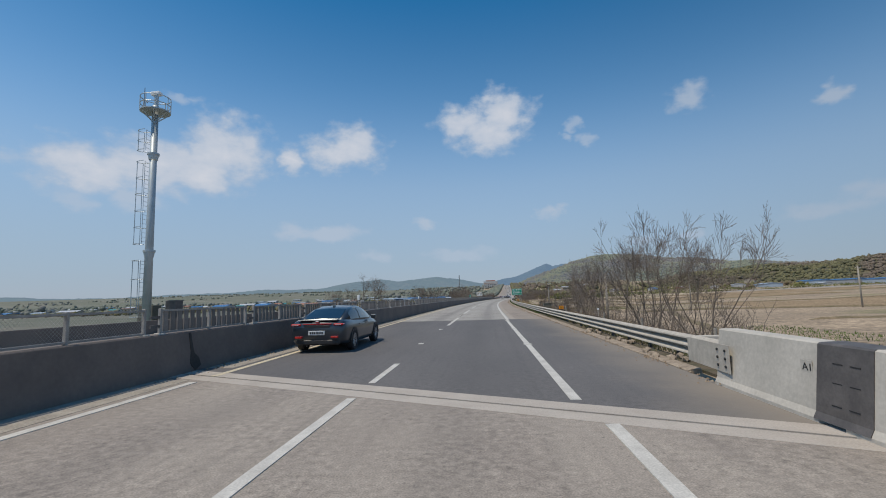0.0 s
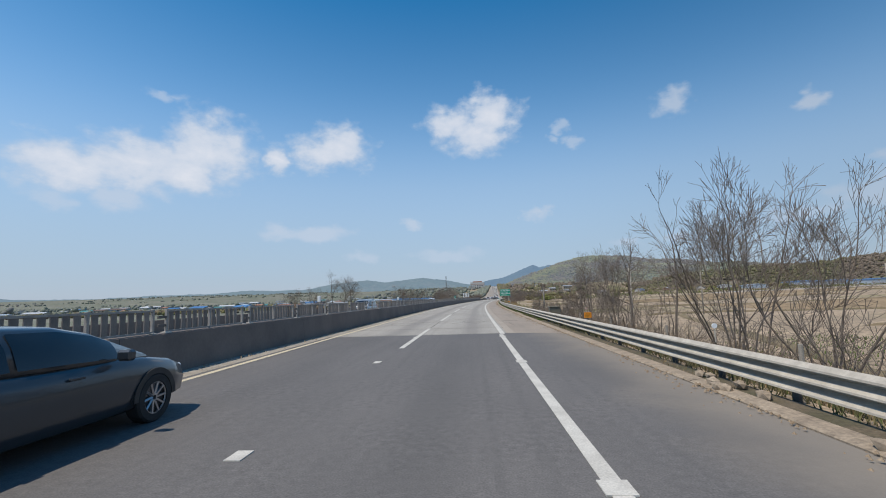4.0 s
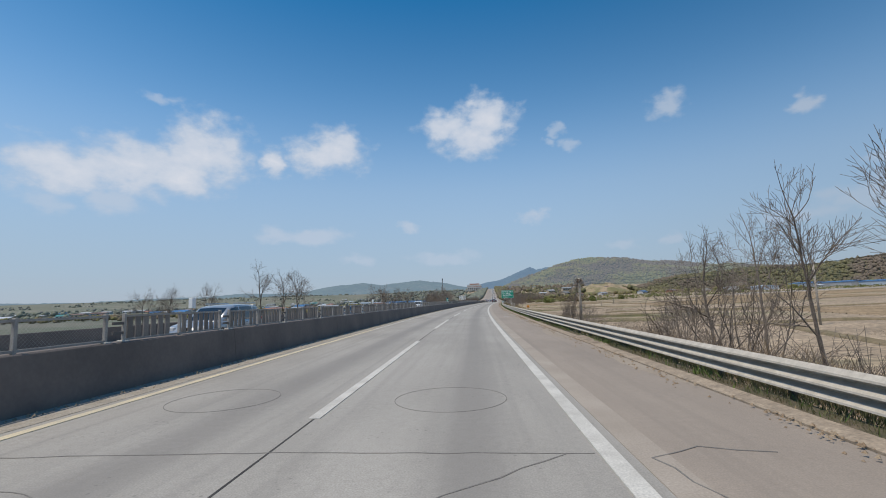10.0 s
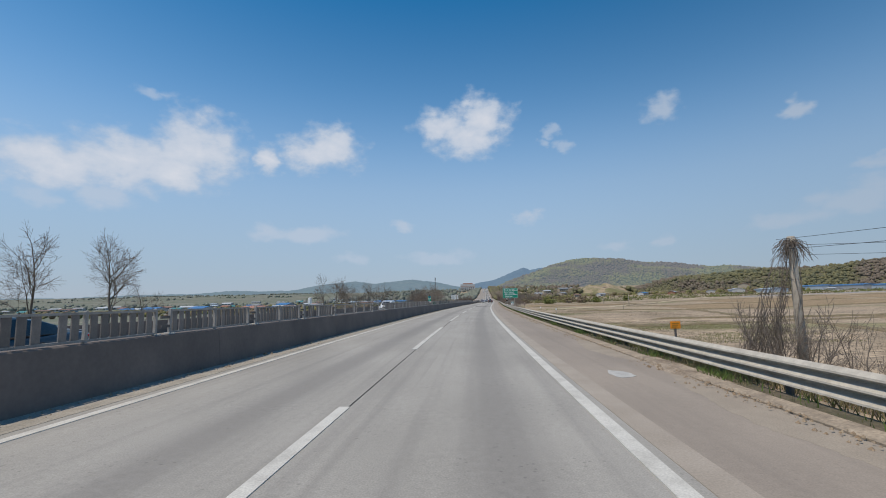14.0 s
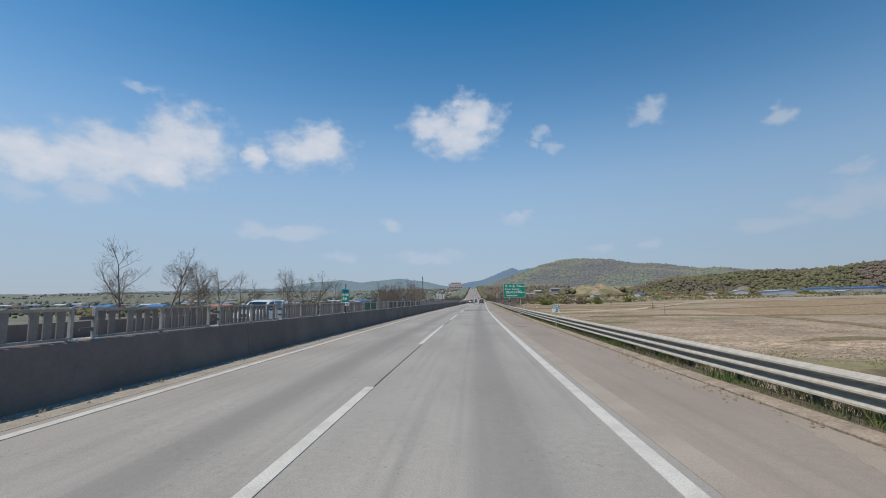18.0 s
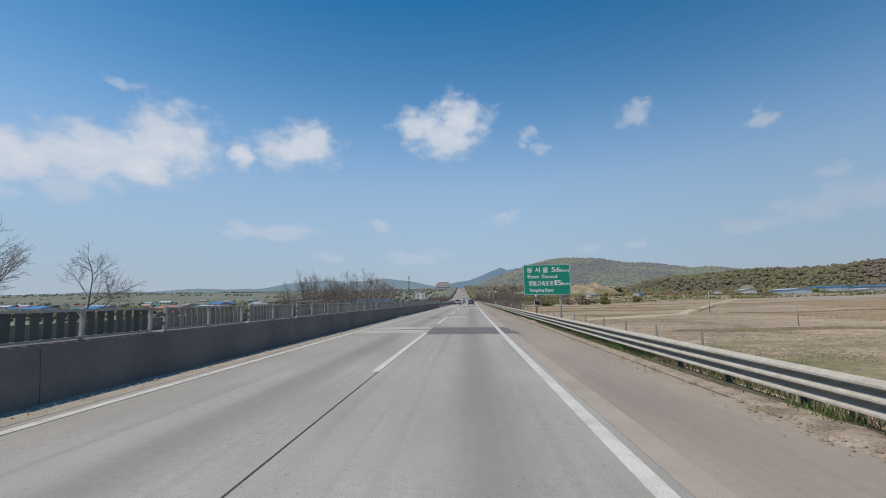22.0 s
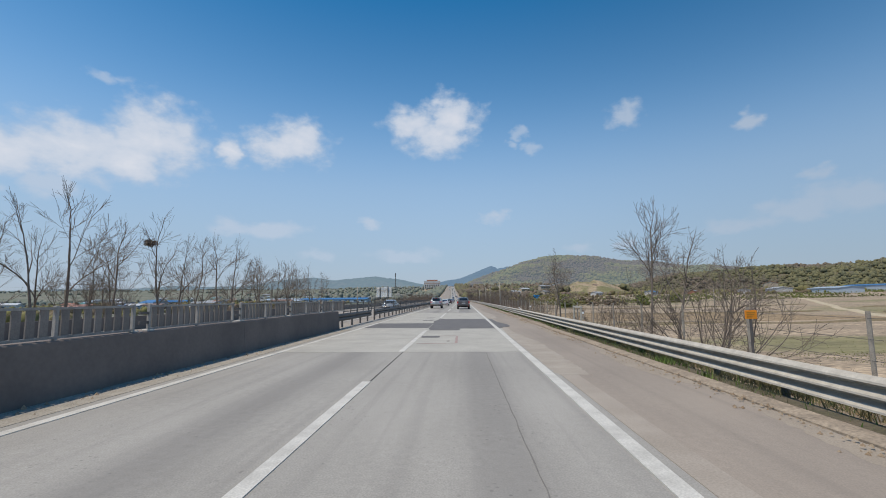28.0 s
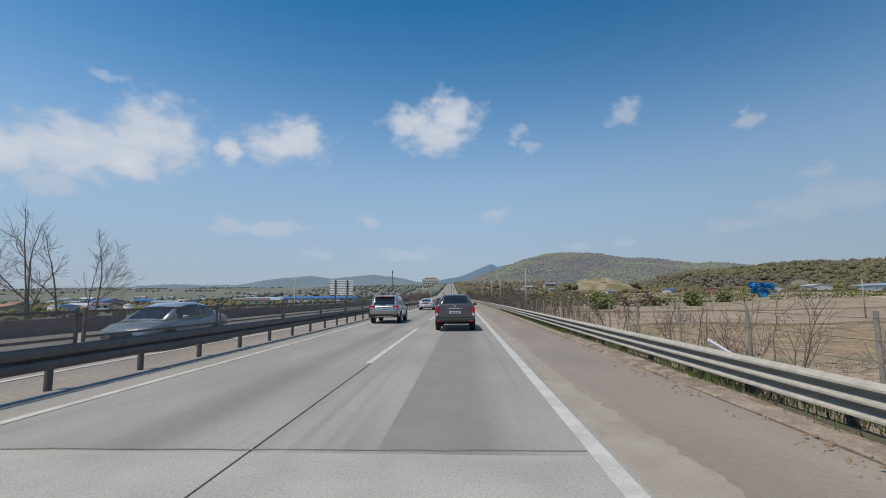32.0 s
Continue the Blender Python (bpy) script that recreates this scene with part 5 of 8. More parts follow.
M_VERGE = mat("dark_verge_grass", (0.075, 0.095, 0.035), (0.18, 0.15, 0.08), 1.2, 0.9, 0, fine=0.3, grain=9)
M_FRESH = mat("fresh_field_grass", (0.15, 0.17, 0.055), (0.22, 0.20, 0.08), 2.0, 0.9, 0, fine=0.3, grain=9)
M_STUBBLE = mat("grey_tan_stubble", (0.35, 0.285, 0.205), (0.22, 0.175, 0.12), 0.9, 0.95, 0, fine=0.4, grain=5)
M_LEAFY = mat("green_weeds", (0.07, 0.13, 0.022), (0.13, 0.17, 0.04), 2.0, 0.9, 0, fine=0.3, grain=9)
blades("verge_grass", scatter(110000, 30, 320, 6.62, 7.7, 5, gate=(0.35, 0.18), height=0.0), M_VERGE, "short green grass under the guardrail", 0.17, 0.006, 5)
blades("verge_grass", scatter(9000, 40, 320, 6.5, 6.95, 16, gate=(0.6, -0.22), height=0.02), M_LEAFY, "bright green weeds in clumps beside the kerb", 0.2, 0.013, 16)
blades("verge_grass", scatter(1800, 9, 330, 6.52, 7.0, 6, gate=(0.2, -0.05), height=0.02), M_DRY, "dry straw tufts beside the kerb", 0.12, 0.01, 6)
blades("slope_grass", scatter(26000, 8, 330, 8.7, 15.0, 8, gate=(0.1, 0.15)), M_DRY, "dry pale grass on the embankment slope", 0.5, 0.02, 8)
blades("verge_grass", scatter(60000, 9, 330, 7.15, 8.3, 15, gate=(0.1, 0.7), height=-0.08), M_VERGE, "taller green grass behind the guardrail", 0.42, 0.011, 15)
blades("slope_weeds", scatter(9000, 8, 330, 9.0, 17.0, 9, gate=(0.08, -0.12)), M_LEAFY, "green weeds on the embankment slope", 0.35, 0.025, 9)
blades("field_grass", scatter(26000, 180, 300, 13, 40, 11, gate=(0.05, 0.0)), M_FRESH, "fresh green grass at the near edge of the field", 0.09, 0.035, 11)
blades("field_stubble", scatter(46000, 78, 215, 13, 46, 21, gate=(0.3, 0.1)), M_STUBBLE, "grey-tan stubble and clods on the bare field", 0.07, 0.045, 21)
blades("field_grass", scatter(16000, 108, 142, 15, 36, 22, gate=(0.12, 0.1)), M_FRESH, "thin green growth among the stubble", 0.1, 0.03, 22)
blades("field_weeds", scatter(6000, -20, 60, 12, 34, 10, gate=(0.06, 0.0)), M_LEAFY, "green growth at the field's edge", 0.3, 0.04, 10)


def brush(name, spots, material, label, tall, seed, lean=0.5, sticks=7):
    rng = random.Random(seed)
    segs = []
    for s, u, z, f in spots:
        p = at(s, u, z)
        for _ in range(sticks):
            d = Vector((rng.gauss(0, lean), rng.gauss(0, lean), 1)).normalized() * tall * f * rng.uniform(0.5, 1.2)
            q = p + Vector((rng.gauss(0, 0.2), rng.gauss(0, 0.2), 0))
            mid = q + d * 0.55
            segs.append((q, mid, 0.008, 0.006, 4))
            for _ in range(2):
                segs.append((mid, mid + (d * 0.5 + Vector((rng.gauss(0, 0.2), rng.gauss(0, 0.2), rng.gauss(0.05, 0.1)))), 0.006, 0.004, 4))
    return tagged(new(name, segments_mesh(name, segs, material)), label, "brush", kind="stuff")


M_STRAW = mat("pale_stalks", (0.29, 0.215, 0.13), (0.22, 0.16, 0.10), 3, 0.95)
brush("brush", scatter(520, 15, 64, 9.0, 16.5, 21, gate=(0.15, 0.45)), M_TWIG, "tangled brown brush on the slope", 1.75, 21, lean=0.75)
brush("brush", scatter(340, 16, 64, 8.4, 15, 22, gate=(0.15, 0.3)), M_STRAW, "pale dead stalks on the slope", 1.2, 22)
brush("brush", scatter(170, 236, 320, 8.6, 14.5, 23, gate=(0.12, 0.1)), M_STRAW, "pale dead stalks on the slope", 1.0, 23)
brush("brush", scatter(90, 236, 330, 10, 15.5, 24, gate=(0.12, 0.0)), M_TWIG, "brown brush on the slope", 1.3, 24)
brush("brush", scatter(70, 79, 92, 10, 15, 25), M_TWIG, "brown brush round an old pole", 1.0, 25)
brush("brush", scatter(200, 200, 330, -27, -19.5, 26), M_TWIG, "brown undergrowth beneath the far trees", 2.2, 26)
brush("brush", scatter(120, 80, 200, -28, -20, 27, gate=(0.05, 0.0)), M_TWIG, "brown undergrowth beneath the far trees", 1.5, 27)


M_FARTWIG = mat("reddish_bare_twigs", (0.19, 0.145, 0.12), (0.13, 0.105, 0.085), 0.4, 0.95, 0)


def far_thicket(s0, s1, u0, u1, n, tall, thick, seed, label):
    """Bare poles of a dense young wood, seen from far off."""
    rng = random.Random(seed)
    segs = []
    for _ in range(n):
        s, u = rng.uniform(s0, s1), u0 + (u1 - u0) * rng.random() ** 1.4
        p = at(s, u, float(ground_height(s, np.float64(u))) - 0.3)
        h = tall * rng.uniform(0.5, 1.15)
        q = p + Vector((rng.gauss(0, 0.06) * h, rng.gauss(0, 0.06) * h, h * 0.55))
        segs.append((p, q, thick, thick * 0.7, 3))
        for _k in range(6):
            segs.append((p.lerp(q, rng.uniform(0.45, 1.0)), q + Vector((rng.gauss(0, 0.16) * h, rng.gauss(0, 0.16) * h, h * rng.uniform(0.05, 0.5))), thick * 0.5, thick * 0.25, 3))
    return tagged(new("far_thicket", segments_mesh("far_thicket", segs, M_FARTWIG)), label, "thicket", kind="stuff")


far_thicket(330, 560, 10.5, 24, 900, 4.2, 0.03, 71, "thicket of bare reddish-brown saplings beside the far road")
far_thicket(560, 900, 10.5, 60, 1500, 8.5, 0.07, 72, "bare reddish-brown wood beside the far road")
far_thicket(420, 800, -40, -20.5, 900, 6.5, 0.06, 73, "bare brown wood beyond the far opposite carriageway")


def kerb_dirt():
    """An uneven bank of blown soil, grit and dead leaves heaped along the kerb."""
    cols = [5.72, 5.9, 6.02, 6.12, 6.2, 6.28, 6.38, 6.5, 6.64, 6.8]
    ss = steps(44.0, 322.0, 0.22)
    verts, faces = [], []
    for s in ss:
        # heaped where it has gathered, swept clean between
        worst = max(math.exp(-((s - c) / w) ** 2) for c, w in ((53.5, 3.0), (79.0, 3.0), (157.0, 6.0), (188.0, 9.0), (262.0, 16.0), (284.0, 12.0)))
        drift = max(0.0, min(1.0, worst * 1.3 + 0.5 * noise.noise((s * 0.21, 9.0, 2.0)) - 0.1))
        edge = 0.26 * noise.noise((s * 0.16, 3.0, 1.0)) + 0.14 * noise.noise((s * 0.9, 5.0, 2.0))
        for u in cols:
            f = max(0.0, min(1.0, (u - 5.95 - edge) / 0.35)) * drift
            heap = 0.03 * f + 0.06 * f * max(0.0, noise.noise((s * 0.5, u * 1.5, 4.0))) + 0.022 * f * noise.noise((s * 2.6, u * 5.0, 6.0)) + (0.035 if u > 6.2 else 0.0)
            verts.append(at(s, u, heap * drift - 0.07 * (1 - f) - (0.08 if u > 6.7 else 0.0)))
    n = len(cols)
    for i in range(len(ss) - 1):
        for j in range(n - 1):
            a = i * n + j
            faces.append((a, a + 1, a + n + 1, a + n))
    return tagged(new("kerb_dirt", mesh_of("kerb_dirt", verts, faces, M_DIRT)), "uneven bank of blown soil and grit along the kerb", "soil", kind="stuff")


M_DIRT = mat("blown_soil", (0.33, 0.27, 0.205), (0.185, 0.142, 0.1), 2.4, 0.95, 0.6, fine=0.4, grain=26, spread=(0.38, 0.6))
kerb_dirt()


def litter():
    """Leaves, stones and sand in the gutter."""
    rng = random.Random(77)
    verts, faces = [], []
    for _ in range(9000):
        s = rng.uniform(8, 320)
        u = 6.22 - abs(rng.gauss(0, 0.2)) if rng.random() < 0.75 else -4.8 + abs(rng.gauss(0, 0.13))
        if noise.noise((s * 0.35, u, 4.0)) < -0.05 and rng.random() > 0.2:
            continue
        r = rng.uniform(0.012, 0.04)
        p = at(s, u, 0.03 if u > 6.0 else 0.0)
        i = len(verts)
        verts += [p + Vector((r * math.cos(a), r * math.sin(a), 0)) for a in (0.3, 2.4, 4.5)] + [p + Vector((0, 0, r * 0.9))]
        faces += [(i, i + 1, i + 3), (i + 1, i + 2, i + 3), (i + 2, i, i + 3)]
    return tagged(new("gutter_litter", mesh_of("gutter_litter", verts, faces, M_LITTER)), "dry leaves, grit and small stones in the gutter", "litter", kind="stuff")


M_LITTER = mat("dry_litter", (0.22, 0.15, 0.09), (0.34, 0.27, 0.19), 9, 0.95, fine=0.3)
litter()

# ---- signs, mast and roadside furniture ----
def lettering(body, size, x, z, material, parent, name="lettering", squeeze=1.0, y=-0.006, label="", width=None, bold=0.0):
    """Raised letters on a panel that faces -y: left end at x, foot at z."""
    cu = bpy.data.curves.new(name, "FONT")
    cu.body, cu.size, cu.extrude = body, size, 0.002
    tmp = bpy.data.objects.new(name, cu)
    scene.collection.objects.link(tmp)
    dg = bpy.context.evaluated_depsgraph_get()
    me = bpy.data.meshes.new_from_object(tmp.evaluated_get(dg))
    bpy.data.objects.remove(tmp)
    co = np.empty(len(me.vertices) * 3, dtype=np.float32)
    me.vertices.foreach_get("co", co)
    co = co.reshape(-1, 3)
    if width:
        squeeze = width / max(0.01, co[:, 0].max() - co[:, 0].min())
        co[:, 0] -= co[:, 0].min()
    out = np.stack([x + co[:, 0] * squeeze, y - co[:, 2], z + co[:, 1]], 1)
    me.vertices.foreach_set("co", out.ravel().astype(np.float32))
    if bold:
        # strokes thickened by two shifted copies, a hair apart in depth
        polys = [tuple(p.vertices) for p in me.polygons]
        n = len(out)
        vs = np.concatenate([out + np.array(d) for d in ((0, 0, 0), (bold, 0.0006, bold * 0.5), (-bold, 0.0012, -bold * 0.5))])
        bpy.data.meshes.remove(me)
        me = mesh_of(name, vs, [tuple(i + n * c for i in p) for c in range(3) for p in polys], material)
    me.materials.clear()
    me.materials.append(material)
    me.update()
    return child(name, me, parent, None, label)


def direction_sign():
    g = thing("direction_sign", "green expressway direction sign with white lettering on two posts", "road sign", pose_at(192.3, 8.9, -0.06, 1.5))
    panel = part("panel", box_bm(-2.05, 2.05, 0, 0.05, 2.0, 4.66, bevel=0.012), M_GREEN, g)
    rim = bmesh.new()
    for x0, x1, z0, z1 in ((-2.02, 2.02, 4.6, 4.63), (-2.02, 2.02, 2.03, 2.06), (-2.02, -1.99, 2.03, 4.63), (1.99, 2.02, 2.03, 4.63)):
        add_box(rim, x0, x1, -0.006, 0.0, z0, z1)
    part("border", rim, M_WHITE, panel, "thin white border")
    for body, size, x, z, w in (("동 서 울", 0.5, -1.72, 4.0, 1.85), ("56", 0.62, 0.42, 4.0, 0.78), ("km", 0.4, 1.24, 4.0, 0.68), ("East Seoul", 0.44, -1.66, 3.47, 2.55), ("영동고속도로", 0.5, -1.58, 2.82, 2.12),
                               ("1", 0.64, 0.66, 2.84, 0.16), ("5", 0.64, 0.88, 2.84, 0.37), ("km", 0.42, 1.27, 2.84, 0.68), ("Yeongdong Expwy", 0.4, -1.55, 2.3, 2.1)):
        lettering(body, size, x, z, M_WHITE, panel, width=w, bold=0.014 if body.isdigit() else (0.018 if size > 0.45 else 0.011))
    back = bmesh.new()
    for z in (2.3, 2.9, 3.5, 4.1, 4.4):
        add_box(back, -2.0, 2.0, 0.05, 0.1, z, z + 0.06)
    part("stiffener", back, M_STEEL, g)
    for x in (-0.95, 1.15):
        part("post", rod_bm((x, 0.2, -2.0), (x, 0.2, 4.5), 0.09, sides=12), M_STEEL, g, smooth=True)
    return g


direction_sign()


def solar_unit():
    g = thing("solar_panel", "small tilted solar panel on a grey pole below the sign", "solar panel", pose_at(192.0, 7.82, -0.1, 0) @ Matrix.Diagonal((0.85, 0.85, 1.0, 1)))
    part("pole", rod_bm((0, 0, -1.2), (0, 0, 2.05), 0.045, sides=10), M_DSTEEL, g, smooth=True)
    pan = box_bm(-0.28, 0.28, -0.2, 0.2, -0.015, 0.015, bevel=0.004)
    bmesh.ops.transform(pan, matrix=pose(0.14, -0.12, 1.36, 58, 12, 0), verts=pan.verts)
    part("panel", pan, M_DARKGLASS, g, "dark blue solar cells")
    rim = box_bm(-0.3, 0.3, -0.22, 0.22, -0.02, 0.01, bevel=0.004)
    bmesh.ops.transform(rim, matrix=pose(0.14, -0.12, 1.36, 58, 12, 0), verts=rim.verts)
    part("frame", rim, M_STEEL, g, "pale metal frame")
    part("lamp", box_bm(-0.06, 0.06, -0.1, 0.1, 1.9, 2.06, bevel=0.02), M_WHITE, g)


M_DARKGLASS = mat("dark_glass", (0.012, 0.014, 0.017), (0.018, 0.02, 0.024), 2, 0.08, 0, fine=0.05, coat=0.3)
M_TEAL = mat("sign_teal", (0.0, 0.22, 0.20), (0.0, 0.19, 0.17), 2, 0.45, 0, fine=0.05)
M_NAVY = mat("sign_blue", (0.02, 0.06, 0.26), (0.02, 0.05, 0.22), 2, 0.5, 0, fine=0.05)
solar_unit()


def km_post():
    g = thing("kilometre_post", "small white and teal kilometre marker beside the guardrail", "road sign", pose_at(133.0, 6.62, 0, 0))
    part("post", rod_bm((0, 0.03, -0.1), (0, 0.03, 0.9), 0.025), M_STEEL, g)
    part("plate", box_bm(-0.2, 0.2, 0, 0.015, 0.84, 1.26, bevel=0.005), M_WHITE, g)
    head = part("heading", box_bm(-0.19, 0.19, -0.005, 0.0, 1.06, 1.25), M_TEAL, g, "teal upper half")
    lettering("508", 0.22, -0.15, 1.085, M_WHITE, g, y=-0.008, width=0.3, bold=0.004)
    lettering(".0", 0.24, -0.06, 0.87, M_BLACK, g, width=0.2, bold=0.004)


km_post()


def median_sign():
    g = thing("median_distance_sign", "narrow green distance sign on a post at the median wall", "road sign", pose_at(130.4, -4.98, 0, 0))
    part("post", rod_bm((0, 0.05, 0.3), (0, 0.05, 2.5), 0.025), M_BLACK, g)
    part("panel", box_bm(-0.21, 0.21, 0, 0.02, 1.56, 2.24, bevel=0.006), M_GREEN, g)
    part("crest", box_bm(-0.13, 0.13, -0.006, 0, 2.06, 2.2, bevel=0.002), M_NAVY, g, "blue route shield")
    lettering("동서울", 0.15, -0.18, 1.88, M_WHITE, g, width=0.36, bold=0.004)
    lettering("56", 0.2, -0.15, 1.66, M_WHITE, g, width=0.24, bold=0.005)
    part("lower_plate", box_bm(-0.21, 0.21, 0, 0.02, 1.36, 1.54, bevel=0.004), M_WHITE, g)
    part("lower_mark", box_bm(-0.17, -0.03, -0.006, 0, 1.39, 1.51), M_NAVY, g)
    part("lower_bar", box_bm(0.02, 0.17, -0.006, 0, 1.42, 1.48), M_BLACK, g)


median_sign()


def orange_marker(s, u, z, label, w=0.2):
    g = thing("marker_plate", label, "marker", pose_at(s, u, 0, 0))
    part("post", rod_bm((0, 0.03, float(ground_height(s, np.float64(u))) - 0.1), (0, 0.03, z + 0.1), 0.03), M_DSTEEL, g)
    part("plate", box_bm(-w, w, 0, 0.012, z - w * 0.75, z + w * 0.75, bevel=0.01), M_ORANGE, g)
    bars = bmesh.new()
    for k in range(3):
        add_box(bars, -0.7 * w, (0.7 - 0.25 * k) * w, -0.004, 0, z + (0.25 - 0.35 * k) * w, z + (0.375 - 0.35 * k) * w)
    part("writing", bars, M_BROWN, g)


M_BROWN = mat("faded_brown_print", (0.30, 0.16, 0.02), (0.36, 0.18, 0.02), 3, 0.7)
orange_marker(30.1, 7.15, 0.75, "orange warning plate on a short post in the brush", 0.15)
orange_marker(80.6, 7.3, 0.84, "orange warning plate on a short post behind the guardrail", 0.13)
orange_marker(237.4, 8.7, 1.16, "orange warning plate on a post behind the guardrail", 0.14)


def delineator(s, u=7.15, z=0.86):
    g = thing("delineator", "round white reflector on the guardrail", "reflector", pose_at(s, u, 0, 0), "reflectors on the guardrail")
    part("stem", rod_bm((0, 0, 0.6), (0, 0, z), 0.012), M_STEEL, g)
    disc = bmesh.new()
    add_rod(disc, (0, -0.012, z + 0.06), (0, 0.012, z + 0.06), 0.05, sides=14)
    part("disc", disc, M_WHITE, g)


for s in (20.3, 97.6, 105.0, 246.5, 145.0, 262.0, 208.0):
    delineator(s)


def stake(s, u, top):
    z = float(ground_height(s, np.float64(u)))
    g = new("fence_post", shared("fence_post", rod_bm((0, 0, z - 0.1), (0, 0, top), 0.045, sides=8), M_POLE))
    g.matrix_basis = pose_at(s, u)
    tagged(g, "weathered concrete fence post on the slope", "post", "fence posts on the slope")


for s in (8, 14.5, 21, 27.5, 34, 40.5, 170, 174, 178, 182, 186.5, 190, 195, 199, 203, 207, 211):
    stake(s, 9.2 if s < 60 else 10.6, 0.45 if s < 60 else 0.35)
for k in range(28):
    stake(216.0 + 4.1 * k, 10.6, 1.25)
for zz in (0.2, 0.65, 1.1):
    ob = new("fence_wire", sweep("fence_wire", [(10.56, zz - 0.005), (10.56, zz + 0.005), (10.57, zz + 0.005), (10.57, zz - 0.005)], 216, 326.7, M_DSTEEL, 4.1))
    tagged(ob, "thin grey wire strung between concrete fence posts", "fence wire")


def utility_pole(s, u, top, label, vine=False, radius=0.15):
    z = float(ground_height(s, np.float64(u)))
    g = thing("utility_pole", label, "pole", pose_at(s, u, 0, 0))
    part("pole", rod_bm((0, 0, z - 0.3), (0, 0, top), radius, radius * 0.8, sides=12), M_POLE, g, smooth=True)
    if top > 4.9:
        part("crossarm", box_bm(-0.45, 0.45, -0.03, 0.03, top - 0.5, top - 0.43), M_DSTEEL, g)
        for x in (-0.4, 0.4):
            part("insulator", rod_bm((x, 0, top - 0.43), (x, 0, top - 0.28), 0.035), M_WHITE, g)
    if vine:
        rng = random.Random(5)
        segs = []
        # a mop of curling twigs that droops over the top
        for _ in range(110):
            a, reach = rng.uniform(0, 6.28), rng.uniform(0.15, 0.62)
            p = Vector((rng.gauss(0, 0.1), rng.gauss(0, 0.1), top - rng.uniform(0.05, 0.5)))
            rise, fall = rng.uniform(0.05, 0.3), rng.uniform(0.1, 0.75)
            for k in range(5):
                f = (k + 1) / 5
                q = Vector((reach * f * math.cos(a), reach * f * math.sin(a), top - 0.2 + rise * 2 * f - (rise * 2 + fall) * f * f))
                q += Vector((rng.gauss(0, 0.04), rng.gauss(0, 0.04), rng.gauss(0, 0.03)))
                segs.append((p, q, 0.008, 0.006, 3))
                p = q
        # a net of runners strung from the ground up to the top of the pole
        for k in range(90):
            x0, n, end = rng.uniform(-2.5, -0.8), 9, rng.choice((0.45, 0.55, 0.75, 1.0))
            bow, y0 = rng.uniform(0.55, 0.95), rng.gauss(0, 0.2)
            p = Vector((x0, y0, z))
            for j in range(1, n + 1):
                f = end * j / n
                q = Vector((x0 * (1 - f) ** bow + rng.gauss(0, 0.09), y0 * (1 - f) + rng.gauss(0, 0.06), z + (top - 0.2 - z) * f))
                segs.append((p, q, 0.009, 0.007, 3))
                if rng.random() < 0.7:
                    segs.append((q, q + Vector((rng.gauss(0, 0.2), rng.gauss(0, 0.1), rng.gauss(-0.15, 0.18))), 0.006, 0.004, 3))
                p = q
        # stems wound up the pole
        for k in range(5):
            a, h, p = rng.uniform(0, 6.28), z, None
            while h < top - 0.2:
                q = Vector(((radius + 0.02) * math.cos(a), (radius + 0.02) * math.sin(a), h))
                if p is not None:
                    segs.append((p, q, 0.011, 0.01, 3))
                p, a, h = q, a + rng.uniform(-0.2, 0.5), h + 0.18
        child("vine", segments_mesh("vine", segs, M_TWIG), g, None, "dead brown creeper tangled round the top")
    return g


utility_pole(44.2, 13.7, 3.4, "weathered concrete utility pole on the slope", radius=0.12)
utility_pole(84.5, 13.1, 3.6, "old utility pole overgrown with dead creeper", vine=True, radius=0.145)
utility_pole(94.0, 72.0, 5.5, "utility pole standing in the field")
utility_pole(214.0, 44.5, 1.9, "thin pole standing in the field", radius=0.06)
utility_pole(150.0, 55.0, 3.4, "thin pole standing in the field", radius=0.05)
utility_pole(60.0, 95.0, 5.0, "utility pole standing in the field")
for k, (s, u, top) in enumerate(((330, 10.5, 5.2), (372, 11, 5.5), (410, 12, 6), (460, 12, 6), (90, 40, 5.0), (270, 62, 3.0), (350, 70, 4.0))):
    utility_pole(s, u, top, "utility pole far along the road" if u < 13 else "utility pole standing in the field", radius=0.12)
utility_pole(352.0, -28.0, 5.2, "utility pole beyond the opposite carriageway")


def wire(a, b, sag, name="power_cable"):
    bm = bmesh.new()
    n = 24
    pts = [a.lerp(b, k / n) - Vector((0, 0, sag * 4 * (k / n) * (1 - k / n))) for k in range(n + 1)]
    rings = [[bm.verts.new(p + Vector((0.007 * math.cos(c), 0.007 * math.sin(c) * 0.7, 0.007 * math.sin(c)))) for c in (0.0, 1.571, 3.142, 4.712)] for p in pts]
    for p, q in zip(rings, rings[1:]):
        for c in range(4):
            bm.faces.new((p[c], p[(c + 1) % 4], q[(c + 1) % 4], q[c]))
    ob = part(name, bm, M_BLACK)
    tagged(ob, "thin black overhead cable between poles", "cable")


for dz in (0.0, 0.35):
    wire(at(84.5, 13.6, 3.3 - dz), at(60, 95, 4.0 - dz), 0.7)
    wire(at(43.2, 13.1, 3.0 - dz), at(84.5, 12.6, 3.5 - dz), 0.5)
wire(at(43.2, 13.1, 2.9), at(30, 60, 5.0), 0.6)
wire(at(352, -28, 4.9), at(330, -120, 6.0), 1.5)


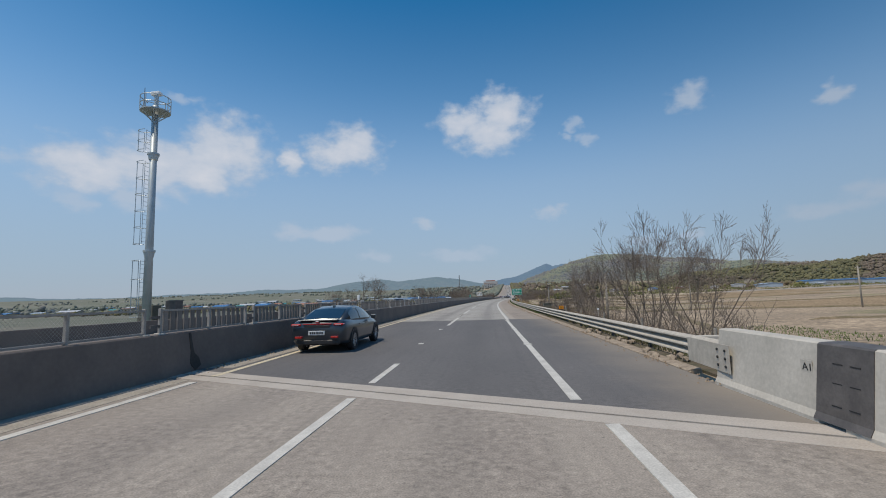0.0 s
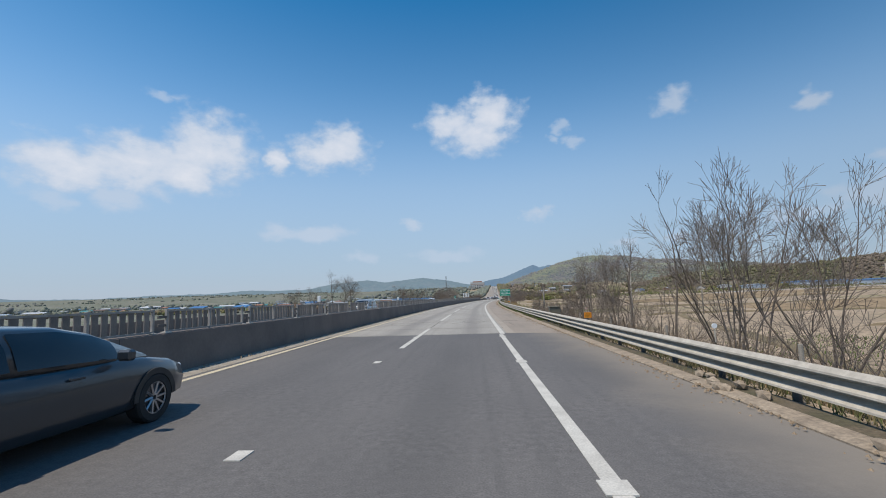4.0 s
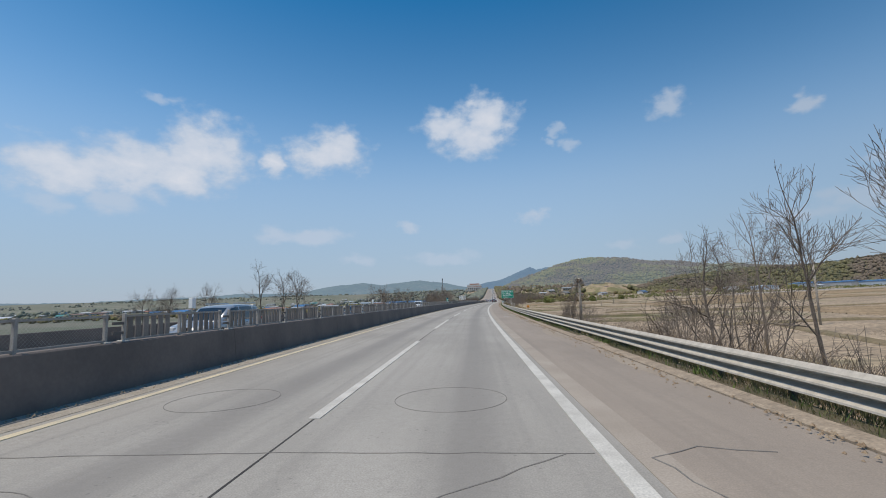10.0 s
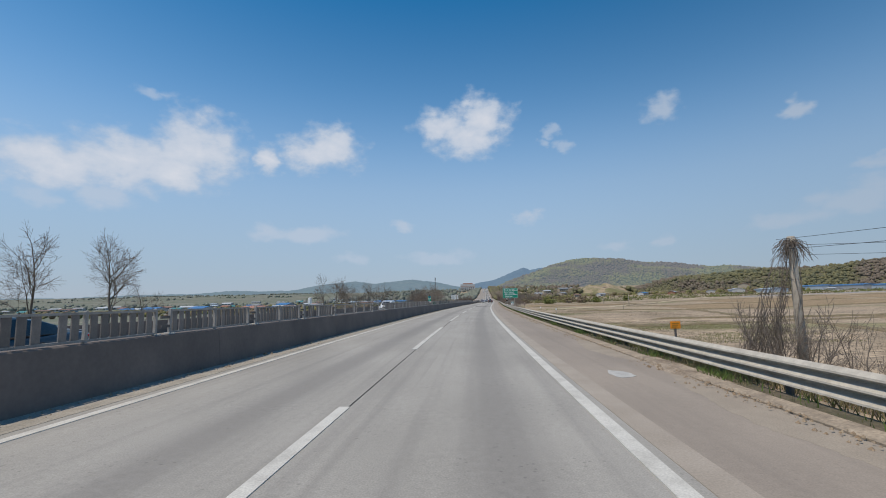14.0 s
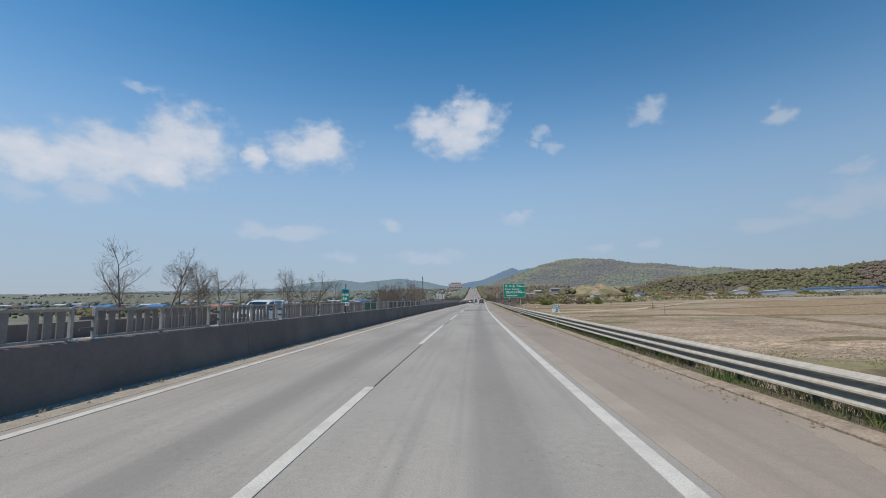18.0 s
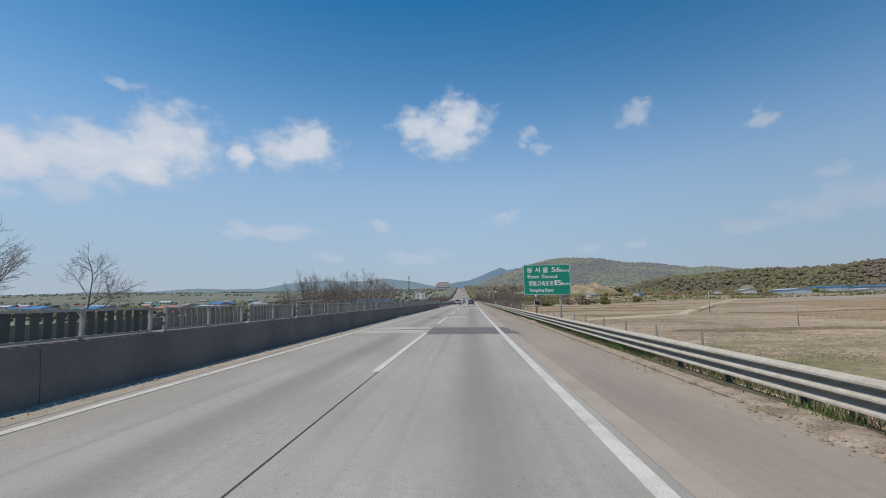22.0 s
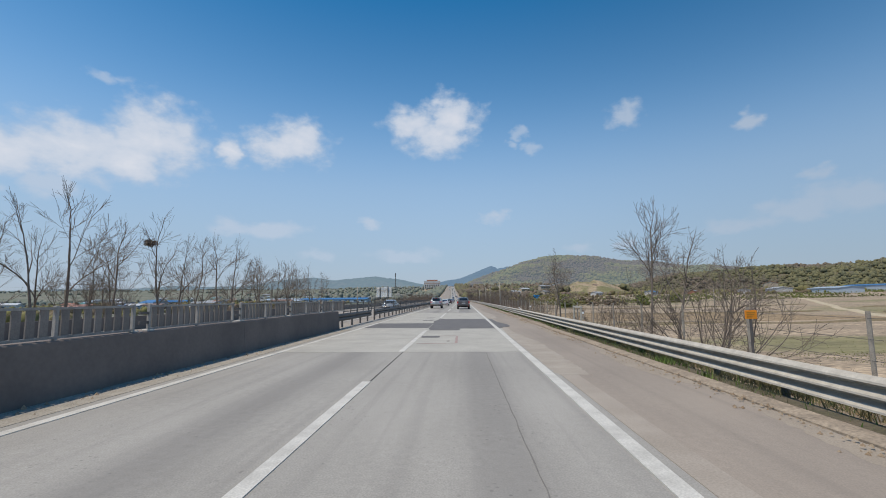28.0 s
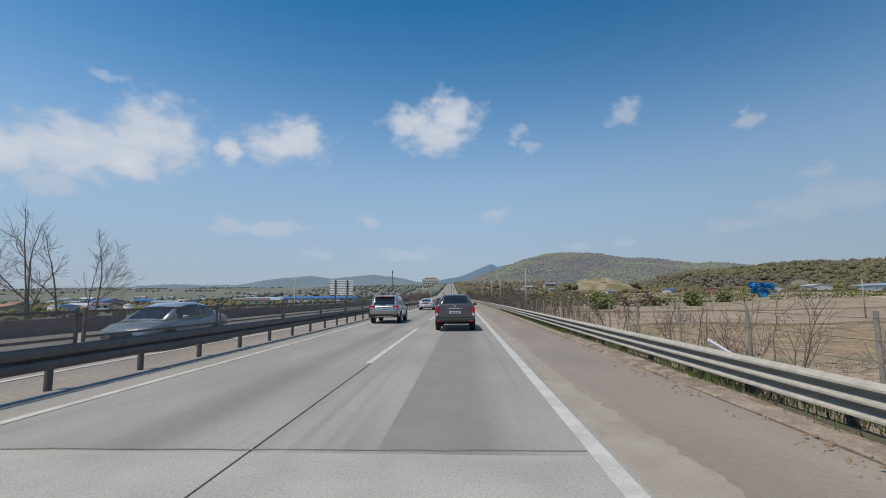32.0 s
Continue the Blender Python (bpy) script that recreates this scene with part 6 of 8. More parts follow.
def roadside_cabinet():
    g = thing("equipment_cabinet", "brown-grey metal equipment box behind the guardrail", "cabinet", pose_at(40.9, 7.66, 0, 0))
    part("body", box_bm(-0.33, 0.33, -0.25, 0.25, 0.0, 0.84, bevel=0.015), M_CABINET, g)
    part("lid", box_bm(-0.37, 0.37, -0.29, 0.29, 0.84, 0.89, bevel=0.01), M_CABINET, g)
    for x in (-0.28, 0.28):
        part("leg", box_bm(x - 0.04, x + 0.04, -0.05, 0.05, -1.2, 0.0), M_DSTEEL, g)


M_CABINET = mat("brown_painted_metal", (0.17, 0.15, 0.105), (0.13, 0.115, 0.085), 3, 0.6, 0.1)
roadside_cabinet()


def wire_frame():
    g = thing("steel_frame", "grey steel frame standing behind the guardrail", "frame", pose_at(248.3, 7.36, 0, 0))
    part("top_bar", box_bm(-0.04, 0.04, -0.72, 0.72, 1.1, 1.19, bevel=0.006), M_STEEL, g)
    for y in (-0.66, 0.66):
        part("upright", box_bm(-0.035, 0.035, y - 0.045, y + 0.045, -0.4, 1.1, bevel=0.006), M_STEEL, g)
        part("brace", rod_bm((0.0, y, 0.75), (0.0, y * 0.62, 1.1), 0.016), M_STEEL, g)


wire_frame()


def mast():
    g = thing("traffic_mast", "tall grey steel mast with a railed platform and caged ladder", "mast", pose_at(27.1, -19.8, 0, 0))
    pole = part("pole", rod_bm((0, 0, -1.2), (0, 0, 15.2), 0.28, 0.2, sides=14), M_PYLON, g, smooth=True)
    for z in (5.2, 11.8):
        part("flange", rod_bm((0, 0, z - 0.06), (0, 0, z + 0.06), 0.37, 0.37, sides=14), M_PYLON, pole)
        part("collar", rod_bm((0, 0, z - 0.4), (0, 0, z - 0.06), 0.27, 0.33, sides=14), M_PYLON, pole)
    for k in range(6):
        a = math.pi * k / 3
        part("bracket", rod_bm((0.24 * math.cos(a), 0.24 * math.sin(a), 14.2), (0.82 * math.cos(a), 0.82 * math.sin(a), 14.75), 0.035, sides=5), M_PYLON, g)
    part("platform", rod_bm((0, 0, 14.75), (0, 0, 14.83), 0.92, 0.92, sides=16), M_PYLON, g)
    rail = bmesh.new()
    n = 16
    for z in (15.25, 15.75):
        for k in range(n):
            a, b = 2 * math.pi * k / n, 2 * math.pi * (k + 1) / n
            add_rod(rail, (0.9 * math.cos(a), 0.9 * math.sin(a), z), (0.9 * math.cos(b), 0.9 * math.sin(b), z), 0.03, sides=6)
    for k in range(0, n, 2):
        a = 2 * math.pi * k / n
        add_rod(rail, (0.9 * math.cos(a), 0.9 * math.sin(a), 14.8), (0.9 * math.cos(a), 0.9 * math.sin(a), 15.75), 0.03, sides=6)
    part("railing", rail, M_PYLON, g)
    part("camera_stem", rod_bm((0.05, 0, 14.8), (0.05, 0, 16.0), 0.13, 0.13, sides=10), M_PYLON, g)
    cam_box = box_bm(-0.3, 0.35, -0.18, 0.18, 15.95, 16.2, bevel=0.03)
    part("camera_housing", cam_box, M_WHITE, g, "white camera housing")
    part("lightning_rod", rod_bm((-0.85, 0, 15.0), (-0.85, 0, 16.6), 0.02), M_DSTEEL, g)
    part("antenna", rod_bm((-1.05, 0, 15.85), (-0.6, 0, 15.5), 0.025), M_DSTEEL, g)
    # ladder and its cage
    for z0, z1 in ((0.9, 4.6), (5.7, 11.3), (12.1, 13.5)):
        lad = bmesh.new()
        for y in (-0.2, 0.2):
            add_rod(lad, (-0.42, y, z0), (-0.42, y, z1), 0.018, sides=5)
        z = z0 + 0.15
        while z < z1:
            add_rod(lad, (-0.42, -0.2, z), (-0.42, 0.2, z), 0.012, sides=5)
            z += 0.3
        part("ladder", lad, M_PYLON, g)
        cage = bmesh.new()
        rings = int((z1 - z0) / 1.4) + 1
        for r in range(rings + 1):
            z = z0 + (z1 - z0) * r / rings
            for k in range(8):
                a, b = math.pi / 2 + math.pi * k / 8, math.pi / 2 + math.pi * (k + 1) / 8
                add_rod(cage, (-0.42 + 0.72 * math.cos(a), 0.36 * math.sin(a), z), (-0.42 + 0.72 * math.cos(b), 0.36 * math.sin(b), z), 0.022, sides=5)
        for a in (math.pi * 0.75, math.pi, math.pi * 1.25):
            add_rod(cage, (-0.42 + 0.72 * math.cos(a), 0.36 * math.sin(a), z0), (-0.42 + 0.72 * math.cos(a), 0.36 * math.sin(a), z1), 0.02, sides=5)
        part("ladder_cage", cage, M_PYLON, g)
    return g


mast()


def mast_hut():
    g = thing("equipment_hut", "small grey equipment boxes at the mast's foot", "cabinet", pose_at(28.4, -19.6, 0, 0))
    part("body", box_bm(-1.6, -0.5, -0.4, 0.4, -1.0, 1.65, bevel=0.02), M_CABINET, g)
    part("door", box_bm(0.4, 1.1, -0.4, 0.4, -1.0, 1.95, bevel=0.02), M_DSTEEL, g)


mast_hut()


def camera_posts(s, u, top):
    g = thing("roadside_camera", "white camera box on a short pole beyond the opposite carriageway", "camera", pose_at(s, u, 0, 0))
    part("pole", rod_bm((0, 0, -1.0), (0, 0, top), 0.06), M_STEEL, g)
    part("housing", box_bm(-0.16, 0.16, -0.2, 0.2, top, top + 0.75, bevel=0.03), M_WHITE, g)


camera_posts(120.7, -18.4, 1.5)
camera_posts(67.2, -17.75, 1.62)


def rear_sign():
    """The back of a large board that faces the oncoming traffic."""
    g = thing("sign_board", "ribbed white back of a large sign for the opposite carriageway", "road sign", pose_at(361.0, -21.9, 0, 0))
    for k in range(9):
        part("rib", box_bm(-2.3, 2.3, 0, 0.08, 2.2 + 0.34 * k, 2.44 + 0.34 * k, bevel=0.01), M_WHITE, g)
    part("panel", box_bm(-2.3, 2.3, 0.08, 0.1, 2.2, 5.2), M_DSTEEL, g)
    for x in (-1.2, 1.2):
        part("post", box_bm(x - 0.12, x + 0.12, -0.2, 0.0, -2.5, 5.2), M_DSTEEL, g)


rear_sign()


def parapet_details():
    plate = box_bm(-0.012, 0.0, -0.85, 0.85, 0.24, 0.7, bevel=0.004)
    ob = part("end_plate", plate, M_STEEL, parapet, "bolted steel guardrail end plate", pose_at(8.6, 6.2) @ Matrix.Rotation(radians(-3), 4, "Z"))
    for y in (-0.72, -0.45):
        for z in (0.34, 0.47, 0.6):
            part("bolt", rod_bm((-0.03, y, z), (-0.01, y, z), 0.025, sides=6), M_BLACK, ob)
    cover = [(u - 0.012, z) for u, z in PAR[1:5]] + [(6.56, 0.952), (6.56, 0.94)] + [(u - 0.002, z) for u, z in PAR[1:5]][::-1]
    child("joint_cover", sweep("joint_cover", cover, 5.12, 5.92, M_DSTEEL, 0.8), parapet, None, "grey steel joint cover plate")
    for y in (5.35, 5.6):
        for z, u in ((0.72, 6.235), (0.5, 6.21), (0.25, 6.175)):
            part("bolt_slot", box_bm(-0.008, 0.0, -0.07, 0.07, z - 0.006, z + 0.006), M_BLACK, parapet, "", pose_at(y, u))
    lab = part("label_plate", box_bm(-0.006, 0.0, -0.1, 0.1, 0.55, 0.7), M_PARAPET, parapet, "small pale plate", pose_at(6.1, 6.228))
    cu = lettering("A1", 0.13, -0.075, 0.575, M_BLACK, lab, width=0.15, bold=0.004)
    cu.matrix_basis = Matrix.Rotation(radians(-90), 4, "Z") @ Matrix.Translation((0, 0, 0))


parapet_details()


def white_pipe():
    ob = part("leaning_pipe", rod_bm((0, 0, 0), (-1.5, 0.6, 1.1), 0.05), M_WHITE, None, "", pose_at(284.5, 10.6, -0.75))
    tagged(ob, "fallen white plastic pipe leaning in the brush", "pipe")


white_pipe()


def broken_kerb(s):
    rng = random.Random(int(s))
    g = thing("broken_kerb", "heap of broken concrete kerb pieces under the guardrail", "rubble", pose_at(s, 6.55, 0.02, 0))
    for k in range(7):
        bm = bmesh.new()
        bmesh.ops.create_icosphere(bm, subdivisions=1, radius=0.5)
        for v in bm.verts:
            v.co *= rng.uniform(0.7, 1.2)
        bmesh.ops.transform(bm, matrix=Matrix.Translation((rng.uniform(-0.25, 0.25), rng.uniform(-1.2, 1.2), 0.06)) @ Matrix.Diagonal((0.2, 0.32, 0.17, 1)), verts=bm.verts)
        part("stone", bm, M_KERB, g)


for s in (15.0, 19.0, 11.5, 154.5, 272.0):
    broken_kerb(s)


def headwall():
    g = thing("culvert_headwall", "weathered concrete culvert headwall below the guardrail", "wall", pose_at(14.2, 8.3, 0, 0))
    part("wall", box_bm(-0.9, 0.9, -0.12, 0.12, -1.4, 0.26, bevel=0.02), M_PARAPET, g)
    part("side_wall", box_bm(0.78, 0.98, 0.12, 1.5, -1.5, 0.1, bevel=0.02), M_KERB, g)
    for r in range(4):
        for k in range(5):
            x = 1.05 + 0.36 * k + (0.18 if r % 2 else 0)
            part("stone", box_bm(x, x + 0.33, -0.1 - 0.02 * (k % 3), 0.2, -1.2 + 0.28 * r, -0.95 + 0.28 * r, bevel=0.04), M_KERB, g)


headwall()

# ---- vehicles ----
M_TYRE = mat("tyre_rubber", (0.018, 0.018, 0.018), (0.026, 0.026, 0.026), 8, 0.8, 0.2)
M_RIM = mat("alloy_rim", (0.48, 0.48, 0.49), (0.36, 0.36, 0.37), 6, 0.3, 0, metal=0.85, fine=0.04)
M_TRIM = mat("black_plastic_trim", (0.022, 0.022, 0.023), (0.03, 0.03, 0.03), 5, 0.55, 0.05)
M_TAIL = mat("red_lamp_lens", (0.55, 0.012, 0.012), (0.42, 0.01, 0.01), 5, 0.15, 0, fine=0.05, coat=0.5)
M_CLEAR = mat("clear_lamp_lens", (0.62, 0.62, 0.6), (0.5, 0.5, 0.5), 5, 0.12, 0, fine=0.05, coat=0.5)
M_PLATE = mat("white_number_plate", (0.72, 0.73, 0.72), (0.62, 0.63, 0.63), 5, 0.5, 0, fine=0.05)
M_CHROME = mat("chrome", (0.7, 0.7, 0.7), (0.6, 0.6, 0.6), 5, 0.12, 0, metal=1.0, fine=0.03)
M_GLASS = mat("tinted_car_glass", (0.012, 0.014, 0.016), (0.018, 0.02, 0.022), 2, 0.05, 0, fine=0.03, coat=0.6)


def paint(name, c, metal=0.4):
    return mat(name, c, tuple(v * 0.9 for v in c), 1.2, 0.28, 0, metal=metal, fine=0.05, grain=300, coat=0.7)


M_PICKUP = paint("grey_metallic_paint", (0.105, 0.102, 0.112))
M_SILVER = paint("silver_metallic_paint", (0.42, 0.44, 0.46), 0.5)
M_WCAR = paint("white_car_paint", (0.72, 0.74, 0.75), 0.0)
M_DARKCAR = paint("dark_grey_car_paint", (0.045, 0.054, 0.064))


def loft(rows):
    """A skin over cross sections, each a half outline of (x, z) from the sill up to the middle line, at y."""
    bm = bmesh.new()
    rings = []
    for y, half in rows:
        full = [(x, z) for x, z in half] + [(-x, z) for x, z in half[::-1][(1 if half[-1][0] == 0 else 0):]]
        rings.append([bm.verts.new((x, y, z)) for x, z in full])
    for a, b in zip(rings, rings[1:]):
        for k in range(len(a) - 1):
            bm.faces.new((a[k], a[k + 1], b[k + 1], b[k]))
        bm.faces.new((a[-1], a[0], b[0], b[-1]))
    bm.faces.new(rings[0][::-1])
    bm.faces.new(rings[-1])
    bmesh.ops.recalc_face_normals(bm, faces=bm.faces)
    return bm


def body_row(y, w, lo, hi, crown=0.02):
    return (y, [(w * 0.82, lo), (w * 0.95, lo + 0.06), (w * 0.985, lo + 0.2), (w, lo + (hi - lo) * 0.55), (w * 0.985, hi - 0.16), (w * 0.93, hi - 0.04), (w * 0.86, hi), (0, hi + crown)])


def cabin_row(y, wb, wt, base, top):
    return (y, [(wb, base), (wb * 0.55 + wt * 0.45, base + (top - base) * 0.55), (wt, top - 0.09 * min(1, (top - base))), (wt * 0.86, top - 0.01), (0, top + 0.015)])


WHEEL = {}


def wheel_meshes(r, w):
    key = (r, w)
    if key in WHEEL:
        return WHEEL[key]
    bm = bmesh.new()
    prof = [(r * 0.66, -w / 2), (r * 0.93, -w / 2), (r, -w / 2 + 0.03), (r, w / 2 - 0.03), (r * 0.93, w / 2), (r * 0.66, w / 2)]
    n = 28
    rings = [[bm.verts.new((x, q * math.cos(2 * math.pi * k / n), q * math.sin(2 * math.pi * k / n))) for q, x in prof] for k in range(n)]
    for k in range(n):
        a, b = rings[k], rings[(k + 1) % n]
        for j in range(len(prof)):
            bm.faces.new((a[j], a[(j + 1) % len(prof)], b[(j + 1) % len(prof)], b[j]))
    bmesh.ops.recalc_face_normals(bm, faces=bm.faces)
    tyre = shared("tyre", bm, M_TYRE)
    bm = bmesh.new()
    add_rod(bm, (-w * 0.3, 0, 0), (w * 0.28, 0, 0), r * 0.66, sides=24)
    dark = shared("drum", bm, M_TRIM)
    bm = bmesh.new()
    for k in range(10):
        a = 2 * math.pi * k / 10
        for sx in (w * 0.3, -w * 0.3):
            p, q = Vector((sx, r * 0.1 * math.cos(a), r * 0.1 * math.sin(a))), Vector((sx * 1.3, r * 0.64 * math.cos(a + 0.08), r * 0.64 * math.sin(a + 0.08)))
            add_rod(bm, p, q, r * 0.07, r * 0.055, sides=5)
    for sx in (w * 0.33, -w * 0.33):
        for k in range(20):
            a, b = 2 * math.pi * k / 20, 2 * math.pi * (k + 1) / 20
            add_rod(bm, (sx * 1.2, r * 0.64 * math.cos(a), r * 0.64 * math.sin(a)), (sx * 1.2, r * 0.64 * math.cos(b), r * 0.64 * math.sin(b)), r * 0.04, sides=5, caps=False)
    rim = shared("rim", bm, M_RIM)
    WHEEL[key] = (tyre, dark, rim)
    return WHEEL[key]


def add_wheels(g, half, ys, r, w=0.22):
    tyre, dark, rim = wheel_meshes(r, w)
    arch = bmesh.new()
    n = 16
    for k in range(n):
        a, b = math.pi * k / n, math.pi * (k + 1) / n
        q = [arch.verts.new((x, rr * math.cos(t), rr * math.sin(t))) for x in (-0.03, 0.012) for t in (a, b) for rr in (r * 0.98, r * 1.22)]
        arch.faces.new((q[4], q[5], q[7], q[6]))
        arch.faces.new((q[1], q[3], q[7], q[5]))
        arch.faces.new((q[0], q[1], q[3], q[2]))
        arch.faces.new((q[0], q[4], q[6], q[2]))
    bmesh.ops.remove_doubles(arch, verts=arch.verts, dist=0.0005)
    am = shared("wheel_arch", arch, M_TRIM)
    for y in ys:
        for side in (1, -1):
            wh = child("wheel", tyre, g, Matrix.Translation((side * (half - w / 2 + 0.01), y, r)))
            child("rim", rim, wh)
            child("hub", dark, wh)
            child("wheel_arch", am, g, Matrix.Translation((side * (half - 0.004), y, r)) @ (Matrix.Identity(4) if side > 0 else Matrix.Rotation(math.pi, 4, "Z")))


def rear_fittings(g, half, y, z_lamp, z_plate, lamp_w, lamp_h, plate_y=None, wrap=0.0, high_plate=True):
    for side in (1, -1):
        lamp = box_bm(-lamp_w / 2, lamp_w / 2, -0.05, 0.16, -lamp_h / 2, lamp_h / 2, bevel=0.025)
        part("tail_lamp", lamp, M_TAIL, g, "red tail lamp", Matrix.Translation((side * (half - lamp_w / 2 - 0.01), y + 0.04, z_lamp)))
        part("lamp_lens", box_bm(-lamp_w * 0.3, lamp_w * 0.3, -0.058, -0.04, -lamp_h * 0.28, -lamp_h * 0.02), M_CLEAR, g, "", Matrix.Translation((side * (half - lamp_w / 2 - 0.01), y + 0.04, z_lamp)))
        part("reflector", box_bm(-0.11, 0.11, -0.03, 0.05, -0.03, 0.03, bevel=0.008), M_TAIL, g, "", Matrix.Translation((side * (half - 0.28), y - 0.03, 0.5 if z_lamp < 0.95 else 0.56)))
    plate = part("number_plate", box_bm(-0.26, 0.26, -0.02, 0.0, -0.065, 0.065, bevel=0.004), M_PLATE, g, "white number plate", Matrix.Translation((0, (plate_y if plate_y is not None else y) - 0.02, z_plate)))
    for x0, x1 in ((-0.21, -0.16), (-0.14, -0.09), (-0.07, -0.03), (0.0, 0.05), (0.07, 0.11), (0.13, 0.17), (0.185, 0.22)):
        part("plate_bar", box_bm(x0, x1, -0.026, -0.02, -0.035, 0.035), M_BLACK, plate)


def mirrors(g, half, y, z, m):
    for side in (1, -1):
        part("side_mirror", box_bm(-0.1, 0.1, -0.06, 0.06, -0.07, 0.07, bevel=0.03), m, g, "", Matrix.Translation((side * (half + 0.08), y, z)))


def glazing(g, cab, sides):
    """Panes a few millimetres proud of the cabin's skin: rear window, windscreen and the side windows."""
    def spot(i, a, k, sx=1.0):
        (y0, h0), (y1, h1) = cab[i], cab[i + 1]
        p, q = h0[k], h1[k]
        return Vector(((p[0] + (q[0] - p[0]) * a) * sx, y0 + (y1 - y0) * a, p[1] + (q[1] - p[1]) * a))
    for name, i, a0, a1, off in (("rear_window", 0, 0.08, 0.93, Vector((0, -0.008, 0.008))), ("windscreen", len(cab) - 2, 0.07, 0.95, Vector((0, 0.008, 0.008)))):
        bm = bmesh.new()
        rows = []
        for a in (a0, (a0 + a1) / 2, a1):
            rows.append([bm.verts.new(spot(i, a, 3, f) + off) for f in (0.98,)] + [bm.verts.new(spot(i, a, 4) + off)] + [bm.verts.new(spot(i, a, 3, -0.98) + off)])
        for r, q in zip(rows, rows[1:]):
            for k in range(2):
                bm.faces.new((r[k], r[k + 1], q[k + 1], q[k]))
        bmesh.ops.recalc_face_normals(bm, faces=bm.faces)
        part(name, bm, M_GLASS, g, "dark tinted glass", smooth=True)
    for i0, a0, i1, a1 in sides:
        for sx in (1, -1):
            bm = bmesh.new()
            cols = []
            for i, a in [(i0, a0)] + [(j, 0.0) for j in range(i0 + 1, i1 + 1)] + ([(i1, a1)] if a1 > 0 else []):
                lo, mid, up = spot(i, a, 0, sx), spot(i, a, 1, sx), spot(i, a, 2, sx)
                cols.append([bm.verts.new(v + Vector((0.009 * sx, 0, 0.002))) for v in (lo.lerp(mid, 0.14), mid, mid.lerp(up, 0.86))])
            for c, d in zip(cols, cols[1:]):
                for k in range(2):
                    bm.faces.new((c[k], c[k + 1], d[k + 1], d[k]))
            bmesh.ops.recalc_face_normals(bm, faces=bm.faces)
            part("side_window", bm, M_GLASS, g, "dark tinted glass", smooth=True)


def sedan(s, u, material, label, name="sedan_car", turn=0.0, length=4.68, w=0.915, h=1.43):
    """A fastback saloon car; y runs from the tail (0) to the nose."""
    g = thing(name, label, "car", pose_at(s, u, 0, turn))
    L = length
    rows = [body_row(0.0, w * 0.80, 0.42, 0.78), body_row(0.03, w * 0.87, 0.36, 0.9), body_row(0.09, w * 0.92, 0.31, 0.965), body_row(0.28, w * 0.965, 0.26, 1.0), body_row(0.6, w * 0.99, 0.23, 1.0), body_row(1.0, w, 0.22, 0.98), body_row(L * 0.45, w, 0.21, 0.95), body_row(L * 0.68, w, 0.21, 0.95),
            body_row(L * 0.78, w * 0.99, 0.22, 0.91), body_row(L * 0.9, w * 0.95, 0.23, 0.82), body_row(L * 0.97, w * 0.86, 0.26, 0.72), body_row(L, w * 0.72, 0.3, 0.6)]
    part("body", loft(rows), material, g, smooth=True)
    cab = [cabin_row(0.36, w * 0.80, w * 0.78, 0.98, 1.01), cabin_row(1.3, w * 0.89, w * 0.68, 0.96, h - 0.085), cabin_row(1.9, w * 0.91, w * 0.67, 0.95, h), cabin_row(2.45, w * 0.92, w * 0.67, 0.94, h - 0.015), cabin_row(2.95, w * 0.92, w * 0.67, 0.93, h - 0.12), cabin_row(3.75, w * 0.84, w * 0.78, 0.91, 0.95)]
    part("cabin", loft(cab), material, g, smooth=True)
    glazing(g, cab, ((0, 0.62, 1, 0.85), (1, 0.97, 4, 0.3)))
    part("boot_lip", box_bm(-w * 0.7, w * 0.7, 0.03, 0.3, 0.995, 1.025, bevel=0.012), material, g)
    part("aerial_fin", box_bm(-0.02, 0.02, 1.5, 1.7, h - 0.05, h + 0.03, bevel=0.01), material, g)
    part("diffuser", box_bm(-w * 0.78, w * 0.78, -0.02, 0.14, 0.25, 0.44, bevel=0.05), M_TRIM, g, "black lower bumper")
    part("lamp_bar", box_bm(-w * 0.5, w * 0.5, -0.012, 0.05, 0.885, 0.91, bevel=0.006), M_TAIL, g, "thin red light bar")
    part("boot_recess", box_bm(-w * 0.45, w * 0.45, -0.006, 0.04, 0.78, 0.86, bevel=0.01), M_TRIM, g)
    part("badge", box_bm(-0.06, 0.06, 0.0, 0.08, 0.945, 0.985, bevel=0.012), M_CHROME, g)
    rear_fittings(g, w * 0.93, -0.02, 0.88, 0.63, 0.32, 0.06)
    mirrors(g, w, L * 0.66, 1.0, material)
    add_wheels(g, w, (0.96, L - 0.92), 0.335)
    for side in (1, -1):
        for y in (L * 0.33, L * 0.53):
            part("door_handle", box_bm(-0.015, 0.015, -0.1, 0.1, 0.8, 0.83, bevel=0.006), material, g, "", Matrix.Translation((side * (w + 0.002), y, 0)))
        part("head_lamp", box_bm(-0.14, 0.14, -0.14, 0.1, -0.05, 0.05, bevel=0.03), M_CLEAR, g, "", Matrix.Translation((side * w * 0.62, L - 0.16, 0.66)))
    part("grille", box_bm(-0.36, 0.36, 0, 0.04, 0.4, 0.6, bevel=0.02), M_TRIM, g, "", Matrix.Translation((0, L - 0.01, 0)))
    return g


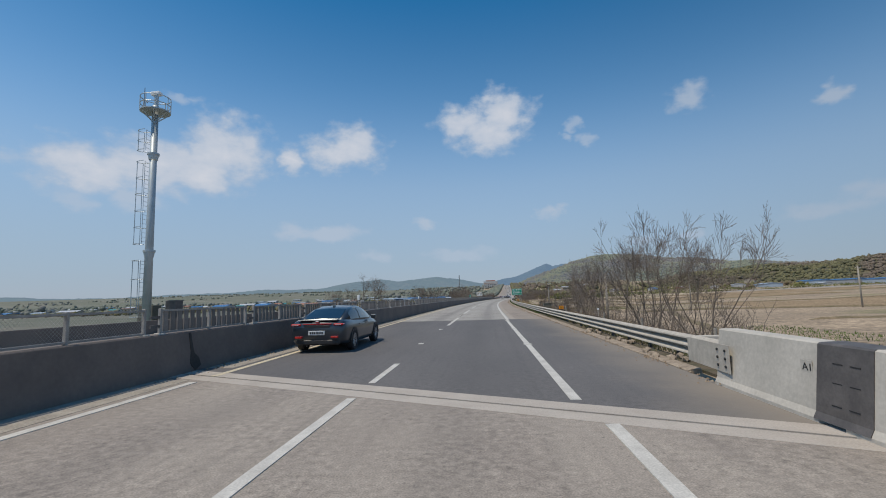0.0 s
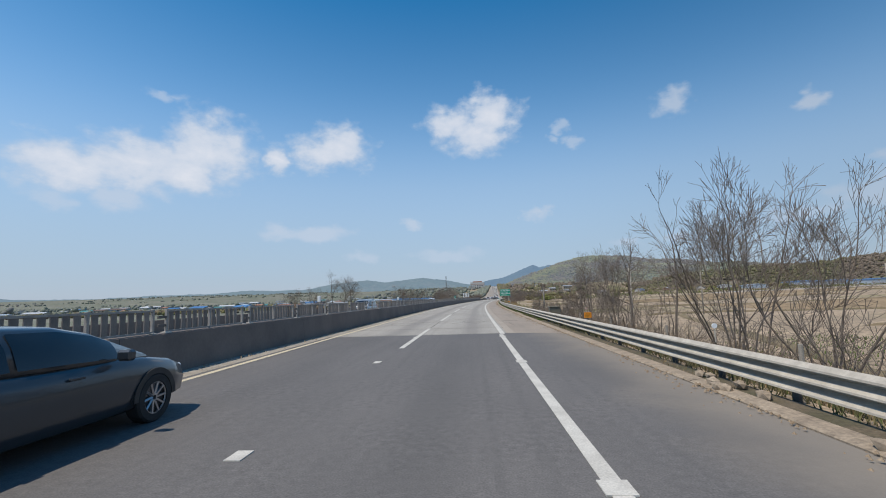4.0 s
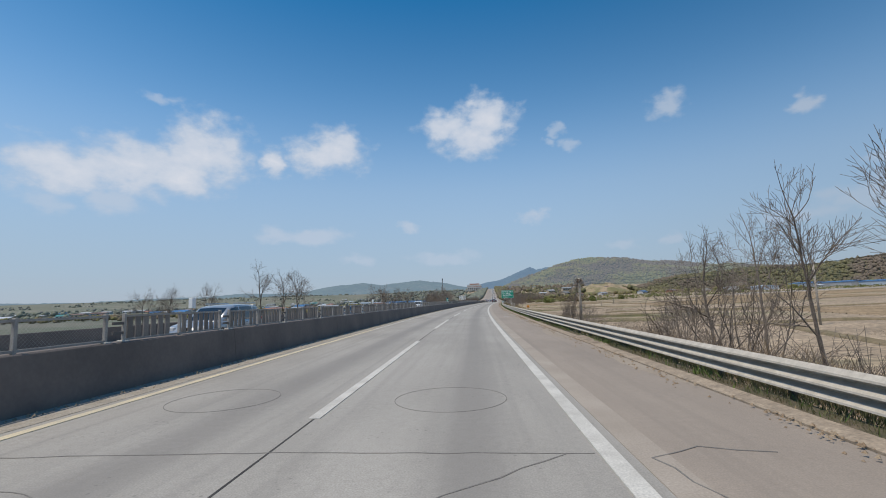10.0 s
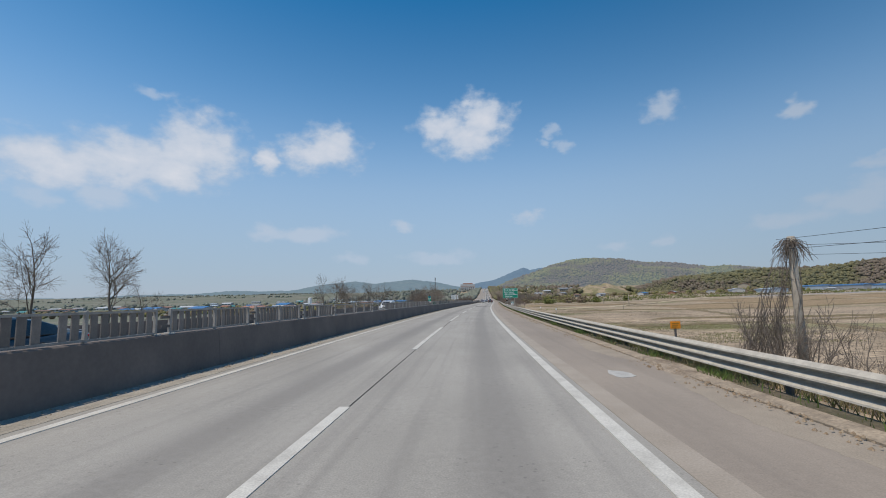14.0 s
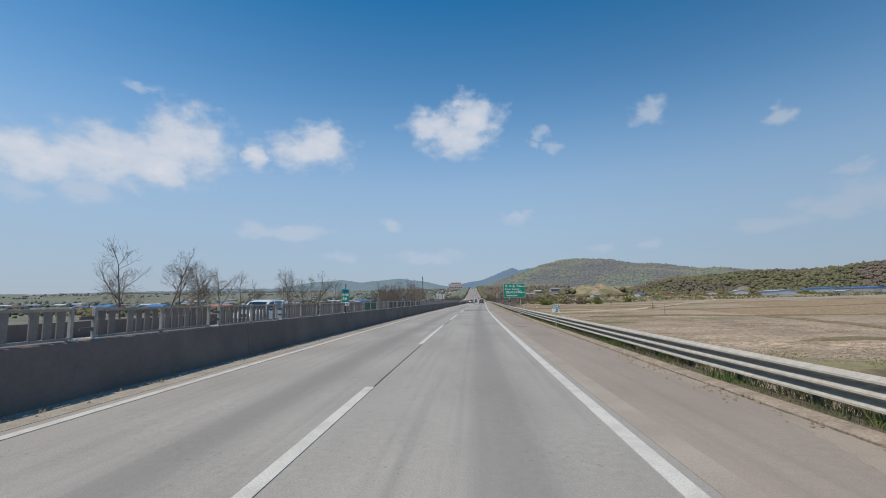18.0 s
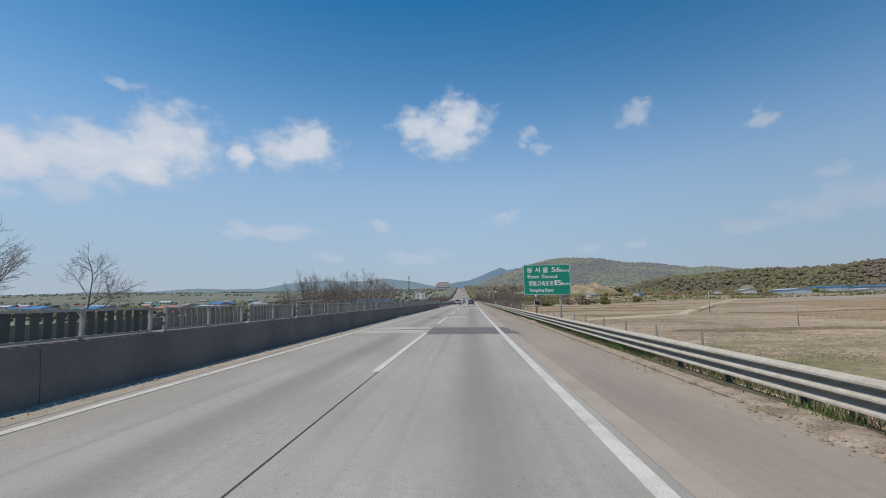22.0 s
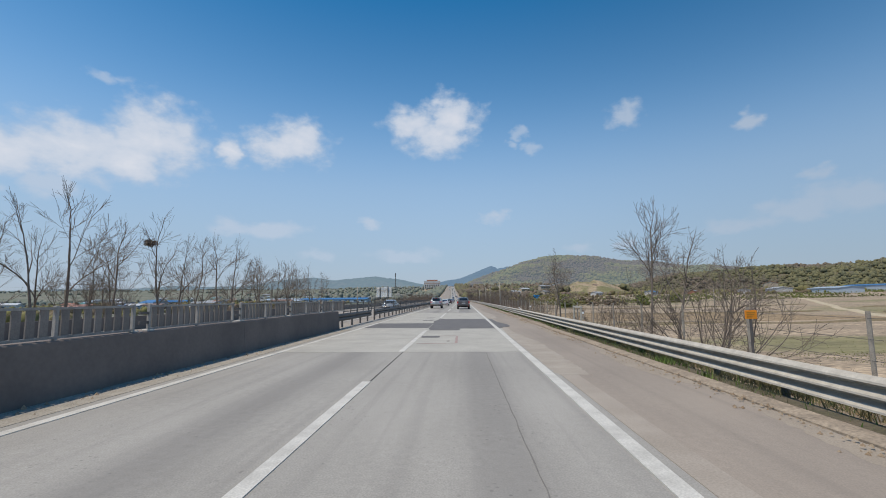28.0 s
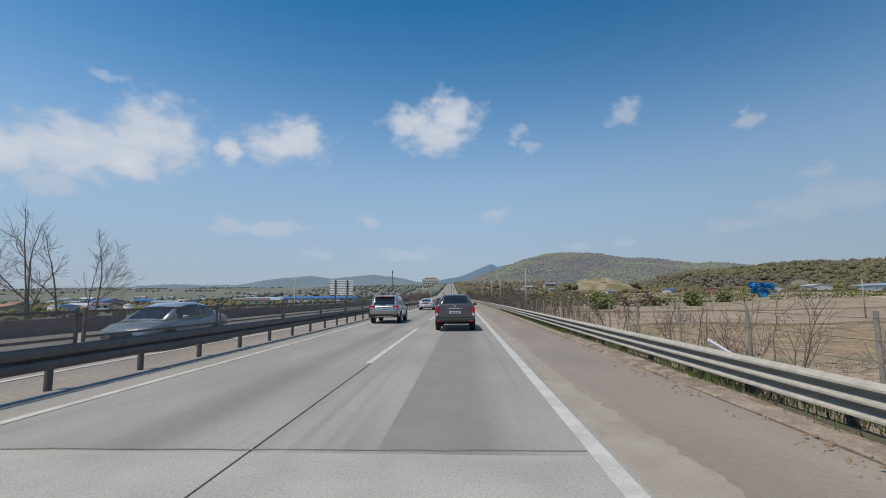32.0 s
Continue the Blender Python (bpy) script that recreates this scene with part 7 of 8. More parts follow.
def suv(s, u, material, label, turn=0.0, name="suv_car"):
    L, w, h = 4.69, 0.945, 1.74
    g = thing(name, label, "car", pose_at(s, u, 0, turn))
    rows = [body_row(0.0, w * 0.9, 0.46, 0.98), body_row(0.08, w * 0.95, 0.4, 1.1), body_row(0.4, w * 0.99, 0.36, 1.13), body_row(1.2, w, 0.34, 1.12), body_row(2.6, w, 0.33, 1.09), body_row(3.4, w, 0.33, 1.07),
            body_row(3.9, w * 0.98, 0.34, 1.02), body_row(4.4, w * 0.93, 0.36, 0.94), body_row(4.62, w * 0.84, 0.4, 0.8), body_row(L, w * 0.72, 0.45, 0.66)]
    part("body", loft(rows), material, g, smooth=True)
    cab = [cabin_row(0.12, w * 0.9, w * 0.82, 1.08, 1.12), cabin_row(0.42, w * 0.93, w * 0.74, 1.08, h - 0.06), cabin_row(1.2, w * 0.94, w * 0.75, 1.07, h), cabin_row(2.3, w * 0.94, w * 0.75, 1.06, h - 0.02), cabin_row(2.75, w * 0.94, w * 0.74, 1.05, h - 0.1), cabin_row(3.55, w * 0.88, w * 0.8, 1.02, 1.08)]
    part("cabin", loft(cab), material, g, smooth=True)
    glazing(g, cab, ((0, 0.35, 1, 0.6), (1, 0.75, 2, 0.8), (2, 0.9, 4, 0.4)))
    for side in (1, -1):
        part("roof_rail", rod_bm((side * w * 0.68, 0.5, h + 0.05), (side * w * 0.68, 2.4, h + 0.04), 0.022, sides=6), M_CHROME, g)
        part("sill", box_bm(-0.03, 0.03, 1.35, 3.3, 0.33, 0.47, bevel=0.01), M_TRIM, g, "", Matrix.Translation((side * (w - 0.005), 0, 0)))
        for y in (1.75, 2.65):
            part("door_handle", box_bm(-0.015, 0.015, -0.1, 0.1, 0.93, 0.96, bevel=0.006), M_CHROME, g, "", Matrix.Translation((side * (w + 0.002), y, 0)))
    part("bumper", box_bm(-w * 0.95, w * 0.95, -0.06, 0.2, 0.4, 0.66, bevel=0.05), M_TRIM, g, "black plastic bumper")
    part("skid_strip", box_bm(-w * 0.6, w * 0.6, -0.075, -0.04, 0.43, 0.46), M_CHROME, g)
    part("garnish", box_bm(-0.42, 0.42, -0.02, 0.03, 0.99, 1.02, bevel=0.006), M_CHROME, g)
    part("badge", box_bm(-0.06, 0.06, -0.015, 0.02, 1.06, 1.1, bevel=0.01), M_CHROME, g)
    part("spoiler", box_bm(-w * 0.62, w * 0.62, 0.2, 0.5, h - 0.09, h - 0.03, bevel=0.02), material, g)
    part("brake_lamp", box_bm(-0.17, 0.17, 0.185, 0.2, h - 0.08, h - 0.045), M_TAIL, g)
    part("wiper", box_bm(-0.28, 0.1, 0.1, 0.13, 1.16, 1.18), M_TRIM, g)
    rear_fittings(g, w * 0.97, 0.0, 1.0, 0.87, 0.34, 0.24)
    mirrors(g, w, 3.15, 1.12, M_TRIM)
    add_wheels(g, w, (0.98, 3.68), 0.365, 0.24)
    for side in (1, -1):
        part("head_lamp", box_bm(-0.16, 0.16, -0.16, 0.1, -0.08, 0.08, bevel=0.03), M_CLEAR, g, "", Matrix.Translation((side * w * 0.66, L - 0.14, 0.82)))
    for x in (-0.12, 0.12):
        part("grille_half", rod_bm((x * 1.2, L - 0.02, 0.78), (x * 1.2, L + 0.02, 0.77), 0.11, sides=12), M_TRIM, g)
    return g


def pickup(s, u, material, label, turn=0.0, name="pickup_truck"):
    L, w = 4.99, 0.955
    g = thing(name, label, "pickup", pose_at(s, u, 0, turn))
    rows = [body_row(0.0, w * 0.93, 0.62, 1.16), body_row(0.05, w * 0.98, 0.5, 1.26), body_row(0.5, w, 0.46, 1.27), body_row(1.7, w, 0.44, 1.22), body_row(3.4, w, 0.42, 1.16), body_row(4.0, w * 0.98, 0.42, 1.12), body_row(4.6, w * 0.94, 0.44, 1.03), body_row(4.88, w * 0.84, 0.48, 0.88), body_row(L, w * 0.72, 0.5, 0.72)]
    part("body", loft(rows), material, g, smooth=True)
    h = 1.74
    cab = [cabin_row(1.15, w * 0.88, w * 0.82, 1.17, 1.22), cabin_row(1.66, w * 0.91, w * 0.66, 1.17, h - 0.07), cabin_row(2.2, w * 0.93, w * 0.67, 1.15, h), cabin_row(2.9, w * 0.93, w * 0.67, 1.14, h - 0.04), cabin_row(3.25, w * 0.92, w * 0.68, 1.13, h - 0.16), cabin_row(3.95, w * 0.86, w * 0.8, 1.1, 1.15)]
    part("cabin", loft(cab), material, g, smooth=True)
    glazing(g, cab, ((0, 0.8, 2, 0.4), (2, 0.5, 4, 0.4)))
    for side in (1, -1):
        part("roof_rack_foot", box_bm(-0.03, 0.03, -0.12, 0.12, h + 0.0, h + 0.06, bevel=0.01), M_BLACK, g, "", Matrix.Translation((side * w * 0.66, 2.2, 0)))
        part("mud_flap", box_bm(-0.16, 0.16, -0.01, 0.01, 0.3, 0.56), M_BLACK, g, "", Matrix.Translation((side * (w - 0.17), 0.75, 0)))
        part("tail_lamp", box_bm(-0.085, 0.085, -0.03, 0.1, 0.74, 1.14, bevel=0.03), M_TAIL, g, "tall red tail lamp", Matrix.Translation((side * (w - 0.1), 0.0, 0)))
        part("lamp_lens", box_bm(-0.06, 0.06, -0.04, -0.03, 0.74, 0.86), M_CLEAR, g, "", Matrix.Translation((side * (w - 0.1), 0.0, 0)))
        part("reflector", box_bm(-0.09, 0.09, -0.11, -0.08, 0.47, 0.52), M_TAIL, g, "", Matrix.Translation((side * (w - 0.22), 0.0, 0)))
    part("tailgate", box_bm(-w * 0.8, w * 0.8, -0.025, 0.05, 0.63, 1.24, bevel=0.02), material, g)
    part("bed_cover", box_bm(-w * 0.88, w * 0.88, 0.06, 1.2, 1.255, 1.285, bevel=0.012), M_TRIM, g, "black bed cover")
    part("tailgate_handle", box_bm(-0.36, 0.36, -0.04, -0.02, 1.05, 1.1, bevel=0.008), M_CHROME, g, "chrome handle strip")
    part("badge", rod_bm((0, -0.04, 1.17), (0, -0.02, 1.17), 0.045, sides=12), M_CHROME, g)
    part("bumper", box_bm(-w * 0.94, w * 0.94, -0.1, 0.16, 0.44, 0.6, bevel=0.03), M_TRIM, g, "black step bumper")
    plate = part("number_plate", box_bm(-0.26, 0.26, -0.045, -0.025, 0.83, 0.95, bevel=0.004), M_PLATE, g, "white number plate")
    for x0, x1 in ((-0.2, -0.15), (-0.13, -0.08), (-0.06, -0.02), (0.02, 0.07), (0.09, 0.13), (0.15, 0.2)):
        part("plate_bar", box_bm(x0, x1, -0.05, -0.045, 0.855, 0.925), M_BLACK, plate)
    part("exhaust", rod_bm((-0.45, -0.02, 0.36), (-0.45, 0.5, 0.36), 0.035), M_DSTEEL, g)
    part("axle", rod_bm((-w * 0.8, 1.05, 0.36), (w * 0.8, 1.05, 0.36), 0.07), M_BLACK, g)
    mirrors(g, w, 3.45, 1.22, material)
    add_wheels(g, w, (1.05, 4.1), 0.37, 0.25)
    return g


sedan(13.5, -3.0, M_DARKCAR, "dark grey sedan with tinted windows on the concrete lane", name="sedan_car")
pickup(293.2, 1.9, M_PICKUP, "dark grey metallic pickup truck with a covered bed")
suv(299.6, -2.6, M_SILVER, "silver metallic suv with black lower trim on the concrete lane")
sedan(328.0, -2.3, M_WCAR, "white sedan farther ahead on the concrete lane")
sedan(362.0, -2.2, M_DARKCAR, "dark sedan far ahead on the concrete lane")
for k, (s, u, m) in enumerate(((352, 1.9, M_DARKCAR), (395, -2.0, M_SILVER), (410, 1.8, M_WCAR), (440, -2.0, M_DARKCAR), (462, 1.8, M_SILVER), (495, 1.8, M_DARKCAR), (505, -2.0, M_WCAR), (560, 1.8, M_WCAR), (590, -2, M_DARKCAR), (650, 1.8, M_SILVER), (705, -2, M_WCAR), (760, 1.8, M_DARKCAR), (790, -2, M_SILVER), (850, 1.8, M_WCAR), (905, -2, M_DARKCAR), (960, 1.8, M_SILVER), (1020, -2, M_WCAR), (1100, 1.8, M_DARKCAR), (1180, -2, M_SILVER))):
    sedan(s, u, m, "car far ahead in the queue of traffic")


def far_car(s, u, material):
    """A car a kilometre off: body, cabin and glass."""
    g = thing("far_car", "small far car in the queue climbing the rise", "car", pose_at(s, u, 0, 0), "far queue of cars")
    part("body", box_bm(-0.9, 0.9, 0, 4.5, 0.3, 0.95, bevel=0.12), material, g)
    part("cabin", box_bm(-0.78, 0.78, 0.5, 3.2, 0.95, 1.48, bevel=0.16), material, g)
    part("rear_window", box_bm(-0.66, 0.66, 0.49, 0.52, 1.05, 1.36), M_GLASS, g)


_q = random.Random(17)
for k in range(46):
    far_car(1180 + 11 * k + _q.uniform(-4, 4), (-2.0, 1.8, -8.5)[k % 3], _q.choice((M_WCAR, M_WCAR, M_SILVER, M_DARKCAR)))
# oncoming traffic
sedan(290.2, -8.2, M_SILVER, "silver-grey saloon car coming the other way", turn=180, h=1.5)
suv(58.2, -8.9, M_SILVER, "silver car with dark windows coming the other way", turn=180)
suv(138.0, -12.2, M_WCAR, "white van with dark windows coming the other way", turn=180)
sedan(79.5, -8.9, M_DARKCAR, "dark sedan coming the other way", turn=180)

# ---- fields, woods and far buildings ----
M_DUST = mat("dirt_track", (0.50, 0.42, 0.29), (0.40, 0.33, 0.22), 0.4, 0.95, 0.4, fine=0.15, grain=3)
M_BUND = mat("field_bank", (0.21, 0.16, 0.098), (0.15, 0.125, 0.07), 0.6, 0.95, 0.4, fine=0.3, grain=2)
M_LANE = mat("grey_farm_lane", (0.30, 0.29, 0.28), (0.24, 0.23, 0.22), 0.3, 0.9, 0.2)
M_PLOT = mat("ploughed_soil", (0.30, 0.226, 0.145), (0.23, 0.174, 0.112), 0.12, 0.95, 0.6, fine=0.25, grain=1.5, stretch=(1, 4, 1))
M_CLEAR_SLOPE = mat("cleared_tan_soil", (0.32, 0.25, 0.165), (0.16, 0.15, 0.07), 0.035, 0.95, 0.4, fine=0.3, grain=0.5, spread=(0.44, 0.56))


def over(s, u):
    """Height of the land there, with its unevenness."""
    z = float(ground_height(s, np.float64(u)))
    if u > 8 or u < -19:
        z += 0.35 * noise.noise((s * 0.05, u * 0.05, 0)) + (0.12 * noise.noise((s * 0.4, u * 0.4, 3)) if abs(u) < 60 else 0)
    return z


def ribbon(name, pts, width, material, label, category, lift=0.12, step=5.0, jitter=0.15, flat=True, seed=1):
    """A track or bank along (s, u) points on the land: a low crowned strip."""
    rng = random.Random(seed)
    fine = []
    for (s0, u0), (s1, u1) in zip(pts, pts[1:]):
        n = max(1, int(math.hypot(s1 - s0, u1 - u0) / step))
        fine += [(s0 + (s1 - s0) * k / n, u0 + (u1 - u0) * k / n) for k in range(n)]
    fine.append(pts[-1])
    verts, faces = [], []
    for k, (s, u) in enumerate(fine):
        a, b = fine[max(k - 1, 0)], fine[min(k + 1, len(fine) - 1)]
        d = Vector((b[0] - a[0], b[1] - a[1])).normalized()
        w = width / 2 * (1 + rng.uniform(-jitter, jitter))
        sunk = -0.5 if k in (0, len(fine) - 1) else 0.0
        for f, up in ((-2.2, -0.5), (-1.0, lift * (1.0 if flat else 0.3)), (0.0, lift), (1.0, lift * (1.0 if flat else 0.3)), (2.2, -0.5)):
            ss, uu = s - d.y * w * f, u + d.x * w * f
            verts.append(at(ss, uu, over(ss, uu) + up + sunk + (0.0 if flat else rng.uniform(-0.06, 0.06))))
    for k in range(len(fine) - 1):
        for j in range(4):
            i = 5 * k + j
            faces.append((i, i + 5, i + 6, i + 1))
    ob = new(name, mesh_of(name, verts, faces, material))
    return tagged(ob, label, category, kind="structure")


ribbon("dirt_track", [(235, 18), (240, 25.5), (245, 33), (252, 43), (264, 53), (276, 58.5), (310, 78), (355, 106), (450, 172), (510, 210), (600, 290)], 1.7, M_DUST, "pale dirt farm track winding across the fields", "track", lift=0.17)
ribbon("farm_lane", [(420, 185), (428, 260), (432, 420), (430, 700)], 5.0, M_LANE, "grey concrete farm lane between the fields", "track", lift=0.5)
for k, (pts, w) in enumerate((([(208, 24), (210, 120), (206, 420)], 1.5), ([(264, 60), (268, 180), (266, 480)], 1.2), ([(352, 108), (356, 230), (350, 560)], 2.0), ([(150, 30), (152, 130), (148, 360)], 1.4), ([(96, 30), (99, 140), (95, 330)], 1.4),
                              ([(330, 22), (334, 60), (338, 90)], 1.4), ([(290, 20), (296, 50), (298, 76)], 1.4), ([(60, 40), (63, 150), (60, 260)], 1.4), ([(30, 20), (110, 42), (160, 52), (206, 60)], 1.6), ([(380, 25), (384, 80), (388, 125)], 1.8), ([(30, 24), (33, 150), (30, 230)], 1.3),
                              ([(130, 18), (138, 45), (150, 80)], 2.0), ([(276, 62), (300, 76), (330, 95)], 1.0))):
    ribbon("field_bank", pts, w * 0.6, M_BUND, "low weedy earth bank between fields", "bank", lift=0.3, step=3.0, flat=False, seed=k)


def furrows(s0, s1, u0, u1, seed):
    """Plough lines that run away from the road, gently waved."""
    rng = random.Random(seed)
    verts, faces = [], []
    s = s0 + 1
    while s < s1 - 1:
        n = int((u1 - u0) / 4)
        for k in range(n + 1):
            u = u0 + (u1 - u0) * k / n
            ss = s + 0.5 * noise.noise((u * 0.03, s * 0.1, seed))
            z = over(ss, u)
            for ds, up in ((-0.35, -0.1), (0.0, 0.14 + rng.uniform(-0.05, 0.05)), (0.35, -0.1)):
                verts.append(at(ss + ds, u, z + up))
        b = len(verts) - 3 * (n + 1)
        for k in range(n):
            for j in range(2):
                i = b + 3 * k + j
                faces.append((i, i + 1, i + 4, i + 3))
        s += rng.uniform(1.1, 1.7)
    tagged(new("furrows", mesh_of("furrows", verts, faces, M_PLOT)), "ploughed brown furrows in the field", "field", kind="stuff")


furrows(212, 262, 66, 150, 1)
furrows(100, 147, 62, 150, 2)
furrows(272, 348, 112, 220, 3)
furrows(302, 330, 22, 74, 4)

BLOBS = []
for _v in range(4):
    _bm = bmesh.new()
    bmesh.ops.create_icosphere(_bm, subdivisions=2, radius=1.0)
    _r = random.Random(40 + _v)
    for _w in _bm.verts:
        _w.co *= _r.uniform(0.72, 1.18)
    _bm.verts.ensure_lookup_table()
    BLOBS.append((np.array([w.co for w in _bm.verts]), np.array([[w.index for w in f.verts] for f in _bm.faces])))
    _bm.free()


TINY = []
for _v in range(4):
    _bm = bmesh.new()
    bmesh.ops.create_icosphere(_bm, subdivisions=1, radius=1.0)
    _r = random.Random(70 + _v)
    for _w in _bm.verts:
        _w.co *= _r.uniform(0.7, 1.2)
    TINY.append((np.array([w.co for w in _bm.verts]), np.array([[w.index for w in f.verts] for f in _bm.faces])))
    _bm.free()


def clumps(name, spots, material, label, category="trees", squash=(0.8, 1.25), shapes=BLOBS):
    """Many crowns as uneven small masses: spots of (point, radius)."""
    rng = random.Random(len(spots))
    vs, fs, n = [], [], 0
    for p, r in spots:
        v, f = shapes[rng.randrange(4)]
        a = rng.uniform(0, 6.283)
        rot = np.array([[math.cos(a), -math.sin(a), 0], [math.sin(a), math.cos(a), 0], [0, 0, rng.uniform(*squash)]])
        vs.append(v @ rot.T * r + np.array(p))
        fs.append(f + n)
        n += len(v)
    vs, fs = np.concatenate(vs), np.concatenate(fs)
    me = bpy.data.meshes.new(name)
    me.from_pydata(vs.tolist(), [], fs.tolist())
    me.materials.append(material)
    me.polygons.foreach_set("use_smooth", [True] * len(me.polygons))
    return tagged(new(name, me), label, category, kind="stuff")


def crown_mat(name, colours, patch_scale, haze_glow=0.0):
    """Leafing and bare crowns: each clump takes a colour of its own, in drifts of a kind."""
    m = bpy.data.materials.new(name)
    m.use_nodes = True
    nt = m.node_tree
    N, L = nt.nodes.new, nt.links.new
    bs = nt.nodes["Principled BSDF"]
    bs.inputs["Roughness"].default_value = 0.95
    geo, co = N("ShaderNodeNewGeometry"), N("ShaderNodeTexCoord")
    big = N("ShaderNodeTexNoise")
    big.inputs["Scale"].default_value, big.inputs["Detail"].default_value = patch_scale, 3
    L(co.outputs["Object"], big.inputs["Vector"])
    add = N("ShaderNodeMath")
    add.operation = "MULTIPLY_ADD"
    add.inputs[1].default_value = 0.3
    L(geo.outputs["Random Per Island"], add.inputs[0])
    wide = N("ShaderNodeMapRange")
    wide.inputs["From Min"].default_value, wide.inputs["From Max"].default_value, wide.inputs["To Max"].default_value = 0.4, 0.6, 0.7
    L(big.outputs[0], wide.inputs["Value"])
    L(wide.outputs[0], add.inputs[2])
    ramp = N("ShaderNodeValToRGB")
    els = ramp.color_ramp.elements
    for k, c in enumerate(colours):
        e = els[k] if k < 2 else els.new(1.0)
        e.position, e.color = k / (len(colours) - 1), (*c, 1)
    L(add.outputs[0], ramp.inputs[0])
    fine = N("ShaderNodeTexNoise")
    fine.inputs["Scale"].default_value, fine.inputs["Detail"].default_value = 0.7, 4
    L(co.outputs["Object"], fine.inputs["Vector"])
    fr = N("ShaderNodeMapRange")
    fr.inputs["From Min"].default_value, fr.inputs["From Max"].default_value = 0.3, 0.7
    fr.inputs["To Min"].default_value, fr.inputs["To Max"].default_value = 0.72, 1.22
    L(fine.outputs[0], fr.inputs["Value"])
    hsv = N("ShaderNodeHueSaturation")
    L(ramp.outputs[0], hsv.inputs["Color"])
    L(fr.outputs[0], hsv.inputs["Value"])
    L(hsv.outputs[0], bs.inputs["Base Color"])
    if haze_glow:
        # haze over the far hill, put in as a share of emission
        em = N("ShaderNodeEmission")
        em.inputs["Color"].default_value = (*HAZE_TINT, 1)
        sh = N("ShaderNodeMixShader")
        sh.inputs[0].default_value = haze_glow
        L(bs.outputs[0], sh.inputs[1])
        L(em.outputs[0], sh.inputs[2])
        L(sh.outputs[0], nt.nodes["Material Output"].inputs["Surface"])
    return m


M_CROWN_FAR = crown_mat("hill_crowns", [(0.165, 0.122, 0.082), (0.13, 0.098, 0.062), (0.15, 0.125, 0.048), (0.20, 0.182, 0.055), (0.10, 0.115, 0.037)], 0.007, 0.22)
M_CROWN = crown_mat("ridge_crowns", [(0.175, 0.14, 0.108), (0.15, 0.12, 0.09), (0.115, 0.105, 0.066), (0.16, 0.148, 0.07), (0.075, 0.082, 0.05)], 0.012)
M_CROWN_LOW = crown_mat("low_olive_crowns", [(0.17, 0.125, 0.085), (0.14, 0.105, 0.07), (0.15, 0.13, 0.06), (0.17, 0.16, 0.055), (0.10, 0.10, 0.04)], 0.03)
# base colours greyed and paled in place of haze over the plain
M_CROWN_PLAIN = crown_mat("hazed_grey_green_crowns", [(0.185, 0.185, 0.175), (0.16, 0.175, 0.15), (0.19, 0.205, 0.155), (0.13, 0.155, 0.14)], 0.01)
M_GREENERY = crown_mat("fresh_green_bushes", [(0.13, 0.105, 0.06), (0.10, 0.11, 0.04), (0.13, 0.155, 0.04), (0.17, 0.175, 0.05), (0.08, 0.09, 0.035)], 0.04)


def on_hill(ob, n, r0, r1, seed, sink=0.25, rows=None, keep=None):
    rng = random.Random(seed)
    vs = ob.data.vertices
    out = []
    while len(out) < n:
        i = rng.randrange(len(vs))
        if i % rows < 2 or i % rows >= rows - 1:
            continue
        p = vs[i].co
        if keep is not None and not keep(p):
            continue
        r = rng.uniform(r0, r1) * rng.choice((0.7, 1.0, 1.0, 1.25))
        out.append(((p.x + rng.uniform(-r, r), p.y + rng.uniform(-r, r), p.z + r * sink), r))
    return out


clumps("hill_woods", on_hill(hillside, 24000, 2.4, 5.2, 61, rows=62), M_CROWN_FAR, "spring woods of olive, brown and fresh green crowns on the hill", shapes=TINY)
clumps("ridge_woods", on_hill(wooded_ridge, 15000, 1.5, 3.4, 62, rows=32), M_CROWN, "dark green and bare brown woods on the ridge", shapes=TINY)


def mound(cx, cy, rx, ry, top, base, name, label, material, seed):
    """A spur of the hill: a low uneven dome."""
    verts, faces = [], []
    n, m = 40, 14
    for i in range(m + 1):
        f = i / m
        for k in range(n):
            a = 2 * math.pi * k / n
            x, y = cx + rx * f * math.cos(a), cy + ry * f * math.sin(a)
            z = base + (top - base) * (0.5 + 0.5 * math.cos(math.pi * f)) + (5.0 * noise.noise((x / 22, y / 22, seed)) + 2.4 * noise.noise((x / 7, y / 7, seed))) * (1 - f)
            verts.append((x, y, z - (4 if i == m else 0)))
    for i in range(m):
        for k in range(n):
            a, b = i * n + k, i * n + (k + 1) % n
            faces.append((a, a + n, b + n, b))
    return tagged(new(name, mesh_of(name, verts, faces, material)), label, "hill", kind="structure")


mound(255, 890, 92, 76, 25, 2, "cleared_slope", "bare tan hillside cleared of trees", M_CLEAR_SLOPE, 3)
_r = random.Random(64)
spots = []
for _ in range(420):
    a, f = _r.uniform(0, 6.283), _r.uniform(0.45, 1.15)
    x, y = 255 + 105 * f * math.cos(a), 890 + 80 * f * math.sin(a)
    if math.sin(a) < -0.2 and abs(math.cos(a)) < 0.75 and f < 0.98:
        continue
    spots.append(((x, y, 2 + 25 * (0.5 + 0.5 * math.cos(math.pi * min(1, f))) + 1), _r.uniform(2.5, 5)))
clumps("slope_woods", spots, M_CROWN, "brown and olive woods round the cleared slope")

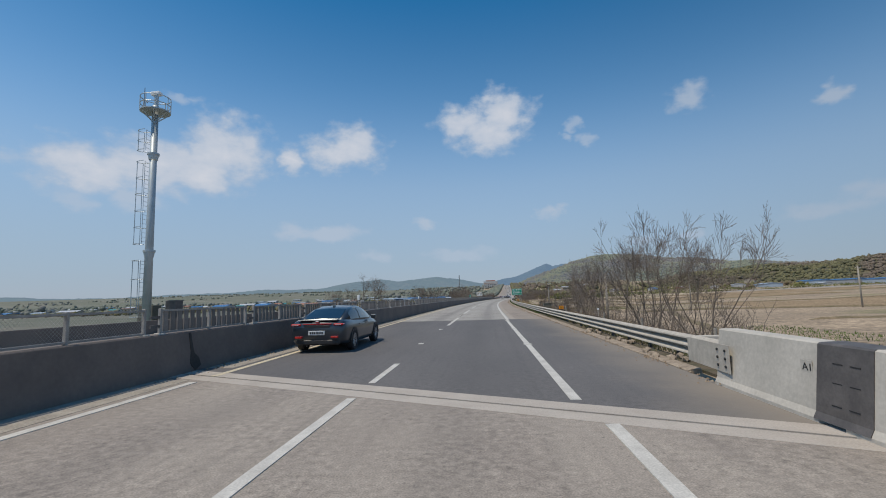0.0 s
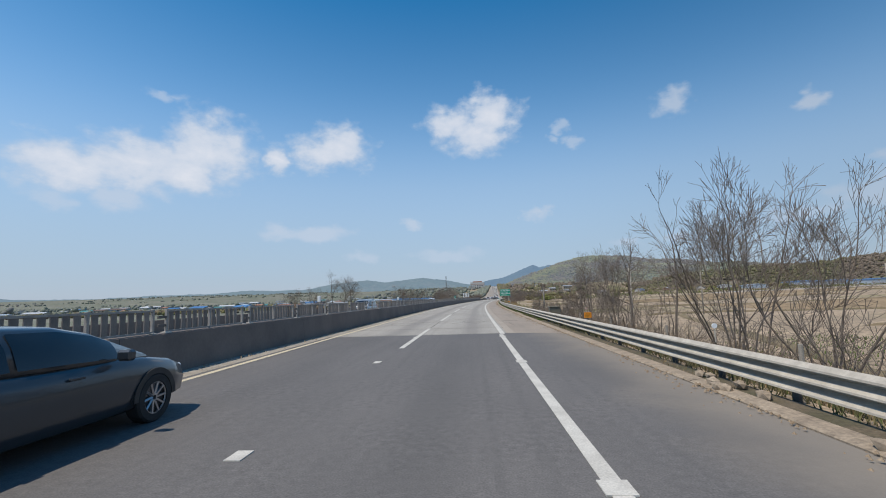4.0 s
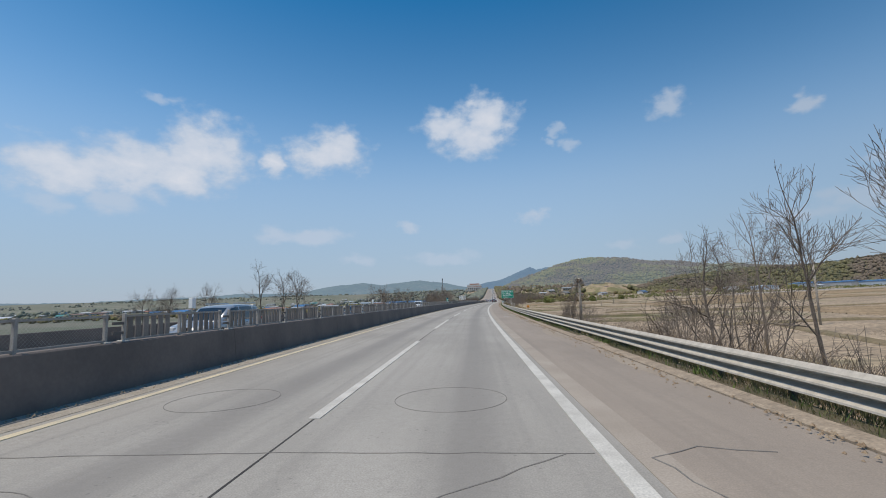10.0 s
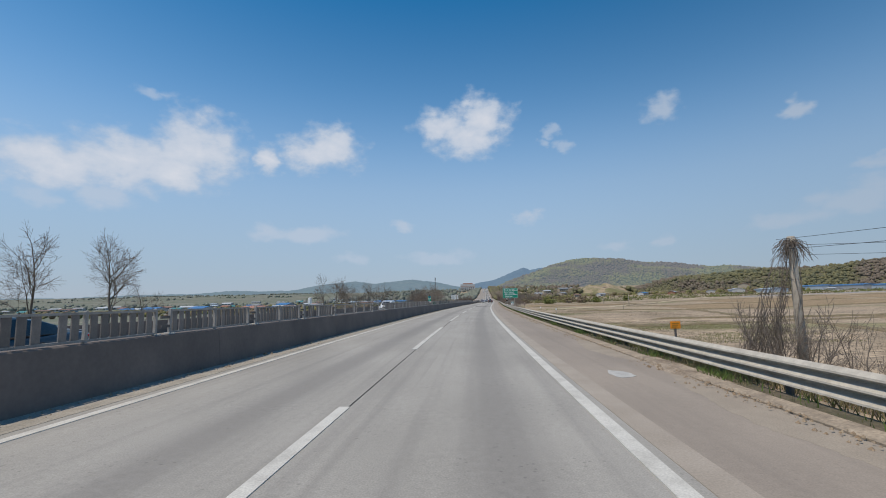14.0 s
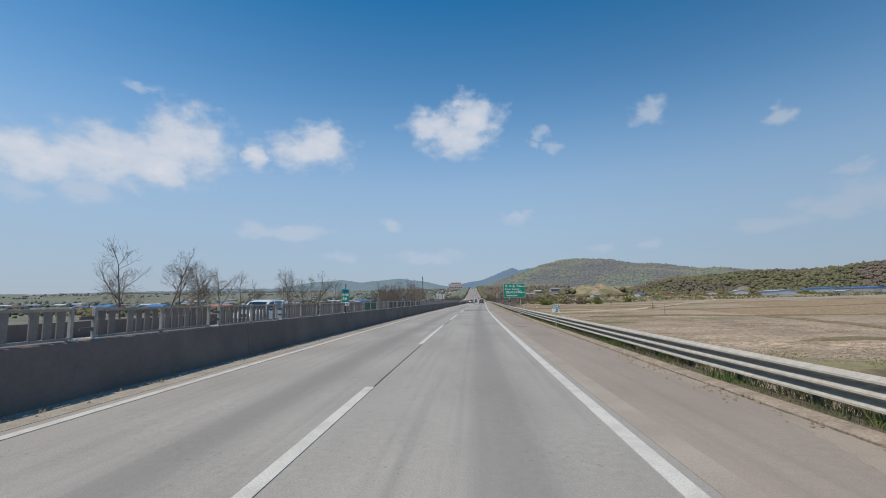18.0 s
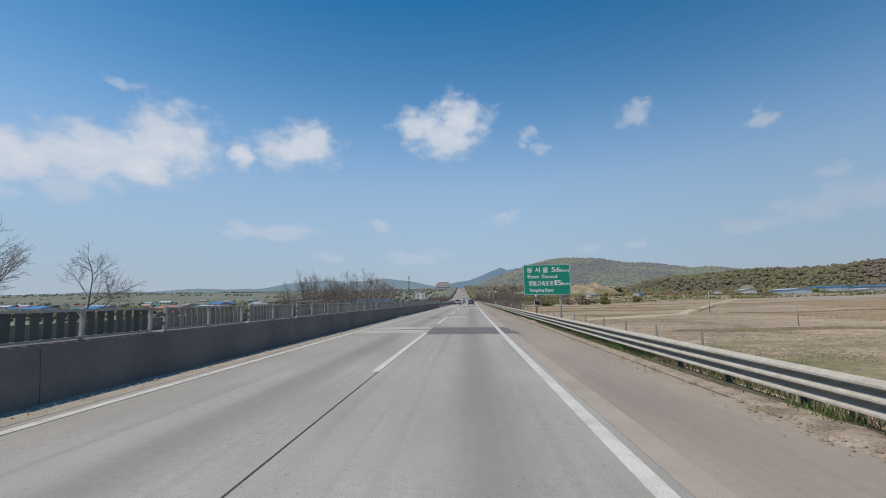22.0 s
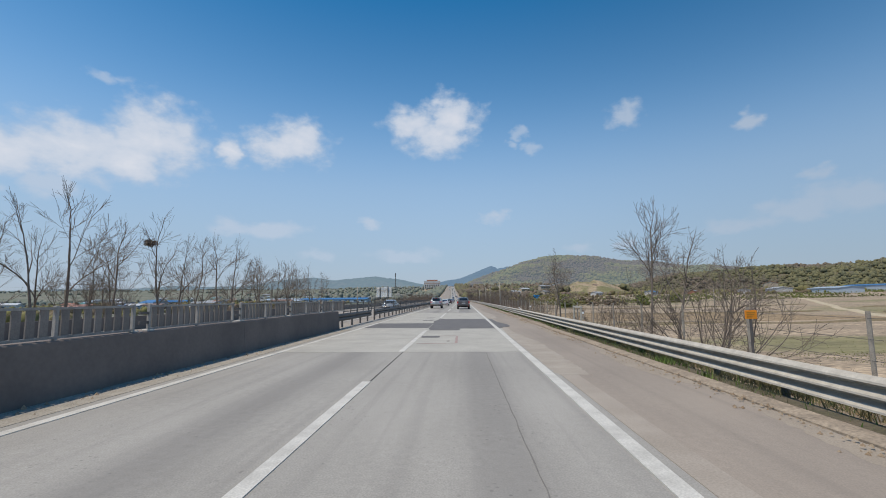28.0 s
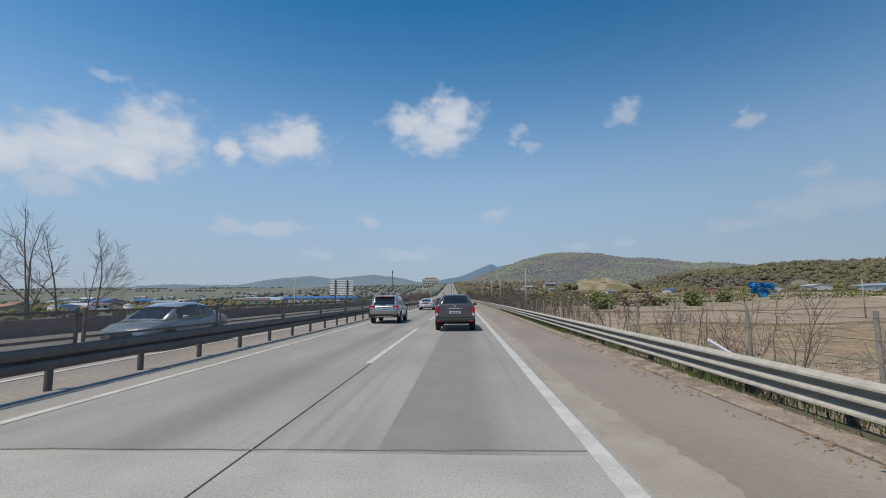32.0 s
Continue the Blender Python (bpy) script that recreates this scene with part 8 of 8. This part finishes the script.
# a belt of bare and budding trees between the fields and the hill
_r = random.Random(67)
spots = []
for _ in range(2600):
    a, d = radians(_r.uniform(8, 52)), _r.uniform(680, 800)
    x, y = 2 + d * math.sin(a), 130 + d * math.cos(a)
    r = _r.uniform(1.4, 3.6)
    u0 = x - np.interp(y, LINE_Y, LINE_X)
    spots.append(((x, y, float(ground_height(y, np.float64(u0))) + r * _r.uniform(0.4, 2.0)), r))
for _ in range(900):
    a, d = radians(_r.uniform(8, 36)), _r.uniform(560, 690)
    x, y = 2 + d * math.sin(a), 130 + d * math.cos(a)
    r = _r.uniform(0.8, 2.2)
    u0 = x - np.interp(y, LINE_Y, LINE_X)
    spots.append(((x, y, float(ground_height(y, np.float64(u0))) + r * _r.uniform(0.4, 1.6)), r))
clumps("belt_woods", spots, M_CROWN_LOW, "belt of bare brown and budding trees behind the fields", shapes=TINY)
spots = []
for _ in range(1500):
    s = _r.uniform(620, 2000)
    u = _r.uniform(9.5, 60 + (s - 600) * 0.25) if _ % 2 else _r.uniform(9.5, 30)
    r = _r.uniform(1.6, 3.6) * (1 + (s - 600) / 1600)
    spots.append((at(s, u, float(ground_height(s, np.float64(u))) + r * 0.8), r))
clumps("rise_woods", spots, M_CROWN, "brown and olive woods on the rise beside the far road")

# hedges and bushes beyond the fields: small crowns in drifts
_r = random.Random(65)
spots = []
for _ in range(330):
    s, u = _r.uniform(470, 640), _r.uniform(30, 520)
    big, long = _r.uniform(0.35, 1.0), _r.uniform(3, 18)
    for _k in range(22):
        ss, uu, r = s + _r.gauss(0, 1.6), u + _r.uniform(-long, long), big * _r.uniform(0.3, 0.75)
        spots.append((at(ss, uu, over(ss, uu) + abs(_r.gauss(0.3, 0.9)) * big), r))
clumps("hedges", spots, M_GREENERY, "green bushes and hedges behind the fields", "bushes", shapes=TINY)
spots = []
for _ in range(130):
    s = _r.uniform(430, 800)
    u = _r.uniform(15, 90) + (s - 430) * 0.1
    big = _r.uniform(0.7, 1.6)
    for _k in range(16):
        spots.append((at(s + _r.gauss(0, 1.5 * big), u + _r.gauss(0, 1.5 * big), over(s, u) + abs(_r.gauss(0.8, 1.2)) * big), big * _r.uniform(0.3, 0.7)))
clumps("roadside_woods", spots, M_CROWN_LOW, "brown and budding roadside bushes far along the road", "bushes", shapes=TINY)
for k, (s, u, r) in enumerate(((404, 43, 2.6), (411, 47, 2.0), (432, 84, 2.6), (470, 118, 2.4))):
    spots = []
    for _ in range(160):
        spots.append((at(s + _r.gauss(0, r * 0.5), u + _r.gauss(0, r * 0.5), over(s, u) + abs(_r.gauss(r * 0.7, r * 0.5))), r * _r.uniform(0.1, 0.24)))
    clumps("leafy_bush", spots, M_GREENERY, "fresh green leafy bush at the edge of the field", "bush")

# the plain to the west: lines of trees and thickets
_r = random.Random(66)
spots = []
for _ in range(90):
    s, u = _r.uniform(150, 2200), -_r.uniform(120, 1500)
    if s < 700 and u > -430 and u < -110:
        u -= 330
    n, along = _r.randint(5, 22), _r.uniform(-1.5, 1.5)
    for k in range(n):
        ss, uu, r = s + along * 7 * k + _r.gauss(0, 14), u - 5 * k + _r.gauss(0, 12), _r.uniform(1.2, 3.4)
        spots.append((at(ss, uu, over(ss, uu) + r * 0.6), r))
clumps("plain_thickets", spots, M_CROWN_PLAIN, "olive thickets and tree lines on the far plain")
spots = []
for _ in range(2200):
    a, d = radians(_r.uniform(-68, -4)), _r.uniform(800, 1500)
    x, y = 2 + d * math.sin(a), 130 + d * math.cos(a)
    r = _r.uniform(2.2, 5.0)
    spots.append(((x, y, -5.5 + r * _r.uniform(0.5, 1.6)), r))
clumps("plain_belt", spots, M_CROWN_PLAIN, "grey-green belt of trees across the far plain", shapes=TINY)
spots = []
for _ in range(900):
    s = _r.uniform(700, 1900)
    u = -(_r.uniform(22, 320) if _ % 2 else _r.uniform(21, 45))
    r = _r.uniform(2.0, 4.5)
    spots.append((at(s, u, float(ground_height(s, np.float64(u))) + r * 0.7), r))
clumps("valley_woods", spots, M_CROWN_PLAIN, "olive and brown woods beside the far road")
spots = []
for _ in range(1500):
    s, u, r = _r.uniform(290, 760), -_r.uniform(95, 430), _r.uniform(0.9, 2.3)
    spots.append((at(s, u, over(s, u) + r * _r.uniform(0.2, 1.0)), r))
clumps("town_trees", spots, M_CROWN_LOW, "bare brown and olive trees among the low town", shapes=TINY)
M_BUD = mat("budding_leaves", (0.22, 0.21, 0.06), (0.16, 0.14, 0.05), 1.0, 0.9, 0, fine=0.3, grain=5)
# budding yellow-green shrubs below the bare trees
for k, (s, u, r) in enumerate(((199, -25, 1.9), (203, -27, 2.1), (206, -26, 2.2), (209, -24.5, 1.9), (215, -25, 2.3), (221.5, -25.5, 2.3), (230, -25, 2.2), (237, -25.5, 2.3), (244, -26, 2.2), (249, -25, 2.0), (212, -28, 2.4), (218, -26, 2.0), (226, -27, 2.4), (233, -27, 2.0), (240, -27, 2.4), (150, -29, 1.7), (156, -28, 1.5), (84, -27, 1.5), (90, -28, 1.7), (96, -27, 1.4))):
    base = over(s, u)
    rng = random.Random(700 + k)
    g = thing("budding_shrub", "yellow-green budding shrub below the bare trees", "shrub", pose_at(s, u, base), group="budding shrubs")
    segs = []
    for _ in range(26):
        a, t = rng.uniform(0, 6.283), rng.uniform(0.2, 0.9)
        segs.append((Vector((0.2 * math.cos(a), 0.2 * math.sin(a), -0.2)), Vector((r * t * math.cos(a), r * t * math.sin(a), r * rng.uniform(1.2, 2.2))), 0.03, 0.012, 4))
    child("trunk", segments_mesh("trunk", segs, M_TWIG), g)
    v, f = [], []
    for _ in range(2600):
        d = Vector((rng.gauss(0, 0.5), rng.gauss(0, 0.5), 0)) * r
        p = d + Vector((0, 0, r * rng.uniform(0.3, 2.3) * max(0.25, 1 - d.length / r * 0.5)))
        q = Vector((rng.gauss(0, 1), rng.gauss(0, 1), rng.gauss(0, 1))).normalized() * rng.uniform(0.04, 0.09)
        w = q.orthogonal().normalized() * 0.035
        i = len(v)
        v += [p - q, p + w, p + q]
        f.append((i, i + 1, i + 2))
    tagged(child("crown", mesh_of("crown", v, f, M_BUD), g), kind="stuff")

# ---- far buildings ----
M_ROOFS = {k: mat(k + "_metal_roof", c, tuple(v * 0.85 for v in c), 0.3, 0.5, 0, fine=0.08, grain=2) for k, c in
           {"blue": (0.045, 0.16, 0.36), "orange": (0.37, 0.16, 0.09), "grey": (0.30, 0.31, 0.32), "white": (0.48, 0.50, 0.52), "pale_blue": (0.34, 0.41, 0.48), "teal": (0.06, 0.22, 0.22), "brown": (0.20, 0.12, 0.08)}.items()}
M_WALLS = {k: mat(k + "_wall", c, tuple(v * 0.88 for v in c), 0.4, 0.85, 0, fine=0.08, grain=3) for k, c in {"white": (0.5, 0.5, 0.49), "tan": (0.42, 0.36, 0.28), "grey": (0.36, 0.37, 0.38), "pale_blue": (0.40, 0.47, 0.54), "brick": (0.30, 0.15, 0.10)}.items()}


def building(x, y, z, wide, deep, eaves, ridge_h, turn, roof, wall, label, name="house", group="", storeys=1, bays=4):
    """A gabled building: x across, y deep, ridge along x."""
    g = thing(name, label, "building", pose(x, y, z, 0, 0, turn), group)
    part("wall", box_bm(-wide / 2, wide / 2, -deep / 2, deep / 2, -3.0, eaves), M_WALLS[wall], g)
    bm = bmesh.new()
    o, th = 0.5, 0.25
    vs = [bm.verts.new(c) for sx in (-1, 1) for c in ((sx * (wide / 2 + o), -deep / 2 - o, eaves - 0.1), (sx * (wide / 2 + o), 0, eaves + ridge_h), (sx * (wide / 2 + o), deep / 2 + o, eaves - 0.1), (sx * (wide / 2 + o), deep / 2 + o, eaves - 0.1 + th), (sx * (wide / 2 + o), 0, eaves + ridge_h + th), (sx * (wide / 2 + o), -deep / 2 - o, eaves - 0.1 + th))]
    for k in range(6):
        bm.faces.new((vs[k], vs[(k + 1) % 6], vs[6 + (k + 1) % 6], vs[6 + k]))
    bm.faces.new(vs[:6][::-1])
    bm.faces.new(vs[6:])
    bmesh.ops.recalc_face_normals(bm, faces=bm.faces)
    part("roof", bm, M_ROOFS[roof], g)
    for sx in (-1, 1):
        gab = bmesh.new()
        a = [gab.verts.new((sx * (wide / 2 - 0.02), yy, zz)) for yy, zz in ((-deep / 2, eaves), (deep / 2, eaves), (0, eaves + ridge_h))]
        gab.faces.new(a if sx > 0 else a[::-1])
        part("gable", gab, M_WALLS[wall], g)
    for st in range(storeys):
        for k in range(bays):
            xx, zz = -wide / 2 + wide * (k + 0.5) / bays, eaves * (st + 0.5) / storeys
            part("window", box_bm(xx - wide / bays * 0.22, xx + wide / bays * 0.22, -deep / 2 - 0.06, -deep / 2 + 0.1, zz - 0.5, zz + 0.6), M_DARKGLASS, g)
    return g


def land(x, y):
    d2 = (LINE_X - x) ** 2 + (LINE_Y - y) ** 2
    i = int(np.argmin(d2))
    h = LINE_H[i]
    u = (x - LINE_X[i]) * math.cos(h) - (y - LINE_Y[i]) * math.sin(h)
    return over(float(LINE_S[i]), float(u)) + float(rise(LINE_S[i]))


def house(x, y, *a, **k):
    return building(x, y, land(x, y), *a, **k)


# works beyond the fields to the east
house(353, 590, 40, 18, 3.6, 1.3, 78, "pale_blue", "pale_blue", "long pale blue warehouse beyond the fields", name="warehouse", bays=8)
house(345, 640, 24, 14, 4.0, 1.5, 70, "white", "white", "white low workshop beyond the fields", name="workshop")
house(322, 655, 14, 10, 3.4, 1.4, 60, "grey", "white", "small white house behind the fields")
house(420, 745, 22, 14, 9.5, 2.4, 55, "orange", "tan", "house with an orange roof below the wooded ridge", storeys=2)
for k in range(4):
    house(452 + 3 * k, 655 - 52 * k, 50, 16, 4.9, 1.2, 86, "blue", "grey" if k % 2 else "pale_blue", "long low building with a blue roof beyond the fields", name="warehouse", group="blue-roofed works", bays=9)
house(398, 560, 16, 8, 2.6, 0.8, 80, "white", "white", "white shed beyond the fields", name="shed")
house(290, 690, 12, 9, 3.2, 1.5, 50, "grey", "brick", "small brick house behind the fields")
house(262, 720, 14, 9, 3.0, 1.4, 40, "blue", "white", "small white house with a blue roof behind the fields")
house(215, 760, 12, 9, 3.2, 1.6, 30, "grey", "white", "small white house behind the fields")
house(185, 790, 14, 9, 3.4, 1.5, 25, "brown", "tan", "small tan house behind the fields")
rng5 = random.Random(51)
for k in range(9):
    x, y = 150 + 13 * k + rng5.uniform(-6, 6), 900 + rng5.uniform(-40, 90)
    building(x, y, 6 + rng5.uniform(0, 10), rng5.uniform(10, 18), 9, rng5.uniform(3, 6), 1.6, rng5.uniform(0, 60), rng5.choice(("grey", "white", "brown")), rng5.choice(("white", "tan", "grey")), "pale village house at the foot of the hill", group="village houses below the hill")
# the town on the plain to the west
house(-207, 515, 50, 18, 2.6, 1.9, -40, "orange", "tan", "long building with an orange roof on the plain", name="warehouse", bays=8)
house(-252, 495, 26, 14, 3.4, 2.0, -30, "blue", "white", "blue-roofed warehouse on the plain", name="warehouse")
house(-318, 520, 24, 14, 3.6, 2.0, -20, "blue", "white", "blue-roofed warehouse on the plain", name="warehouse")
house(-205, 585, 22, 12, 4.0, 2.0, -35, "blue", "grey", "blue-roofed warehouse on the plain", name="warehouse")
house(-85, 690, 70, 16, 3.6, 1.4, -8, "blue", "pale_blue", "long low shed with a blue roof on the plain", name="warehouse", bays=9)
house(-140, 720, 50, 14, 3.4, 1.4, -5, "pale_blue", "white", "long low shed with a pale blue roof on the plain", name="warehouse", bays=7)
for k in range(64):
    a, d = rng5.uniform(-66, -9), rng5.uniform(450, 950)
    x, y = d * math.sin(radians(a)) + 10, 150 + d * math.cos(radians(a))
    roof = rng5.choice(("blue", "blue", "orange", "grey", "grey", "white", "white", "pale_blue", "teal", "brown"))
    house(x, y, rng5.uniform(9, 20), rng5.uniform(8, 12), rng5.uniform(2.2, 3.6), rng5.uniform(0.9, 1.8), rng5.uniform(-50, 30), roof, rng5.choice(("white", "white", "tan", "grey", "pale_blue")), roof.replace("_", " ") + "-roofed building in the low town", group="buildings of the low town", bays=3)


def storage_tank(s, u):
    g = thing("storage_tank", "white round storage tank with a domed top in the low town", "tank", pose_at(s, u, over(s, u)), "tanks in the low town")
    part("shell", rod_bm((0, 0, -0.5), (0, 0, 3.4), 2.0, 2.0, sides=20), M_WALLS["white"], g, smooth=True)
    part("dome", rod_bm((0, 0, 3.4), (0, 0, 4.3), 2.0, 0.7, sides=20), M_WALLS["white"], g, smooth=True)


for s, u in ((468.0, -180.0), (470.0, -166.0), (474.0, -150.0)):
    storage_tank(s, u)


def hospital():
    g = thing("office_building", "white building with a red band on a distant rise", "building", pose(at(1560, -62)[0], at(1560, -62)[1], 0, 0, 0, -3))
    part("wall", box_bm(-24, 24, -9, 9, 10, 54), M_WALLS["white"], g)
    part("band", box_bm(-24.2, 24.2, -9.2, -8.9, 46.5, 47.5), M_ROOFS["orange"], g)
    part("parapet", box_bm(-16, 16, -7, 7, 54, 57.5), M_ROOFS["orange"], g)
    for st in range(3):
        for k in range(7):
            part("window", box_bm(-21 + 6.3 * k, -17.4 + 6.3 * k, -9.25, -8.9, 31 + 5 * st - 1, 33 + 5 * st), M_DARKGLASS, g)


hospital()


def cell_mast():
    g = thing("lattice_mast", "thin grey antenna mast on a distant rise", "mast", pose(at(1500, -165)[0], at(1500, -165)[1], 0, 0, 0, 0))
    for x, y in ((-2, -2), (2, -2), (0, 2)):
        part("leg", rod_bm((x, y, 5), (x * 0.3, y * 0.3, 74), 0.45, 0.3, sides=5), M_DSTEEL, g)
    for k in range(9):
        z = 14 + 7 * k
        part("brace", rod_bm((-1.8 + 0.13 * k, -1.6 + 0.12 * k, z), (1.8 - 0.13 * k, -1.6 + 0.12 * k, z + 5), 0.25, sides=4), M_DSTEEL, g)
    part("antenna", rod_bm((0, 0, 66), (0, 0, 76), 1.3, 1.3, sides=8), M_DSTEEL, g)


cell_mast()


def blue_sheet():
    """A torn plastic sheet caught in the twigs of a bush."""
    rng = random.Random(8)
    bm = bmesh.new()
    rows = []
    for i in range(9):
        rows.append([bm.verts.new((0.1 * i - 0.4 + rng.gauss(0, 0.03), rng.gauss(0, 0.07), 0.09 * j - 0.32 - (0.25 if 3 < i < 6 and j == 0 else 0) + rng.gauss(0, 0.03))) for j in range(8)])
    for i in range(8):
        for j in range(7):
            if (i, j) in ((3, 2), (3, 3), (6, 1), (6, 2), (7, 1)):
                continue
            bm.faces.new((rows[i][j], rows[i + 1][j], rows[i + 1][j + 1], rows[i][j + 1]))
    bmesh.ops.solidify(bm, geom=list(bm.faces), thickness=0.004)
    ob = part("plastic_sheet", bm, M_TARP, None, "", pose_at(286.6, 11.7, 1.8) @ Matrix.Diagonal((0.95, 0.78, 0.5, 1)))
    tagged(ob, "torn bright blue plastic sheet caught in a bush", "plastic sheet")


M_TARP = mat("blue_plastic_sheet", (0.04, 0.37, 0.68), (0.02, 0.26, 0.55), 3, 0.4, 0, fine=0.1)
tree("bush", 1, 286.6, 12.0, 1.9, "leafless bush with a blue sheet in its twigs", "bush", "bush", "trees on the embankment slope")
blue_sheet()
